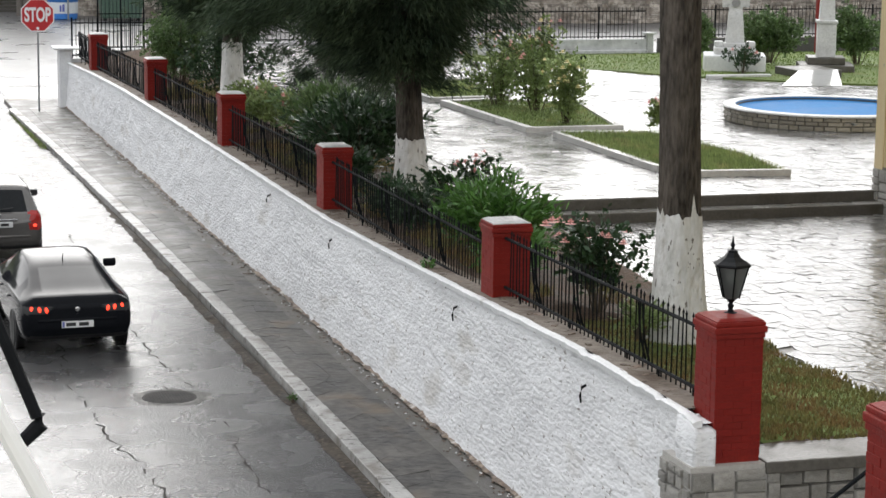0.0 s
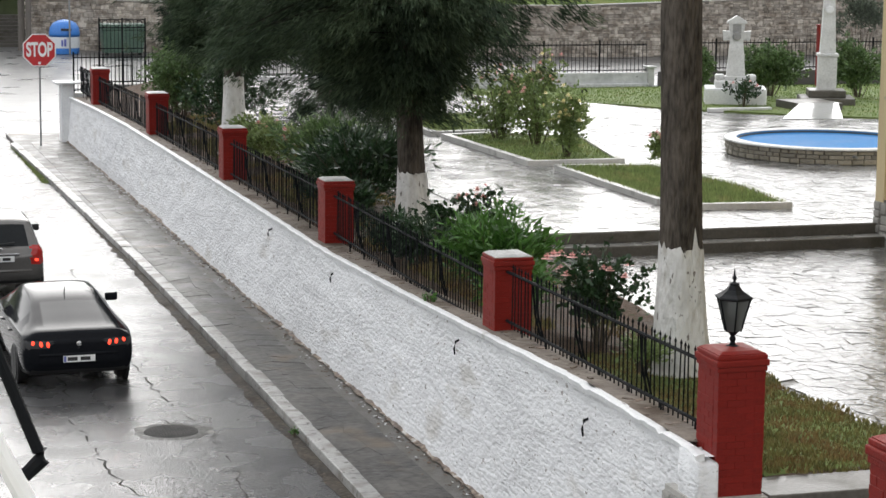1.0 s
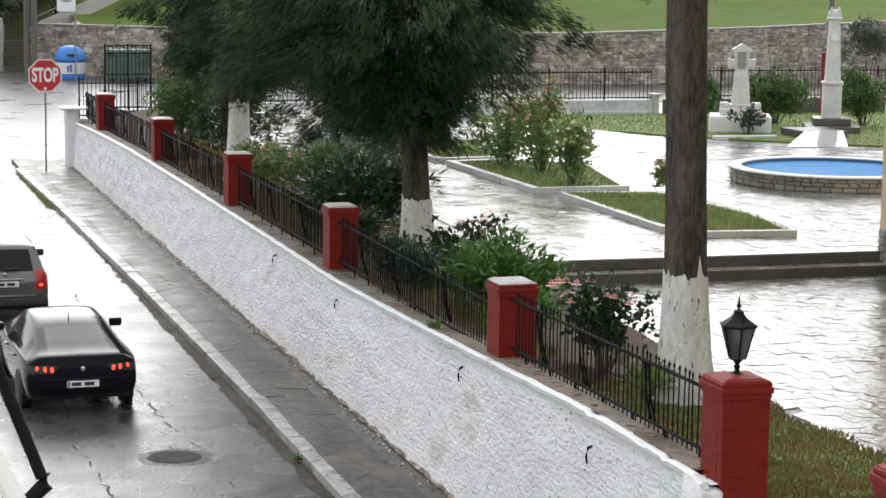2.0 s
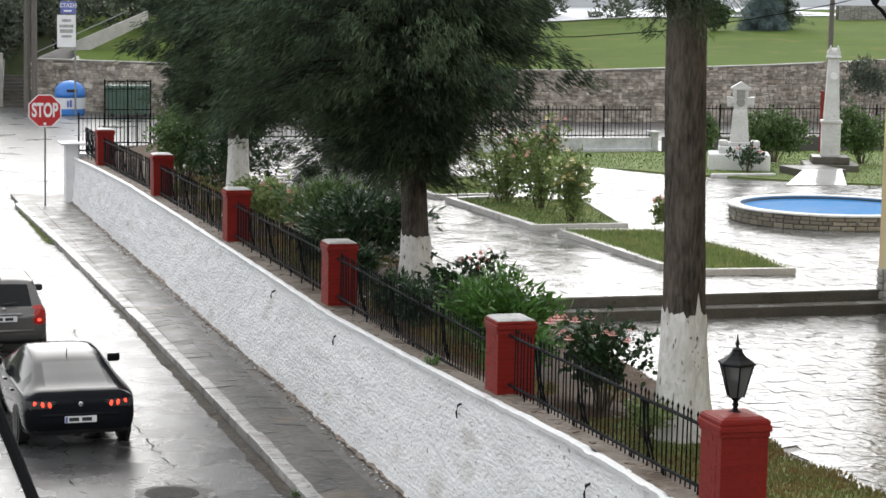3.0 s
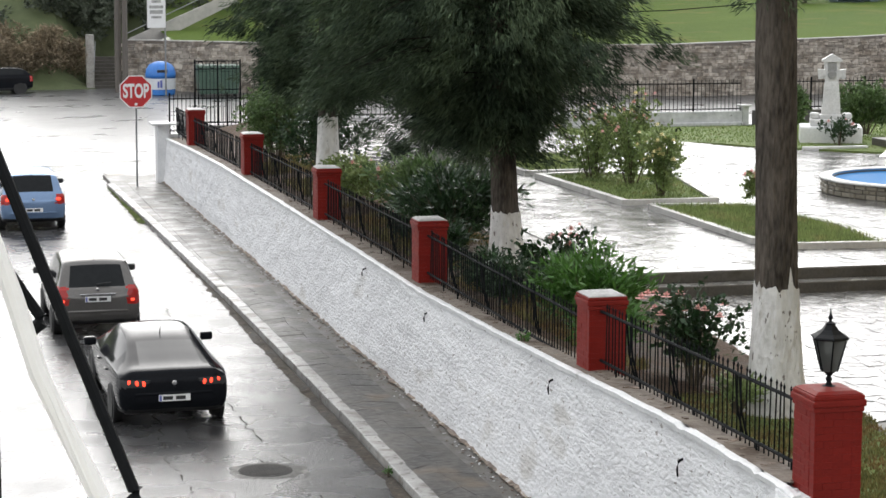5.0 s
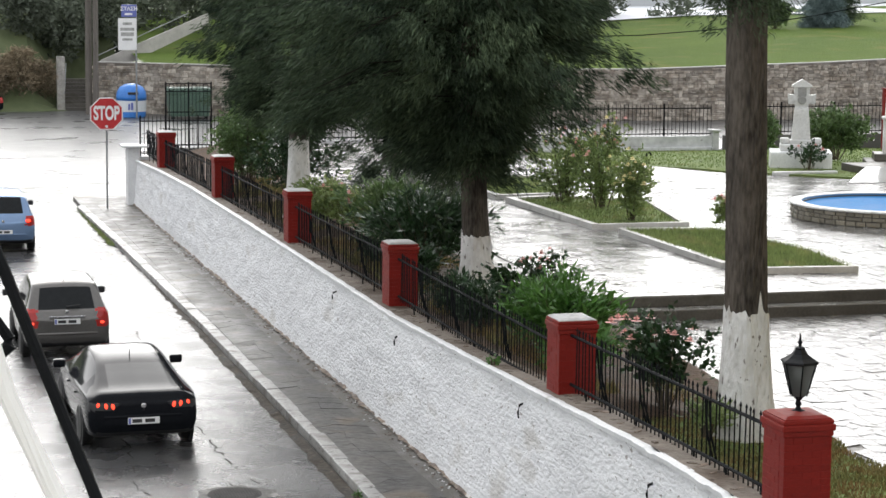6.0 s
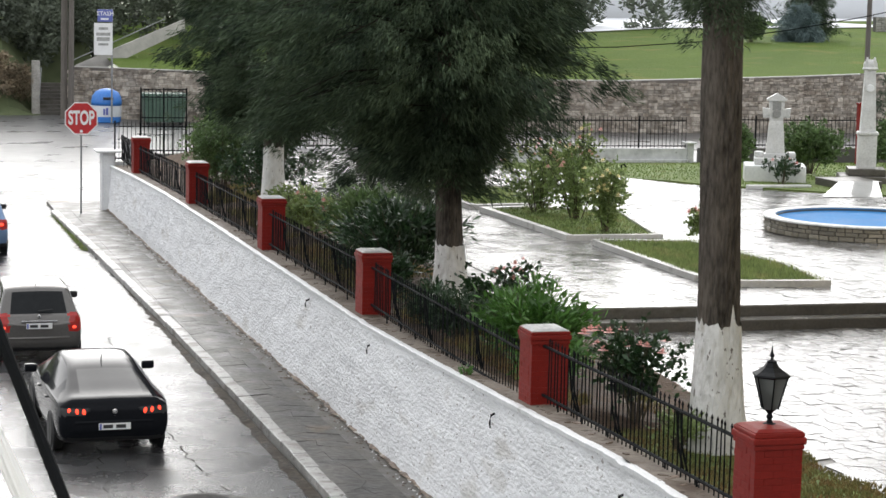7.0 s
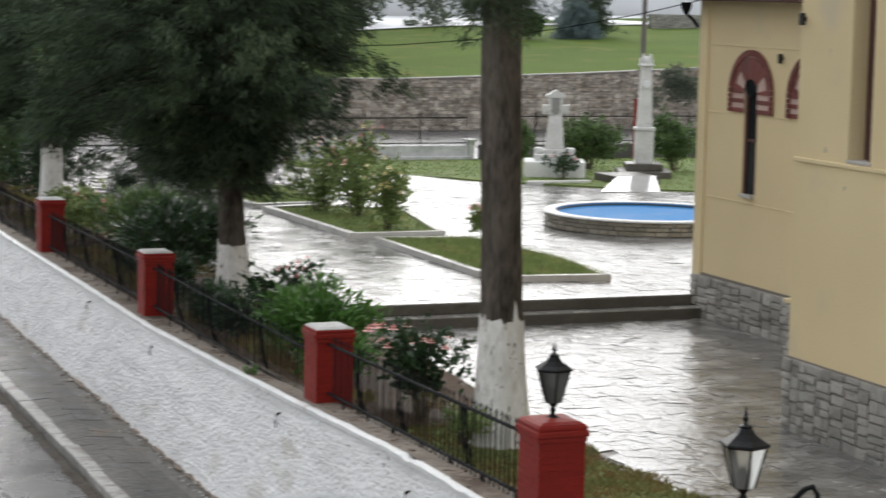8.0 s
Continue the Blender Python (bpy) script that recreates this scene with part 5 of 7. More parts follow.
def arched_window(cy, z0, z1, foot, top, half, seed):
    """A slit window under a tall arch of radial bricks."""
    g = random.Random(seed)
    win = part("window", boxed(AX + 0.05, AX + 0.09, cy - 0.24, cy + 0.24, z0, z1), GLASSDARK, church, "narrow dark slit window")
    for y in (cy - 0.20, cy + 0.20):
        part("frame", boxed(AX + 0.02, AX + 0.06, y - 0.04, y + 0.04, z0, z1, 0.005), MAROON, win)
    part("frame", boxed(AX + 0.02, AX + 0.058, cy - 0.14, cy + 0.14, z0 + 0.95, z0 + 1.0, 0.005), MAROON, win)
    part("sill", boxed(AX - 0.07, AX + 0.049, cy - 0.23, cy + 0.23, z0 - 0.06, z0, 0.012), PALEMORTAR, win)
    arch = part("arch", bmesh.new(), FANSTUCCO, church, "brick arch with radial voussoirs")
    rise = top - foot
    n = 24

    def rim(k, s):
        a = math.pi * k
        zc = foot + rise * 0.30
        if k < 0 or k > 1:
            return None
        return (cy + half * s * math.cos(a), zc + (rise * 0.70) * s * math.sin(a))

    out = [(cy + half * 0.93, foot)] + [rim(i / n, 0.93) for i in range(n + 1)] + [(cy - half * 0.93, foot)]
    slot = [(cy - 0.24, foot), (cy - 0.24, z1), (cy + 0.24, z1), (cy + 0.24, foot)]
    bm = bmesh.new()
    prism(bm, out + slot, 0.02, lambda u, v, w: Vector((AX + 0.003 - w, u, v)))
    bm.to_mesh(arch.data)
    bm.free()
    arch.data.materials.clear()
    arch.data.materials.append(FANSTUCCO)

    def piece(pts, depth, mat):
        bm = bmesh.new()
        prism(bm, pts, depth, lambda u, v, w: Vector((AX - 0.012 - w, u, v)))
        part("brick", bm, mat, arch)

    zc = foot + rise * 0.30
    for i in range(n):
        a0, a1 = (i + 0.06) / n, (i + 0.94) / n
        p0, p1, q1, q0 = rim(a0, 0.86), rim(a1, 0.86), rim(a1, 1.0), rim(a0, 1.0)
        piece([p0, p1, q1, q0], 0.035, ARCHBRICK)
    for side in (-1, 1):
        for j in range(4):
            z = foot + rise * 0.30 * j / 4
            h = rise * 0.30 / 4 - 0.008
            piece([(cy + side * half * 0.86, z), (cy + side * half, z), (cy + side * half, z + h), (cy + side * half * 0.86, z + h)], 0.035, ARCHBRICK)
            if j % 2 == 0:
                piece([(cy + side * 0.26, z), (cy + side * half * 0.84, z), (cy + side * half * 0.84, z + h), (cy + side * 0.26, z + h)], 0.022, ARCHBRICK)
    part("arch_head", lathe(bmesh.new(), [(0.24, 0.0), (0.24, 0.012), (0.2, 0.02)], 24), GLASSDARK, win, "dark rounded window head").matrix_basis = pose(AX + 0.0, cy, z1, 0, -90, 0)
    m = 19
    for i in range(m):
        k = (i + 0.5) / m
        p, q = rim(k - 0.024, 0.34), rim(k + 0.024, 0.34)
        r, s = rim(k + 0.026, 0.83), rim(k - 0.026, 0.83)
        if abs(p[0] - cy) > 0.26 or p[1] > z1 + 0.02:
            piece([p, q, r, s], 0.022, ARCHBRICK)
        else:
            t = 0.72
            p, q = rim(k - 0.024, t), rim(k + 0.024, t)
            piece([p, q, r, s], 0.022, ARCHBRICK)


arched_window(34.05, WZ0, WZ1, 5.70, 6.84, 0.80, 5)
arched_window(31.97, WZ0, WZ1, 5.70, 6.84, 0.80, 6)
slit = part("window", boxed(15.70, 15.74, 24.08, 24.62, 5.64, 14.0), MAROON, church, "tall dark slit window")
part("frame", boxed(15.56, 15.70, 24.15, 24.33, 5.66, 14.0, 0.01), MAROON, slit)
part("sill", boxed(15.43, 15.70, 24.06, 24.64, 5.612, 5.66, 0.01), PALEMORTAR, slit)
# This high overhang is out of view, added to shade the ground below.
part("eave", boxed(14.65, 33.5, 7.2, 26.7, 14.0, 14.2, 0.03), MAROON, church, "unseen overhanging eave added to shade the yard")
roof = part("roof", boxed(18.85, 33.5, 25.96, 36.35, TOPZ, TOPZ + 0.14, 0.02), MAROON, church, "clay-tiled roof edge")
for i in range(34):
    y = 36.3 - i * 0.30
    bm = tubed([(18.78, y, TOPZ + 0.16), (20.4, y, TOPZ + 0.62)], 0.085, 8)
    part("roof_tile", bm, ROOFTILE, roof)
for nm, pts in (("rain_hopper", [(19.27, 36.1, 7.20), (19.16, 36.12, 7.34), (19.04, 36.14, 7.44), (19.02, 36.14, 7.62)]),):
    wl_ = thing(nm, 0, 0, 0, "dark rain hopper and elbow under the church eave", "rain hopper")
    part("elbow", tubed(pts, 0.035, 8), IRON, wl_)
    part("funnel", lathe(bmesh.new(), [(0.04, 7.44), (0.10, 7.56), (0.11, 7.66)], 10, 19.02, 36.14), IRON, wl_)
for y, z in ((33.0, 6.72), (25.85, 7.5)):
    sp = thing("loudspeaker", AX if y > 30 else 15.45, y, z, "small dark wall-mounted loudspeaker", "loudspeaker")
    part("body", boxed(-0.09, -0.02, -0.035, 0.035, -0.085, 0.085, 0.015), BLACKTRIM, sp)
    part("bracket", boxed(-0.03, 0.0, -0.03, 0.03, -0.03, 0.03), IRON, sp)

# ---- fountain ----
FX, FY, FR = 23.75, 46.9, 2.45
fountain = thing("fountain", FX, FY, UP, "round stone-clad fountain basin painted blue inside", "fountain")
bm = bmesh.new()
n = 64
prof = [(FR - 0.03, -0.05), (FR - 0.03, 0.33), (FR - 0.30, 0.33), (FR - 0.30, 0.25)]
rings = [[bm.verts.new((r * math.cos(k * math.tau / n), r * math.sin(k * math.tau / n), z)) for k in range(n)] for r, z in prof]
for a, b in zip(rings, rings[1:]):
    for k in range(n):
        bm.faces.new((a[k], a[(k + 1) % n], b[(k + 1) % n], b[k]))
part("basin_wall", bm, DARKMORTAR, fountain)
FST = stone_mesh(FOUNTSTONE)
for row in range(3):
    k = 0.0
    h = (0.12, 0.10, 0.10)[row]
    z = (0.0, 0.12, 0.22)[row]
    while k < math.tau:
        w = rnd.uniform(0.16, 0.42)
        ob = new("stone", FST)
        ob.parent = fountain
        ob.matrix_basis = pose(0, 0, 0, 0, 0, math.degrees(k)) @ pose(0, -FR + 0.03, z + 0.006) @ Matrix.Diagonal((w - 0.015, 0.03, h - 0.012, 1))
        k += w / FR
bm = bmesh.new()
rings = [[bm.verts.new((r * math.cos(k * math.tau / n), r * math.sin(k * math.tau / n), z)) for k in range(n)] for r, z in ((FR + 0.05, 0.325), (FR + 0.06, 0.345), (FR + 0.04, 0.375), (FR - 0.24, 0.375), (FR - 0.25, 0.33))]
for a, b in zip(rings, rings[1:]):
    for k in range(n):
        bm.faces.new((a[k], a[(k + 1) % n], b[(k + 1) % n], b[k]))
part("rim", bm, MARBLE, fountain, "pale wet stone rim")
bm = bmesh.new()
rings = [[bm.verts.new((r * math.cos(k * math.tau / n), r * math.sin(k * math.tau / n), z)) for k in range(n)] for r, z in ((FR - 0.255, 0.355), (FR - 0.27, 0.30), (FR - 0.45, 0.27))]
for a, b in zip(rings, rings[1:]):
    for k in range(n):
        bm.faces.new((a[k], a[(k + 1) % n], b[(k + 1) % n], b[k]))
bm.faces.new(rings[-1])
part("lining", bm, BLUEPOOL, fountain, "bright blue painted basin lining")
part("spout", tubed([(-0.55, -FR - 0.10, 0.2), (-0.55, -FR + 0.05, 0.2)], 0.035, 8), GREYIRON, fountain)

# polished path between the fountain and the obelisk
PATHSTONE = surface("polished_wet_slab", (0.30, 0.30, 0.29), (0.42, 0.42, 0.41), (0.02, 0.06), 10, 0.6, 0.15)
bm = bmesh.new()
prism(bm, [(26.44, 55.05), (28.25, 54.9), (29.15, 57.0), (27.9, 57.0)], 0.30, lambda u, v, w: Vector((u, v, UP - 0.28 + w + 0.26 * max(0.0, (v - 54.9) / 2.1))))
tagged(part("monument_path", bm, PATHSTONE), "smooth wet marble ramp rising to the obelisk", "path", kind="structure")
tagged(part("monument_landing", boxed(27.9, 29.3, 57.0, 58.6, UP - 0.1, UP + 0.27, 0.02), STEP), "dark stone landing before the obelisk", "landing", kind="structure")
part_edge = tagged(part("lawn_kerb", boxed(25.3, 27.3, 57.55, 57.75, UP, UP + 0.12, 0.02), MARBLE), "short pale kerb before the stone cross", "kerb", kind="structure")

STEPGREY = surface("grimy_marble", (0.20, 0.20, 0.195), (0.36, 0.36, 0.35), (0.5, 0.7), 20, 3.0, 0.4)
# ---- stone cross ----
cross = thing("stone_cross", 27.2, 60.0, UP + 0.05, "weathered white marble cross memorial on a stepped base", "monument", rz=-22)
part("base", boxed(-0.92, 0.92, -0.75, 0.75, -0.1, 0.48, 0.05), PLAINWHITE, cross)
part("plinth", boxed(-0.62, 0.62, -0.5, 0.5, 0.48, 0.68, 0.04), MARBLE, cross)
for sx in (-1, 1):
    part("scroll", boxed(sx * 0.48 - 0.14, sx * 0.48 + 0.14, -0.2, 0.2, 0.68, 0.86, 0.06), MARBLE, cross)
bm = bmesh.new()
lathe(bm, [(0.47, 0.66), (0.47, 0.80), (0.40, 0.82), (0.30, 1.72), (0.28, 1.78)], 4, turn=math.pi / 4, squash=0.8)
part("shaft", bm, MARBLE, cross)
bm = bmesh.new()
prism(bm, [(-0.20, 1.74), (0.20, 1.74), (0.20, 1.90), (0.40, 1.88), (0.42, 2.18), (0.22, 2.16), (0.24, 2.42), (0, 2.56), (-0.24, 2.42), (-0.22, 2.16), (-0.42, 2.18), (-0.40, 1.88), (-0.20, 1.90)], 0.26, lambda u, v, w: Vector((u, w - 0.13, v)))
part("cross_head", bm, MARBLE, cross)
part("gable", prism(bmesh.new(), [(-0.30, 2.40), (0.30, 2.40), (0.30, 2.46), (0, 2.64), (-0.30, 2.46)], 0.34, lambda u, v, w: Vector((u, w - 0.17, v))), MARBLE, cross)
part("wreath", lathe(bmesh.new(), [(0.09, 0), (0.13, 0.02), (0.13, 0.05), (0.09, 0.06)], 16), STEPGREY, cross, "carved weathered wreath").matrix_basis = pose(0, -0.14, 2.02, 90, 0, 0)
part("panel", boxed(-0.13, 0.13, -0.15, -0.12, 2.12, 2.38, 0.01), STEPGREY, cross, "recessed carved panel")

# ---- obelisk ----
ob_ = thing("obelisk", 29.95, 59.4, UP + 0.05, "slender white marble obelisk on a dark stepped base", "monument", rz=-22)
part("step", boxed(-0.82, 0.82, -0.82, 0.82, -0.1, 0.20, 0.03), STEP, ob_, "dark stone step")
part("step", boxed(-0.56, 0.56, -0.56, 0.56, 0.20, 0.42, 0.03), STEP, ob_, "dark stone step")
part("pedestal", boxed(-0.28, 0.28, -0.28, 0.28, 0.36, 1.42, 0.02), MARBLE, ob_)
part("cornice", boxed(-0.32, 0.32, -0.32, 0.32, 1.42, 1.52, 0.03), MARBLE, ob_)
part("shaft", lathe(bmesh.new(), [(0.33, 1.52), (0.22, 3.42)], 4, turn=math.pi / 4), MARBLE, ob_)
part("capital", lathe(bmesh.new(), [(0.22, 3.38), (0.26, 3.42), (0.22, 3.48), (0.22, 3.58), (0.19, 3.64), (0.10, 3.70)], 8, turn=math.pi / 8), MARBLE, ob_)
for sx in (-0.11, 0.11):
    part("finial", lathe(bmesh.new(), [(0.04, 3.58), (0.055, 3.66), (0.02, 3.78)], 6, sx, -0.14), MARBLE, ob_)
part("wreath", lathe(bmesh.new(), [(0.08, 0), (0.12, 0.02), (0.12, 0.05), (0.08, 0.06)], 14), PLAINWHITE, ob_).matrix_basis = pose(0, -0.27, 2.85, 85, 0, 0)
rp = thing("red_post", 35.08, 70.2, 1.9, "narrow red-painted post by the rear fence", "post")
part("post", boxed(-0.10, 0.10, -0.10, 0.10, -0.1, 2.05, 0.02), REDPAINT, rp)
part("cap", boxed(-0.13, 0.13, -0.13, 0.13, 2.05, 2.11, 0.01), REDPAINT, rp)
tap = thing("garden_tap", 23.0, 62.0, UP + 0.05, "short dark garden tap on the lawn", "tap")
part("pipe", tubed([(0, 0, -0.05), (0, 0, 0.28), (0.1, 0, 0.30), (0.16, 0, 0.22)], 0.025, 6), IRON, tap)


# ---- writing ----
def words(text, size, mat, parent, m, name="letters"):
    cu = bpy.data.curves.new(name, "FONT")
    cu.body, cu.size, cu.align_x, cu.align_y, cu.extrude = text, size, "CENTER", "CENTER", 0.004
    cu.offset = 0.035 * size
    tmp = new(name, cu)
    bpy.context.view_layer.update()
    me = bpy.data.meshes.new_from_object(tmp.evaluated_get(bpy.context.evaluated_depsgraph_get()))
    bpy.data.objects.remove(tmp)
    me.materials.clear()
    me.materials.append(mat)
    o = new(name, me)
    o.parent = parent
    o.matrix_basis = m
    return o


# ---- stop sign ----
stop = thing("stop_sign", 7.47, 71.0, 0.1, "red octagonal stop sign on a thin grey post", "road sign", rz=-4)
part("post", tubed([(0, 0, -0.1), (0, 0, 3.6)], 0.032, 10), GREYIRON, stop)
plate = part("plate", prism(bmesh.new(), [(0.575 * math.cos(math.pi / 8 + k * math.pi / 4), 3.16 + 0.575 * math.sin(math.pi / 8 + k * math.pi / 4)) for k in range(8)], 0.015, lambda u, v, w: Vector((u, -0.04 - w, v))), SIGNWHITE, stop, "octagonal plate with a white border")
part("field", prism(bmesh.new(), [(0.535 * math.cos(math.pi / 8 + k * math.pi / 4), 3.16 + 0.535 * math.sin(math.pi / 8 + k * math.pi / 4)) for k in range(8)], 0.006, lambda u, v, w: Vector((u, -0.056 - w, v))), SIGNRED, plate, "red field")
words("STOP", 0.44, SIGNWHITE, plate, pose(0, -0.064, 3.16, 90, 0, 0) @ Matrix.Diagonal((0.80, 1.42, 1, 1)))
part("badge", lathe(bmesh.new(), [(0.05, 0), (0.05, 0.006)], 12), SIGNWHITE, plate).matrix_basis = pose(0, -0.062, 2.74, 90, 0, 0)
part("bracket", boxed(-0.25, 0.25, -0.04, 0.0, 3.3, 3.34), GREYIRON, stop)
part("bracket", boxed(-0.25, 0.25, -0.04, 0.0, 2.98, 3.02), GREYIRON, stop)

# ---- far street furniture ----
bin_ = thing("recycling_bin", 13.85, 118.6, 0.0, "blue dome-topped recycling bin with a white band", "recycling bin")
part("base", lathe(bmesh.new(), [(0.72, 0), (0.78, 0.05), (0.80, 0.30), (0.80, 0.34)], 24), BLUEPLASTIC, bin_)
part("band", lathe(bmesh.new(), [(0.81, 0.34), (0.82, 0.60), (0.82, 0.95)], 24), WHITEPLASTIC, bin_, "white poster band")
part("dome", lathe(bmesh.new(), [(0.83, 0.95), (0.84, 1.15), (0.78, 1.45), (0.62, 1.68), (0.36, 1.82), (0.10, 1.87)], 24), BLUEPLASTIC, bin_, smooth=True)
part("slot", boxed(-0.28, 0.28, -0.85, -0.72, 1.28, 1.42, 0.03), BLACKTRIM, bin_)
for x, w, h in ((-0.22, 0.10, 0.34), (-0.06, 0.12, 0.40)):
    part("print", boxed(x - w / 2, x + w / 2, -0.84, -0.79, 0.45, 0.45 + h, 0.01), SIGNBLUE, bin_, "plain blue printed shape")
dump = thing("waste_container", 16.8, 117.2, 0.0, "dark green sheet-metal waste container by the stone wall", "waste container")
part("body", lathe(bmesh.new(), [(1.45, 0.15), (1.65, 1.35)], 4, turn=math.pi / 4, squash=0.6), GREENMETAL, dump)
part("lid", boxed(-1.2, 1.2, -0.72, 0.72, 1.35, 1.72, 0.10), GREENMETAL, dump)
for sx in (-0.6, 0.0, 0.6):
    part("rib", boxed(sx - 0.05, sx + 0.05, -0.76, -0.68, 0.3, 1.4, 0.01), GREENMETAL, dump)
for sx in (-0.9, 0.9):
    part("caster", lathe(bmesh.new(), [(0.1, 0), (0.1, 0.16)], 10, sx, -0.4), TYRE, dump)
gate = thing("iron_gate", 9.72, 73.25, 1.9, "tall black iron gate of thin bars at the street corner", "gate")
for x in (0, 0.78, 1.56):
    part("post", boxed(x - 0.025, x + 0.025, -0.025, 0.025, 0, 2.28), IRON, gate)
for z in (0.12, 1.25, 1.95, 2.22):
    part("rail", boxed(0, 1.56, -0.015, 0.015, z - 0.018, z + 0.018), IRON, gate)
for i in range(1, 12):
    part("bar", tubed([(i * 0.13, 0, 0.1), (i * 0.13, 0, 2.22)], 0.010, 5), IRON, gate)
for x in (0.2, 0.6, 0.98, 1.36):
    part("ornament", tubed([(x + 0.11 * math.cos(k * math.tau / 12), 0, 2.085 + 0.11 * math.sin(k * math.tau / 12)) for k in range(13)], 0.010, 5), IRON, gate)
tagged(part("gate_footing", boxed(9.6, 11.5, 73.05, 73.45, 0.0, 1.92), DARKMORTAR), "dark concrete footing under the corner gate", "footing", kind="structure")
bus = thing("bus_stop_sign", 14.02, 117.6, 0.0, "bus stop sign with white timetable board on a post", "bus stop")
part("post", tubed([(0, 0, -0.05), (0, 0, 6.2)], 0.05, 8), GREYIRON, bus)
board = part("board", boxed(-0.98, 0.02, -0.10, -0.06, 3.72, 5.45, 0.03), SIGNWHITE, bus, "white board with faded print")
for z, w, h in ((5.15, 0.5, 0.14), (4.85, 0.75, 0.16), (4.58, 0.7, 0.2), (4.3, 0.55, 0.12)):
    part("print", boxed(-0.48 - w / 2, -0.48 + w / 2, -0.106, -0.10, z - h / 2, z + h / 2), SIGNGREY, board, "grey bar of faded print")
flag = part("flag", boxed(-0.80, 0.02, -0.10, -0.06, 5.52, 6.18, 0.02), SIGNBLUE, bus, "dark blue top panel")
words("ΣΤΑΣΗ", 0.27, SIGNWHITE, flag, pose(-0.39, -0.105, 5.95, 90, 0, 0))
part("print", boxed(-0.62, -0.2, -0.106, -0.10, 5.62, 5.72), SIGNWHITE, flag)
for x, y, r in ((12.15, 121.0, 0.17), (11.8, 121.4, 0.20), (52.2, 104.0, 0.15), (24.0, 92.2, 0.14), (58.0, 82.6, 0.14)):
    up = thing("utility_pole", x, y, 0.0, "weathered grey wooden utility pole", "utility pole", "utility poles")
    part("pole", tubed([(0, 0, -0.1), (0.03, 0, 6), (0.05, 0, 12)], [r, r * 0.9, r * 0.75], 10), WOODPOLE, up)
    part("step_iron", tubed([(0, -r, 4), (0, -r - 0.12, 4)], 0.015, 5), IRON, up)
cable = thing("overhead_cable", 0, 0, 0, "thin dark overhead cable sagging across the hill", "cable")
cpts = [(24.0, 92.2, 5.4), (29.0, 90.8, 5.2), (32.9, 89.7, 5.33), (36.5, 88.6, 5.66), (40.1, 87.6, 6.24), (43.5, 86.65, 6.94), (46.4, 85.9, 7.68), (52.0, 84.3, 9.4), (58.0, 82.6, 11.4)]
part("wire", tubed(cpts, 0.022, 5), IRON, cable)

# ramp wall and stair at the far corner
ramp = tagged(part("ramp_wall", prism(bmesh.new(), [(13.0, 2.3), (14.3, 2.3), (19.6, 4.85), (19.6, 5.55), (13.2, 2.75)], 0.4, lambda u, v, w: Vector((u, 128.2 + w, v))), PALEMORTAR), "sloping grey parapet of the hill stair", "wall", kind="structure")
part("handrail", tubed([(12.8, 128.0, 2.95), (18.4, 128.0, 5.55)], 0.035, 6), GREYIRON, ramp)
part("pillar", boxed(10.35, 10.8, 124.9, 125.4, 0, 3.1, 0.03), STONEPIECE, ramp)
stair = thing("hill_stair", 10.8, 124.6, 0.0, "stone steps climbing beside the far wall", "steps", kind="structure")
for i in range(9):
    part("step", boxed(0, 1.9, i * 0.34, 3.4, i * 0.19, (i + 1) * 0.19, 0.01), STEP, stair)
part("handrail", tubed([(-0.05, 0.1, 1.0), (0.3, 3.0, 2.6)], 0.03, 6), GREYIRON, stair)

# far bank, woods and buildings
bv = [(x, y, max(0.0, min(5.5, (y - 124.5 - min(5.0, 3 * max(0.0, x - 9.6))) * 0.75)) + 0.5 * noise.noise(Vector((x * 0.3, y * 0.3, 0))) * min(1, max(0, y - 124))) for y in span(124, 140, 1.0) for x in span(-40, 14.6, 1.4)]
w = len(span(-40, 14.6, 1.4))
tagged(mk("bank", bv, [(j * w + i, j * w + i + 1, (j + 1) * w + i + 1, (j + 1) * w + i) for j in range(16) for i in range(w - 1)], FIELD), "steep earth bank with dry brush", "bank", kind="structure")


def woods(name, spots, seed, mat, label, per=260, leaf=(0.5, 0.11)):
    """Far trees and brush that nobody could count: clumped leaves over rough crowns."""
    g = random.Random(seed)
    pts = []
    for x, y, z, r, h in spots:
        for i in range(per):
            a, b = g.uniform(0, math.tau), g.random()
            k = b ** 0.8
            rad = r * (0.55 + 0.45 * math.sin(math.pi * min(1, k * 0.85 + 0.15))) * g.uniform(0.5, 1.05)
            pts.append((Vector((x + rad * math.cos(a), y + rad * math.sin(a), z + h * k)), Vector((math.cos(a), math.sin(a), 0.3)), g.uniform(0.6, 1.4)))
    V, F = sprays(pts, seed, 6, leaf[0], leaf[1], 0.8, 0.1)
    me = bpy.data.meshes.new(name)
    me.from_pydata(V.tolist(), [], F.tolist())
    me.materials.append(mat)
    return tagged(new(name, me), label, "woods", kind="stuff")


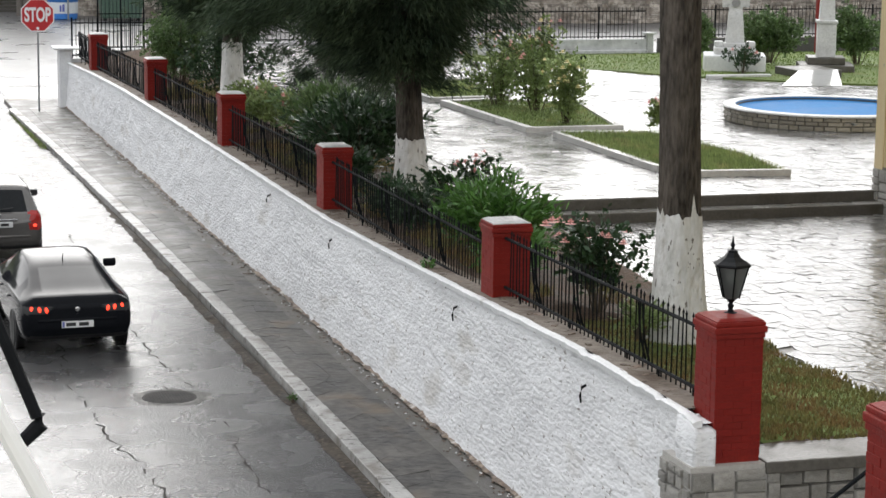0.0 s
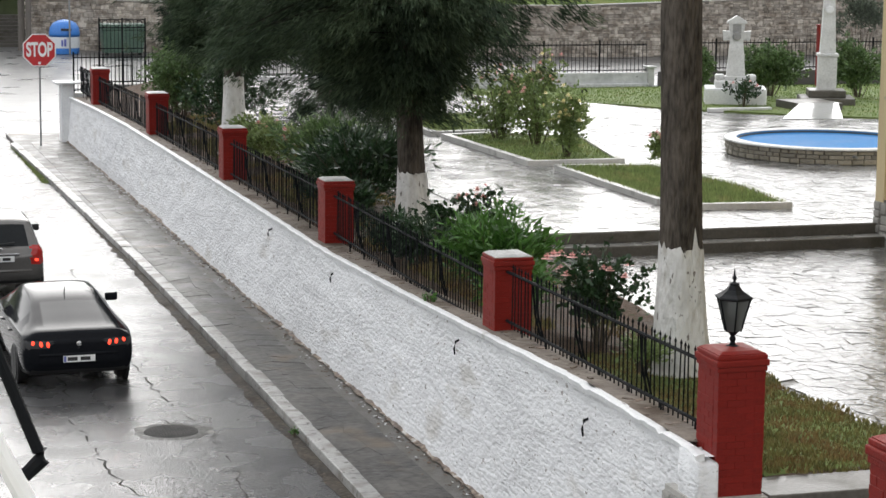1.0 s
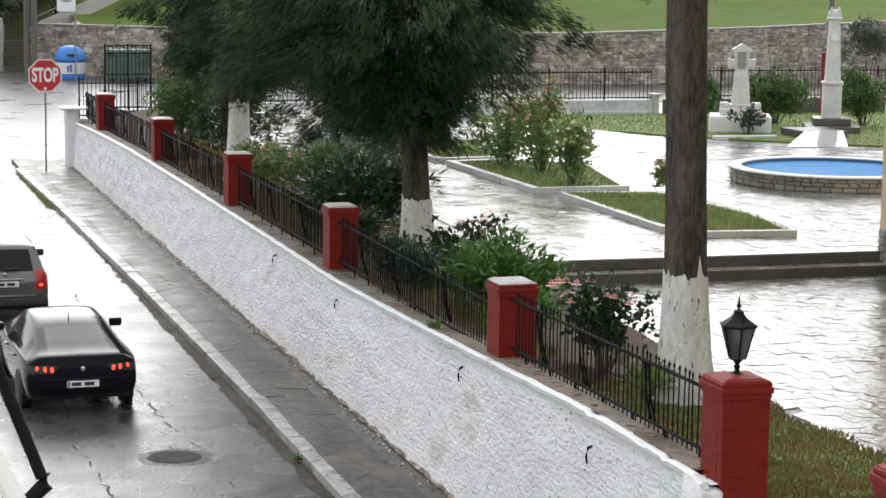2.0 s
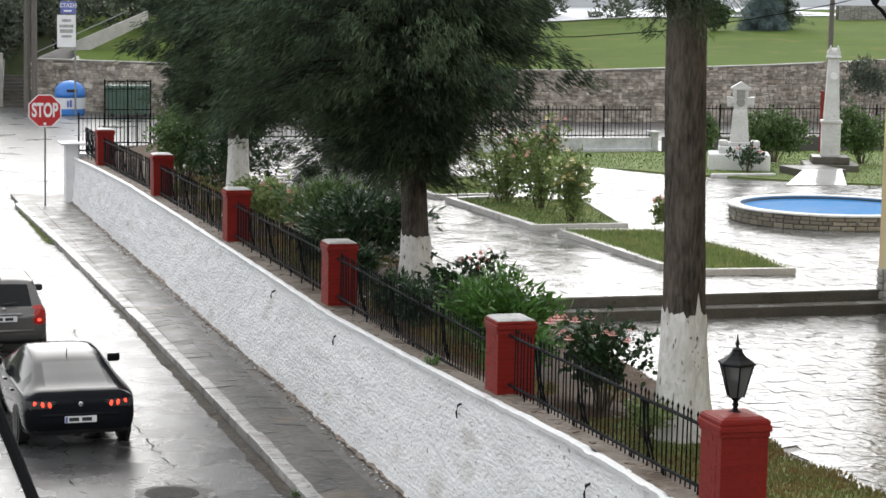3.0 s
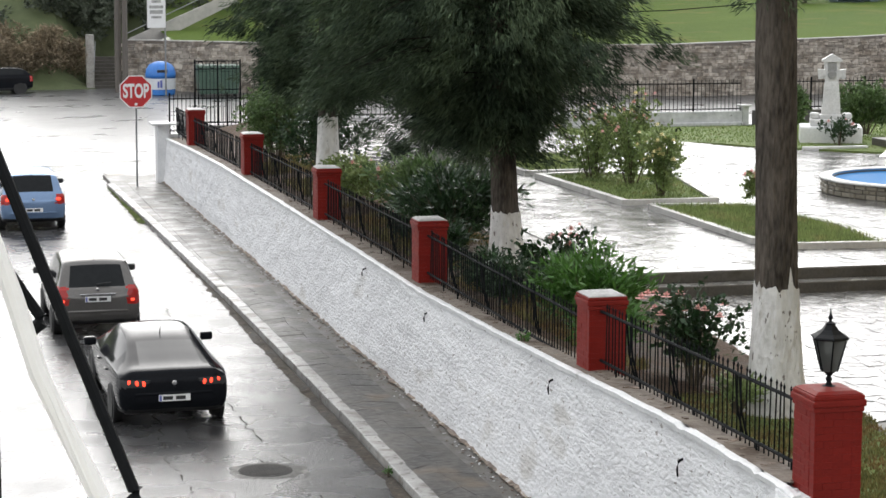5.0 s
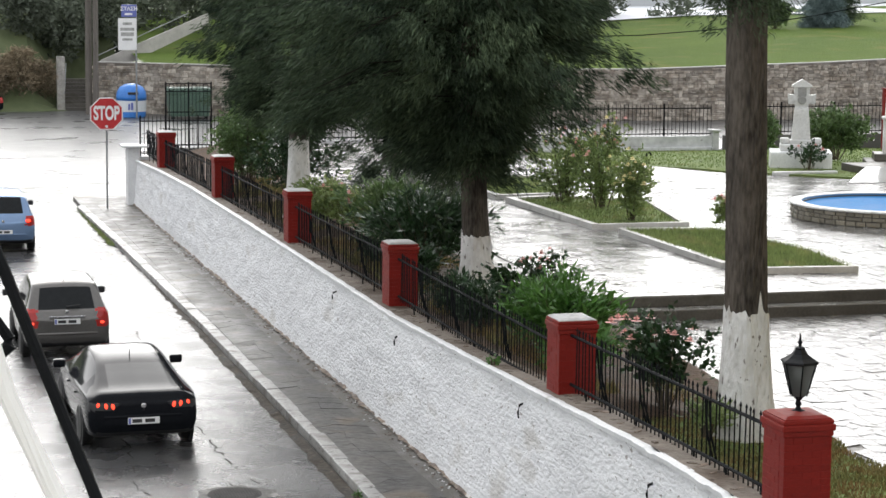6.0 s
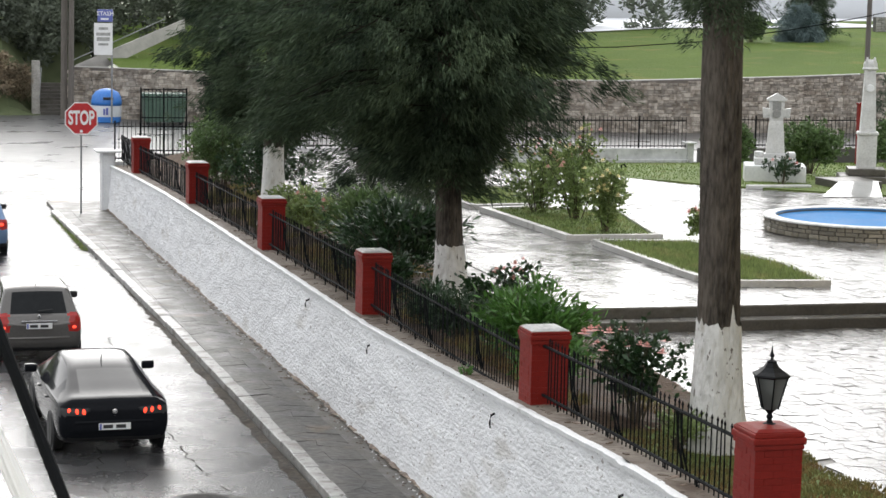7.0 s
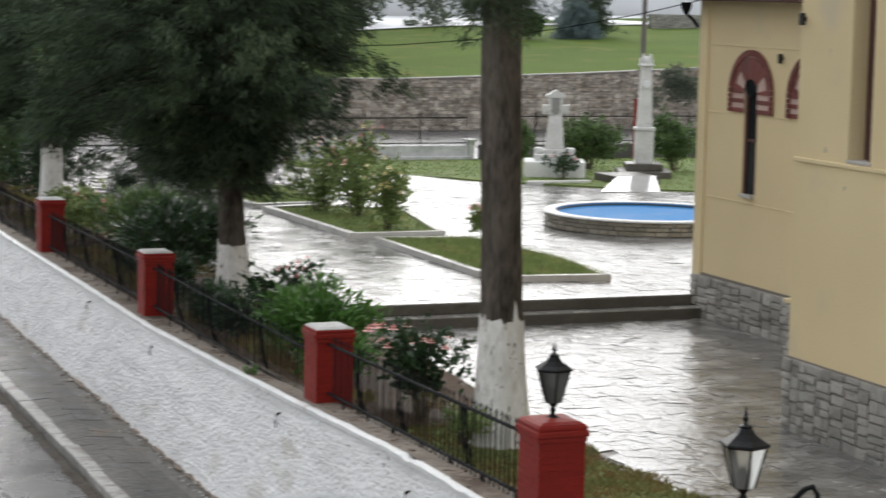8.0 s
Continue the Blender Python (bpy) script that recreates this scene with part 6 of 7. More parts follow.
g9 = random.Random(9)
woods("far_woods", [(g9.uniform(-35, 24), g9.uniform(134, 160), g9.uniform(2.5, 5.0), g9.uniform(1.8, 3.4), g9.uniform(5, 9)) for i in range(60)], 91, HAZYLEAF, "dark tangled woods on the hillside")
woods("hill_trees", [(g9.uniform(24, 60), g9.uniform(152, 172), 3.0, g9.uniform(1.6, 3.0), g9.uniform(4, 8)) for i in range(26)], 92, HAZYLEAF, "dark trees along the top of the hill lawn")
# Pines hidden behind the nearer crowns, added to darken what the wet square mirrors.
woods("hill_pines", [(g9.uniform(28, 49), g9.uniform(156, 172), 3.0, g9.uniform(2.8, 4.2), g9.uniform(19, 28)) for i in range(40)], 99, NEEDLE, "tall dark pines added unseen on the hilltop to darken the square's reflections", 280)
woods("bank_brush", [(g9.uniform(-12, 9.4), g9.uniform(125, 130), 0.2 + g9.random() * 2.2, g9.uniform(0.5, 1.2), g9.uniform(0.7, 1.9)) for i in range(80)] + [(g9.uniform(4, 10), g9.uniform(125, 128.5), g9.random() * 1.6, g9.uniform(0.5, 1.1), g9.uniform(0.8, 1.8)) for i in range(30)], 93, DRYBRUSH, "dry orange brush on the far bank", 120, (0.28, 0.034))
woods("bank_shrubs", [(g9.uniform(-12, 14.5), g9.uniform(129.5, 136), 1.8 + g9.random() * 3, g9.uniform(0.7, 1.5), g9.uniform(1.2, 2.8)) for i in range(90)], 94, HAZYLEAF, "dark shrubs on the far bank", 120, (0.32, 0.07))
sp1 = shrub(60.4, 138.0, hill_z(60.4, 138) - 0.05, 1.5, 2.1, 95, BOXLEAF, "rounded shrub on the hill lawn", "shrub", (0.3, 0.09), 420, 8)
conifer(64.2, 138.2, hill_z(64.2, 138.2) - 0.1, 2.6, 0.15, 0.2, 2.0, 96, "young bluish spruce on the hill lawn", "spruce_tree", 60, 26, None, BLUELEAF, 0.2, 1.5, 0.85)
conifer(65.6, 139.8, hill_z(65.6, 139.8) - 0.1, 5.6, 0.16, 0.2, 2.4, 97, "dark green spruce on the hill lawn", "spruce_tree", 70, 30, None, NEEDLE, 0.2, 1.6, 0.85)
shrub(51.2, 98.0, 0.0, 2.8, 4.2, 98, HAZYLEAF, "loose dark shrub before the far stone wall", "shrub", (0.16, 0.045), 420, 8, stems=12, hollow=1.45)
hw = thing("hill_wall", 76.8, 149.0, 4.8, "short field-stone wall on the hill", "wall")
part("core", boxed(-1.4, 4.4, 0, 0.5, -0.3, 1.45), DARKMORTAR, hw)
masonry(hw, (-1.4, 0, -0.2), 0, 5.8, (0.28, 0.25, 0.3, 0.26, 0.3, 0.24), (0.3, 0.8), 0.06, 8)
# Street and building are added in near-white to stand in for bright haze.
sheet("far_street", span(20, 150, 10), [153, 160, 175, 190], lambda x, y: hill_z(min(x, 140), 152.5) + 0.12, HAZEWHITE, "hilltop street with wet sheen and haze put into its pale colour", "road")
fb = thing("far_building", 95, 192, 3.0, "long white building added on the hilltop to stand in for haze", "building")
part("wall", boxed(-42, 42, 0, 12, -3.1, 9.0, 0.1), HAZEWHITE, fb)
part("roof", boxed(-42.5, 42.5, -0.5, 12.5, 9.0, 9.4, 0.1), PALEMORTAR, fb)
part("parapet", boxed(-42, 42, -12.2, -11.9, 0.6, 1.5, 0.05), SIGNGREY, fb, "low grey-blue parapet")
for i in range(12):
    wnd = part("window", boxed(-36 + i * 6, -34.6 + i * 6, -0.04, 0.05, 5.2, 7.0), GLASSDARK, fb)
    part("frame", boxed(-36.1 + i * 6, -34.5 + i * 6, -0.06, 0.0, 5.1, 5.2), SIGNWHITE, wnd)

# ---- manhole ----
mh = thing("manhole_cover", 5.19, 31.56, road_z(5.19, 31.56), "round cast-iron manhole cover in cracked asphalt", "manhole cover")
part("frame", lathe(bmesh.new(), [(0.41, -0.05), (0.41, 0.012), (0.37, 0.014), (0.36, -0.01)], 32), MANHOLE, mh)
PATCH = surface("rough_patch", (0.05, 0.049, 0.047), (0.17, 0.165, 0.155), (0.4, 0.8), 14, 3.0, 1.0, stain=(0.32, 0.31, 0.29), stain_scale=2.2, stain_from=0.56, bump_dist=0.03, spec=0.2)
bm = bmesh.new()
rings = [[bm.verts.new((r_ * math.cos(a_) * 1.05, r_ * math.sin(a_) * 0.95, z_)) for a_ in (q * math.tau / 40 for q in range(40)) for r_ in (r1 + (0.16 * noise.noise(Vector((math.cos(a_) * 2.2, math.sin(a_) * 2.2, 3.0))) if r1 > 0.45 else 0),)] for r1, z_ in ((0.40, 0.004), (0.52, 0.012), (0.62, -0.01))]
for a_, b_ in zip(rings, rings[1:]):
    for q in range(40):
        bm.faces.new((a_[q], b_[q], b_[(q + 1) % 40], a_[(q + 1) % 40]))
part("surround", bm, PATCH, mh, "broken mortar surround", smooth=True)
part("cover", lathe(bmesh.new(), [(0.365, -0.04), (0.365, 0.012), (0.34, 0.016)], 32), MANHOLE, mh)
for i in range(-7, 8):
    x = i * 0.045
    L = math.sqrt(max(0.0, 0.33 ** 2 - x * x))
    part("ridge", boxed(x - 0.010, x + 0.010, -L, L, 0.014, 0.026), MANHOLE, mh)


# ---- cars ----
def curve(ctrl, k, steps):
    """A smooth run of points through the control rows."""
    n = len(ctrl)
    out = []
    for i in range(n - 1):
        p0, p1, p2, p3 = ctrl[max(i - 1, 0)], ctrl[i], ctrl[i + 1], ctrl[min(i + 2, n - 1)]
        for j in range(steps):
            t = j / steps
            out.append(tuple(b + k * t * ((c_ - a_) + t * ((2 * a_ - 5 * b + 4 * c_ - d_) + t * (3 * (b - c_) + d_ - a_))) for a_, b, c_, d_ in zip(p0, p1, p2, p3)))
    out.append(tuple(ctrl[-1]))
    return out


def shell_half(zb, belt, zt, hw, wt):
    zm = zb + 0.5 * (belt - zb)
    return [(0.0, zb), (hw * 0.80, zb), (hw * 0.955, zb + 0.10), (hw, zm), (hw * 0.985, belt - 0.06), (hw * 0.945, belt), (hw * 0.945 + (wt - hw * 0.945) * 0.55, belt + (zt - belt) * 0.5), (wt, zt - 0.16 * (zt - belt)), (wt * 0.84, zt - 0.05 * (zt - belt)), (wt * 0.45, zt - 0.005), (0.0, zt)]


def split_shell(root, paint, stations, kinds, trim):
    """A smooth car shell, cut into body, panes, lamps and trim, each a mesh of its own."""
    rows = curve(stations, 0.5, 5)
    rings = []
    for y, zb, belt, zt, hw, wt in rows:
        half = curve(shell_half(zb, belt, max(zt, belt + 0.02), hw, wt), 0.5, 4)
        rings.append([(x, y, z) for x, z in half] + [(-x, y, z) for x, z in half[-2:0:-1]])

    def shrink(ring, k, dy):
        zc = sum(p[2] for p in ring) / len(ring)
        return [(x * k, y + dy, zc + (z - zc) * k) for x, y, z in ring]

    rings = [shrink(rings[0], k, dy) for k, dy in ((0.02, -0.035), (0.25, -0.035), (0.45, -0.034), (0.62, -0.032), (0.76, -0.028), (0.87, -0.02), (0.95, -0.009))] + rings
    rings += [shrink(rings[-1], k, dy) for k, dy in ((0.9, 0.03), (0.6, 0.06), (0.02, 0.07))]
    n = len(rings[0])
    groups = {}
    for i in range(len(rings) - 1):
        for j in range(n):
            q = (rings[i][j], rings[i][(j + 1) % n], rings[i + 1][(j + 1) % n], rings[i + 1][j])
            seg = min(j, n - 1 - j) / 4.0
            c = [sum(p[k] for p in q) / 4 for k in range(3)]
            key = kinds(c[0], c[1], c[2], seg)
            groups.setdefault(key, []).append(((i, j), (i, (j + 1) % n), (i + 1, (j + 1) % n), (i + 1, j)))
    made = {}
    for key, faces in groups.items():
        bm = bmesh.new()
        at = {}
        for f in faces:
            for k in f:
                if k not in at:
                    at[k] = bm.verts.new(rings[k[0]][k[1]])
            bm.faces.new([at[k] for k in f])
        name, mat, label = trim[key] if key in trim else ("body", paint, "")
        made[key] = part(name, bm, mat, root, label, smooth=True)
    return made


def wheel(car, x, y, r):
    sx = 1 if x > 0 else -1
    w = part("wheel", lathe(bmesh.new(), [(r * 0.62, -0.10), (r * 0.92, -0.105), (r, -0.07), (r, 0.07), (r * 0.92, 0.105), (r * 0.62, 0.10)], 28), TYRE, car)
    w.matrix_basis = pose(x, y, r, 0, 90, 0)
    part("rim", lathe(bmesh.new(), [(r * 0.60, -0.085), (r * 0.62, -0.05), (r * 0.62, 0.05), (r * 0.60, 0.085), (r * 0.2, 0.06), (r * 0.1, 0.08)], 20), RIM, w)


def car(name, x, y, rz, paint, label, W, stations, spans, lamps, plate_z, wheels, extras):
    root = thing(name, x, y, 0.0, label, "car", "cars queueing at the stop sign", rz=rz)
    rear, front, sides = spans
    sw, lo, hi = lamps

    def kinds(cx, cy, cz, seg):
        if seg > 8.0 and rear[0] < cy < rear[1]:
            return "rear"
        if seg > 8.0 and front[0] < cy < front[1]:
            return "front"
        for k, (a, b) in enumerate(sides):
            if 5.25 < seg < 7.0 and a < cy < b:
                return ("side", k, cx > 0)
        if abs(cx) > sw and lo < cz < hi and cy < extras.get("lamp_end", 0.2):
            return ("lamp", cx > 0)
        if cz < 0.36:
            return "sill"
        return "body"

    trim = {"rear": ("rear_window", GLASSDARK, "dark tinted glass"), "front": ("windscreen", GLASSDARK, "dark tinted glass"), "sill": ("valance", BLACKTRIM, "black plastic valance")}
    for k in range(len(sides)):
        for right in (True, False):
            trim[("side", k, right)] = ("side_window", GLASSDARK, "dark tinted glass")
    for right in (True, False):
        trim[("lamp", right)] = ("tail_lamp", extras.get("lens", LENSRED), "red tail lamp")
    made = split_shell(root, paint, stations, kinds, trim)
    y0 = stations[0][0] - 0.035
    for sx in (-1, 1):
        m = part("mirror", boxed(-0.11, 0.11, -0.05, 0.08, -0.065, 0.075, 0.04), extras.get("mirror", paint), root)
        m.location = (sx * (W + 0.10), extras["mirror_y"], extras["belt"] + 0.07)
        part("stalk", boxed(-0.10, 0.08, -0.02, 0.02, -0.07, -0.03), BLACKTRIM, m)
        lamp = made[("lamp", sx > 0)]
        for u, v, r1, r2, yy in extras["bulbs"]:
            b = part("bulb", lathe(bmesh.new(), [(1.0, -0.02), (1.0, 0.006), (0.7, 0.014), (0.02, 0.016)], 16), LIT, lamp, "lit brake lamp", smooth=True)
            b.matrix_basis = pose(sx * u, y0 + yy, v, 90, 0, 0) @ Matrix.Rotation(math.radians(extras.get("fan", 0) * sx), 4, "Z") @ Matrix.Diagonal((r1, r2, 1, 1))
        for hy in extras["handles"]:
            part("door_handle", boxed(sx * W - 0.03, sx * W + 0.02, hy - 0.09, hy + 0.09, extras["belt"] - 0.17, extras["belt"] - 0.135, 0.008), extras.get("handle", paint), root)
    pl = part("number_plate", boxed(-0.26, 0.26, y0 - 0.018, y0 + 0.03, plate_z - 0.056, plate_z + 0.056, 0.006), SIGNWHITE, root, "white number plate with plain bars")
    part("band", boxed(-0.252, -0.215, y0 - 0.022, y0 - 0.018, plate_z - 0.047, plate_z + 0.047), SIGNBLUE, pl)
    for bx in (-0.13, 0.08):
        part("print", boxed(bx - 0.06, bx + 0.10, y0 - 0.021, y0 - 0.018, plate_z - 0.03, plate_z + 0.03), BLACKTRIM, pl)
    bz = extras["bumper_z"]
    part("bumper", tubed([(-W * 0.97, 0.34, bz), (-W * 0.93, 0.10, bz), (-W * 0.66, y0 + 0.03, bz), (0, y0 + 0.012, bz), (W * 0.66, y0 + 0.03, bz), (W * 0.93, 0.10, bz), (W * 0.97, 0.34, bz)], 0.035, 8), extras.get("bumper", paint), root, smooth=True)
    part("emblem", lathe(bmesh.new(), [(0.042, 0), (0.042, 0.012), (0.02, 0.016)], 12), CHROME, root).matrix_basis = pose(0, y0 + extras.get("emblem_y", 0.0), extras["emblem_z"], 90, 0, 0)
    part("aerial", tubed([(0, extras["aerial_y"], extras["aerial_z"] - 0.02), (0, extras["aerial_y"] - 0.10, extras["aerial_z"] + 0.12)], [0.012, 0.004], 6), BLACKTRIM, root)
    if "wiper" in extras:
        wz, wy = extras["wiper"]
        part("wiper", tubed([(0, wy, wz), (0.28, wy - 0.01, wz + 0.03)], 0.012, 5), BLACKTRIM, root)
    if "chrome" in extras:
        part("trim_strip", boxed(-0.36, 0.36, y0 - 0.015, y0 + 0.02, extras["chrome"] - 0.018, extras["chrome"] + 0.018, 0.008), CHROME, root)
    for wy in wheels[:2]:
        for sx in (-1, 1):
            part("arch", lathe(bmesh.new(), [(wheels[2] + 0.06, -0.02), (wheels[2] + 0.06, 0.02), (0.02, 0.021)], 24), BLACKTRIM, root).matrix_basis = pose(sx * (W - 0.022), wy, wheels[2] + 0.01, 0, 90 * sx, 0)
            wheel(root, sx * (W - 0.085), wy, wheels[2])
    return root


car("people_carrier", 3.5, 61.0, 1.0, CARBLUE, "light blue people carrier with lit brake lamps on the wet street", 0.915,
    [(0.0, 0.44, 0.84, 0.88, 0.80, 0.74), (0.05, 0.34, 0.98, 1.02, 0.87, 0.76), (0.14, 0.28, 1.02, 1.14, 0.895, 0.75), (0.30, 0.24, 1.03, 1.42, 0.905, 0.71), (0.46, 0.22, 1.03, 1.57, 0.91, 0.69), (0.9, 0.2, 1.03, 1.62, 0.915, 0.685), (2.2, 0.2, 1.02, 1.63, 0.915, 0.69), (2.9, 0.2, 1.0, 1.52, 0.91, 0.69), (3.6, 0.2, 0.97, 1.06, 0.90, 0.74), (4.2, 0.24, 0.84, 0.90, 0.86, 0.62), (4.6, 0.38, 0.64, 0.68, 0.68, 0.5)],
    ((0.11, 0.40), (2.95, 3.6), ((0.5, 1.1), (1.2, 2.1), (2.2, 3.2))), (0.62, 0.76, 1.04), 0.60, (0.85, 3.62, 0.325),
    dict(belt=1.02, lamp_end=0.22, bulbs=[(0.70, 0.90, 0.07, 0.045, 0.03)], mirror_y=3.1, handles=(1.35, 2.35), emblem_z=0.90, aerial_y=0.55, aerial_z=1.60, handle=CHROME, mirror=BLACKTRIM, bumper_z=0.52))
car("compact_car", 3.75, 43.6, 1.0, CARGREY, "grey compact hatchback with lit tail lamps on the wet street", 0.88,
    [(0.0, 0.42, 0.84, 0.88, 0.78, 0.70), (0.05, 0.34, 0.95, 0.99, 0.84, 0.75), (0.13, 0.28, 0.98, 1.06, 0.86, 0.745), (0.30, 0.24, 0.99, 1.30, 0.87, 0.70), (0.46, 0.22, 0.99, 1.48, 0.88, 0.665), (0.7, 0.2, 0.99, 1.56, 0.88, 0.66), (1.2, 0.2, 0.98, 1.59, 0.88, 0.655), (1.9, 0.2, 0.97, 1.58, 0.88, 0.655), (2.4, 0.2, 0.95, 1.47, 0.875, 0.66), (3.0, 0.2, 0.92, 1.02, 0.87, 0.72), (3.5, 0.24, 0.80, 0.86, 0.82, 0.6), (3.85, 0.38, 0.62, 0.66, 0.66, 0.5)],
    ((0.10, 0.43), (2.45, 3.0), ((0.45, 0.95), (1.02, 1.75), (1.82, 2.6))), (0.60, 0.68, 1.06), 0.80, (0.72, 3.05, 0.315),
    dict(belt=0.98, lamp_end=0.26, bulbs=[(0.685, 0.765, 0.065, 0.035, 0.03)], mirror_y=2.65, handles=(1.2, 2.05), emblem_z=0.99, emblem_y=0.055, aerial_y=0.7, aerial_z=1.56, wiper=(1.09, 0.11), chrome=0.895, mirror=BLACKTRIM, bumper_z=0.55))
car("black_saloon", 4.2, 34.7, 1.5, CARBLACK, "glossy black fastback saloon with three-bar red tail lamps", 0.93,
    [(0.0, 0.44, 0.80, 0.88, 0.80, 0.66), (0.05, 0.34, 0.86, 0.97, 0.87, 0.70), (0.14, 0.28, 0.90, 1.01, 0.90, 0.70), (0.40, 0.24, 0.93, 1.06, 0.92, 0.68), (0.9, 0.2, 0.94, 1.20, 0.93, 0.64), (1.45, 0.18, 0.94, 1.345, 0.93, 0.60), (2.0, 0.18, 0.94, 1.41, 0.93, 0.595), (2.6, 0.18, 0.93, 1.40, 0.93, 0.60), (3.0, 0.18, 0.92, 1.30, 0.925, 0.62), (3.75, 0.18, 0.90, 0.97, 0.92, 0.72), (4.35, 0.22, 0.78, 0.84, 0.86, 0.6), (4.8, 0.36, 0.60, 0.64, 0.66, 0.5)],
    ((0.36, 1.25), (2.95, 3.7), ((1.05, 1.95), (2.05, 3.2))), (0.42, 0.73, 0.86), 0.55, (0.95, 3.72, 0.335),
    dict(belt=0.94, lamp_end=0.16, lens=BLACKTRIM, bulbs=[(0.50, 0.795, 0.030, 0.05, 0.012), (0.61, 0.80, 0.032, 0.052, 0.022), (0.73, 0.805, 0.034, 0.055, 0.045)], fan=-12, mirror_y=3.0, handles=(1.55, 2.6), emblem_z=0.80, aerial_y=1.6, aerial_z=1.37, bumper_z=0.62))
car("parked_car", 7.0, 121.8, 96.0, CARBLACK, "dark car parked on the far side of the junction", 0.88,
    [(0.0, 0.42, 0.84, 0.88, 0.78, 0.70), (0.05, 0.34, 0.95, 0.99, 0.84, 0.75), (0.30, 0.24, 0.97, 1.24, 0.87, 0.70), (0.6, 0.22, 0.97, 1.42, 0.88, 0.665), (1.2, 0.2, 0.96, 1.47, 0.88, 0.655), (1.9, 0.2, 0.95, 1.46, 0.88, 0.655), (2.4, 0.2, 0.93, 1.38, 0.875, 0.66), (3.1, 0.2, 0.90, 0.98, 0.87, 0.72), (3.7, 0.24, 0.78, 0.84, 0.82, 0.6), (4.1, 0.38, 0.62, 0.66, 0.66, 0.5)],
    ((0.12, 0.5), (2.45, 3.05), ((0.5, 1.3), (1.4, 2.6))), (0.60, 0.72, 1.0), 0.6, (0.72, 3.2, 0.315),
    dict(belt=0.95, bulbs=[], mirror_y=2.65, handles=(1.2, 2.05), emblem_z=0.85, aerial_y=0.7, aerial_z=1.46, bumper_z=0.5))

# ---- gate side: stone base, low wall and stair rail ----
gw = tagged(part("gate_wall", boxed(8.46, 9.45, 19.36, 20.1, -0.05, 1.97), PALEMORTAR), "rough stone base under the gate pillar", "wall", kind="structure")
masonry(gw, (8.46, 20.1, -0.02), -90, 0.75, (0.30, 0.22, 0.27, 0.2, 0.26, 0.22, 0.25, 0.22), (0.16, 0.4), 0.04, 21)
masonry(gw, (8.46, 19.36, -0.02), 0, 0.99, (0.30, 0.22, 0.27, 0.2, 0.26, 0.22, 0.25, 0.22), (0.2, 0.45), 0.04, 22)
gw2 = tagged(part("gate_wall_low", boxed(9.45, 15.4, 19.45, 19.95, -0.05, 1.86), DARKMORTAR), "low grey stone wall beside the gate", "wall", kind="structure")
masonry(gw2, (9.45, 19.45, -0.02), 0, 5.0, (0.24, 0.26, 0.22, 0.25, 0.23, 0.22, 0.24, 0.22), (0.25, 0.55), 0.05, 23)
part("coping", boxed(9.28, 15.4, 19.32, 20.02, 1.86, 1.99, 0.02), STEP, gw2, "smooth concrete coping")
rail = thing("handrail", 0, 0, 0, "black iron stair handrail at the gate", "handrail")
part("rail", tubed([(7.35, 12.9, 3.95), (7.69, 12.62, 4.42), (7.74, 12.6, 4.44), (7.78, 12.6, 4.38), (7.78, 12.6, 3.4)], 0.02, 8), IRON, rail)
part("rail", tubed([(8.2, 16.0, 2.55), (8.75, 16.0, 2.93)], 0.02, 8), IRON, rail)
part("post", tubed([(8.2, 16.0, 2.55), (8.2, 16.0, 1.3)], 0.018, 8), IRON, rail)
gs = thing("gate_stair", 7.4, 11.0, 0.0, "stone steps rising from the street to the gate", "steps", kind="structure")
for i in range(7):
    part("step", boxed(0.0 + i * 0.32, 8.0, 0.4, 8.3, i * 0.18, (i + 1) * 0.18, 0.01), KERB, gs)
part("pier", boxed(-0.75, 0.1, 0.9, 1.7, 0.0, 3.06, 0.03), PALEMORTAR, gs)

# ---- at the eye: house front behind, window stays and a white sash bar ----
house = tagged(part("house_wall", boxed(-14, 7, -1.2, -0.8, -0.1, 12), HOUSE), "plain rendered house front behind the viewpoint", "wall", kind="structure")
BANDPTS = [(-0.45, -0.82, 8.5), (-0.25, 1.2, 8.1), (0.03, 2.05, 7.66), (0.09, 2.02, 7.48), (0.11, 2.0, 7.41), (0.16, 1.97, 7.30), (0.21, 1.94, 7.20), (0.31, 1.88, 7.0)]
post_ = thing("awning_post", 0.105, 3.05, 0.02, "thin dark iron post standing on the street below", "post")
part("shaft", tubed([(0, 0, -0.06), (0, 0, 8.6)], 0.016, 8), IRON, post_)
part("foot", lathe(bmesh.new(), [(0.09, -0.04), (0.09, 0.02), (0.03, 0.05)], 12), IRON, post_)
stay = thing("window_stay", 0, 0, 0, "dark iron window stay with a bent end", "window stay", "iron window stays")
part("arm", tubed([(0.105, 3.06, 7.575), (0.17, 3.02, 7.40), (0.298, 2.94, 7.055)], 0.0085, 8), IRON, stay)
part("hook", tubed([(0.300, 2.94, 7.058), (0.303, 2.94, 7.045), (0.278, 2.94, 7.022)], [0.011, 0.012, 0.010], 8), IRON, stay)
stay2 = thing("window_stay", 0, 0, 0, "dark iron window stay with a bent end", "window stay", "iron window stays")
part("arm", tubed([(0.105, 3.07, 7.40), (0.14, 3.20, 7.34), (0.19, 3.21, 7.262)], 0.0085, 8), IRON, stay2)
part("hook", tubed([(0.19, 3.21, 7.264), (0.192, 3.21, 7.252), (0.172, 3.21, 7.235)], [0.010, 0.011, 0.009], 8), IRON, stay2)
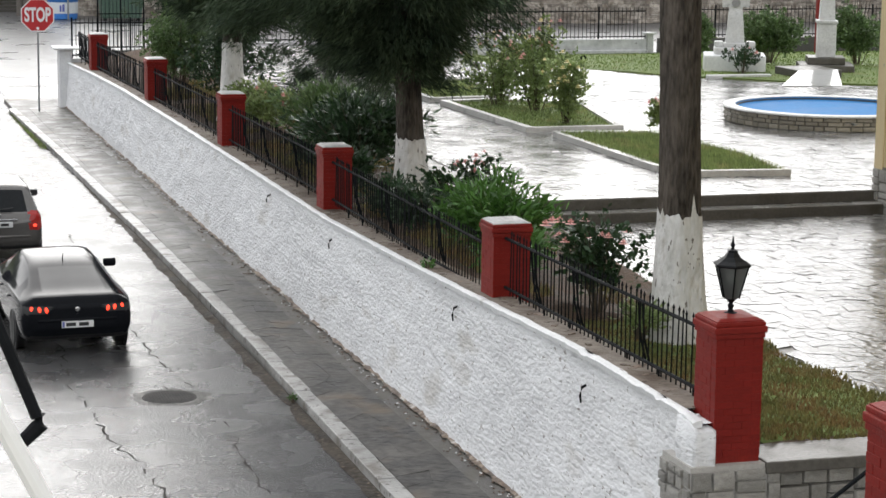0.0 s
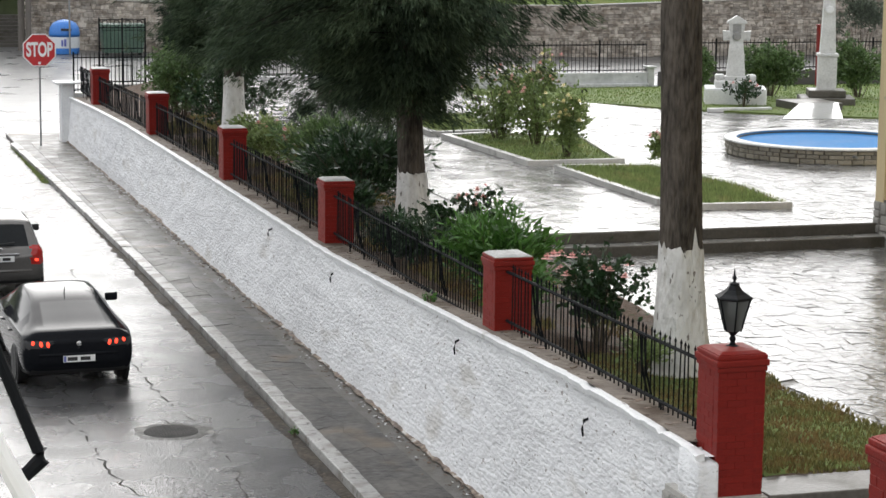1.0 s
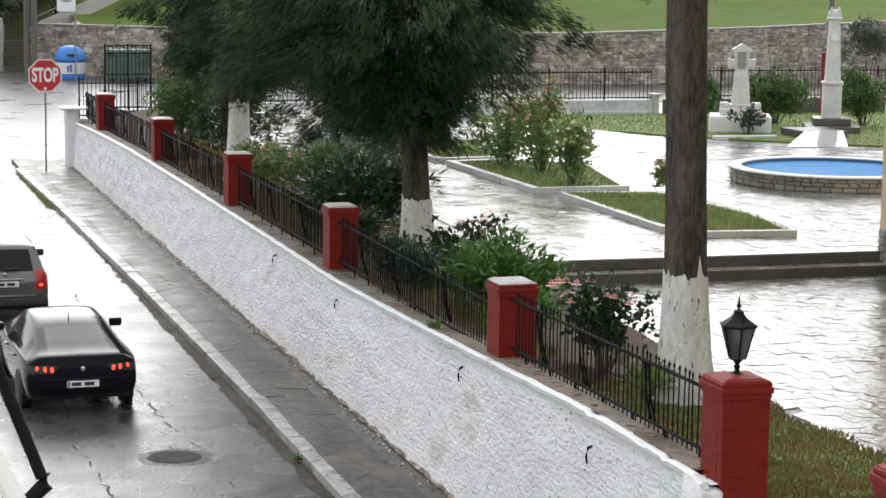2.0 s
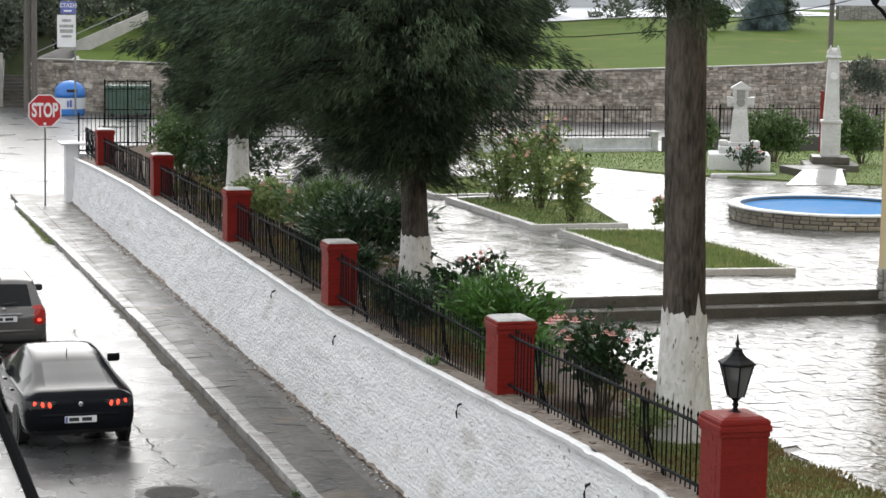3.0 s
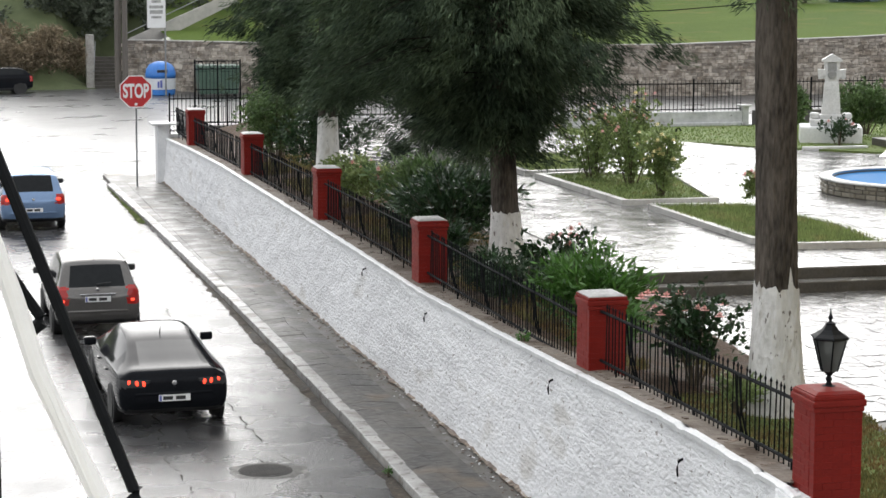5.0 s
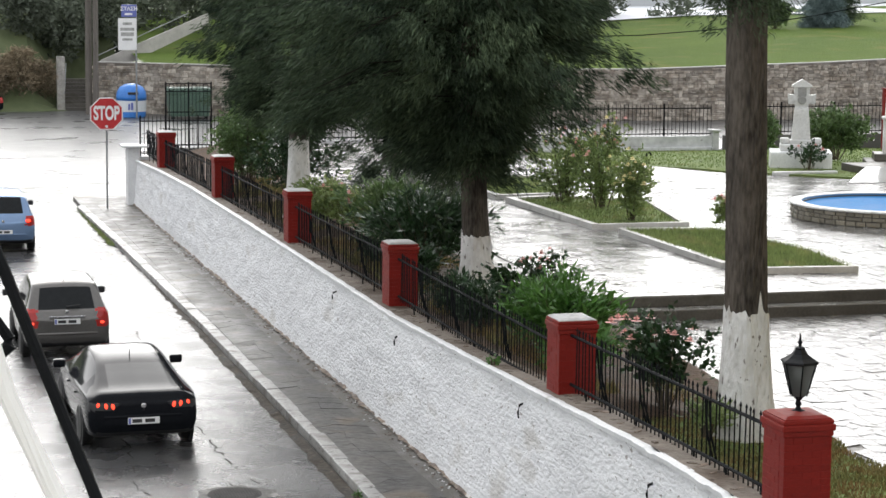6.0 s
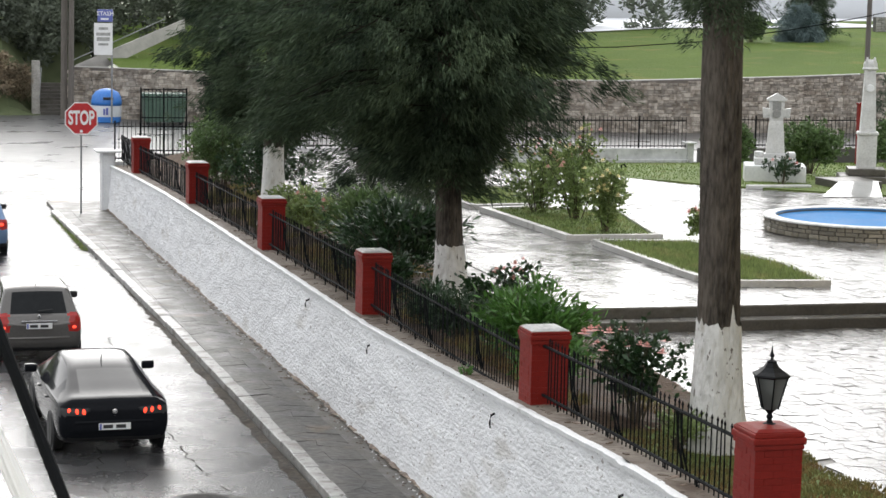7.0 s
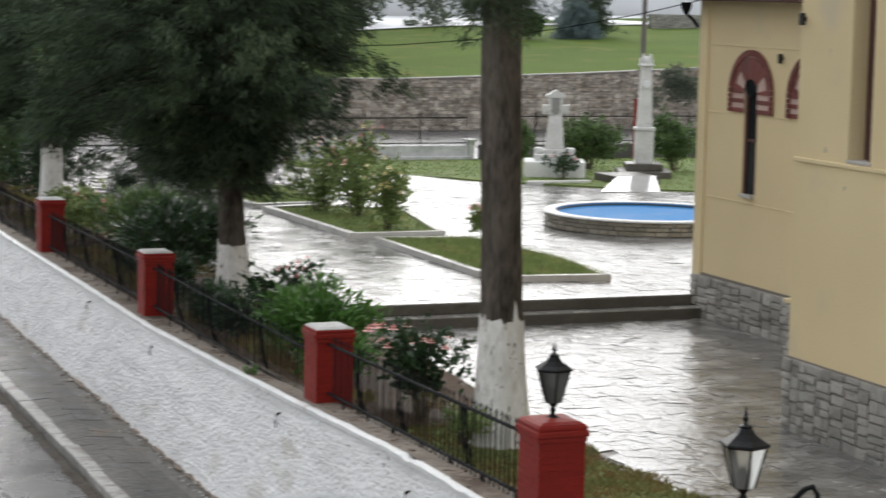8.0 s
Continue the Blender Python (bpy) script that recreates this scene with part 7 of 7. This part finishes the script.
sash = thing("sash_bar", 0, 0, 0, "white painted bar of the open window", "window bar")
part("bar", tubed([(x + 0.006, y, z) for x, y, z in BANDPTS], 0.0095, 10), SIGNWHITE, sash)
part("hinge", tubed([BANDPTS[0], tuple(a - 0.02 for a in BANDPTS[0])], 0.03, 8), IRON, sash)


tagged(part("lawn_edge", boxed(9.46, 12.15, 20.03, 20.4, 1.6, 1.965), DIRT), "dark earth under the edge of the gate lawn", "earth", kind="structure")

# ---- small pieces: kerbs, slabs, flagstones ----
for i, y in enumerate(span(13, 72, 1.0)[:-1]):
    x = KERB_X + along([(13, 0.0), (26, 0.0), (34, 0.06), (46, 0.0), (60, -0.18), (72, -0.42)], y)
    bm = boxed(x, x + 0.25, y + 0.004, y + 0.996, -0.1, 0.13 + rnd.uniform(-0.008, 0.008), 0.016)
    ob = part("kerb_stone", bm, KERB)
    ob.parent = bpy.data.objects["pavement"]


tagged(part("pavement_edge", prism(bmesh.new(), [(7.0, 45.0), (7.26, 45.0), (7.26, 72.2), (6.62, 72.2), (6.86, 60.0)], 0.12, lambda u, v, w: Vector((u, v, w))), SLAB), "wet pavement edge widening towards the corner", "pavement", kind="structure")


def crazy(x0, x1, y0, y1, dx, dy, seed, jitter=0.28, keep=lambda x, y: True):
    """Irregular four-sided stones on a disturbed, staggered grid."""
    g = random.Random(seed)
    nx, ny = int((x1 - x0) / dx), int((y1 - y0) / dy)
    P = {}
    for j in range(ny + 1):
        for i in range(nx + 1):
            P[i, j] = (x0 + i * dx + (g.uniform(-jitter, jitter) * dx if 0 < i < nx else 0), y0 + j * dy + (g.uniform(-jitter, jitter) * dy if 0 < j < ny else 0) + (0.45 * dy * (i % 2) if 0 < j < ny else 0))
    out = []
    for j in range(ny):
        for i in range(nx):
            q = [P[i, j], P[i + 1, j], P[i + 1, j + 1], P[i, j + 1]]
            c = (sum(p[0] for p in q) / 4, sum(p[1] for p in q) / 4)
            if keep(*c):
                out.append((c, q))
    return out


def stones(cells, z, seed, gap=0.018, rise=0.012, tilt=0.006, bevel=0.988):
    g = random.Random(seed)
    V, F = [], []
    for c, q in cells:
        k = len(V)
        sx, sy = g.gauss(0, tilt), g.gauss(0, tilt)
        up = g.uniform(0, rise)
        for s, zz in ((1.0, -0.03), (bevel, 0.0)):
            for x, y in q:
                dx, dy = x - c[0], y - c[1]
                m = max(0.05, math.hypot(dx, dy))
                f = (m - gap) / m * s
                V.append((c[0] + dx * f, c[1] + dy * f, z + zz + up + (dx * sx + dy * sy if zz == 0 else 0)))
        F += [(k + 4, k + 5, k + 6, k + 7)] + [(k + a, k + (a + 1) % 4, k + 4 + (a + 1) % 4, k + 4 + a) for a in range(4)]
    return V, F


walkway = bpy.data.objects["pavement"]
cells = crazy(KERB_X + 0.26, WALL_X - 0.05, 14, 72.1, 0.45, 0.52, 41, 0.26)
near = [c for c in cells if 24 < c[0][1] < 46]
for i, cell in enumerate(near[:290]):
    V, F = stones([cell], 0.125, 100 + i, 0.0018, 0.003, 0.006, 0.997)
    mk("paving_slab", V, F, SLABPIECE, walkway)
rest = near[290:] + [c for c in cells if not 24 < c[0][1] < 46]
V, F = stones(rest, 0.125, 42, 0.0018, 0.003, 0.006, 0.997)
tagged(mk("paving_slabs", V, F, SLAB, walkway), kind="stuff")

lower = bpy.data.objects["plaza_lower"]
cells = crazy(11.65, 19.25, 20.0, 35.5, 0.27, 0.25, 43, keep=lambda x, y: x > 12.2 + 0.12 * math.sin(2.3 * y) or y > 27.4)
near = [c for c in cells if c[0][1] < 26.2 and c[0][0] < 15.5]
for i, cell in enumerate(near[:290]):
    V, F = stones([cell], LOW, 400 + i, 0.005, 0.006, 0.011, 0.99)
    mk("flagstone", V, F, PAVEPIECE, lower)
V, F = stones(near[290:] + [c for c in cells if not (c[0][1] < 26.2 and c[0][0] < 15.5)], LOW, 44, 0.005, 0.006, 0.011, 0.99)
tagged(mk("flagstones", V, F, PAVE, lower), kind="stuff")
beds = [inside(BED_A), inside(BED_B), inside(BED_C), inside(LAWN_EDGE)]
cells = crazy(12.3, 40, 36.28, 71.6, 0.32, 0.27, 45, keep=lambda x, y: not any(b(x, y) for b in beds) and math.hypot(x - FX, y - FY) > FR)
V, F = stones(cells, UP, 46, 0.005, 0.006, 0.010, 0.99)
tagged(mk("flagstones", V, F, PAVE, bpy.data.objects["plaza_upper"]), kind="stuff")
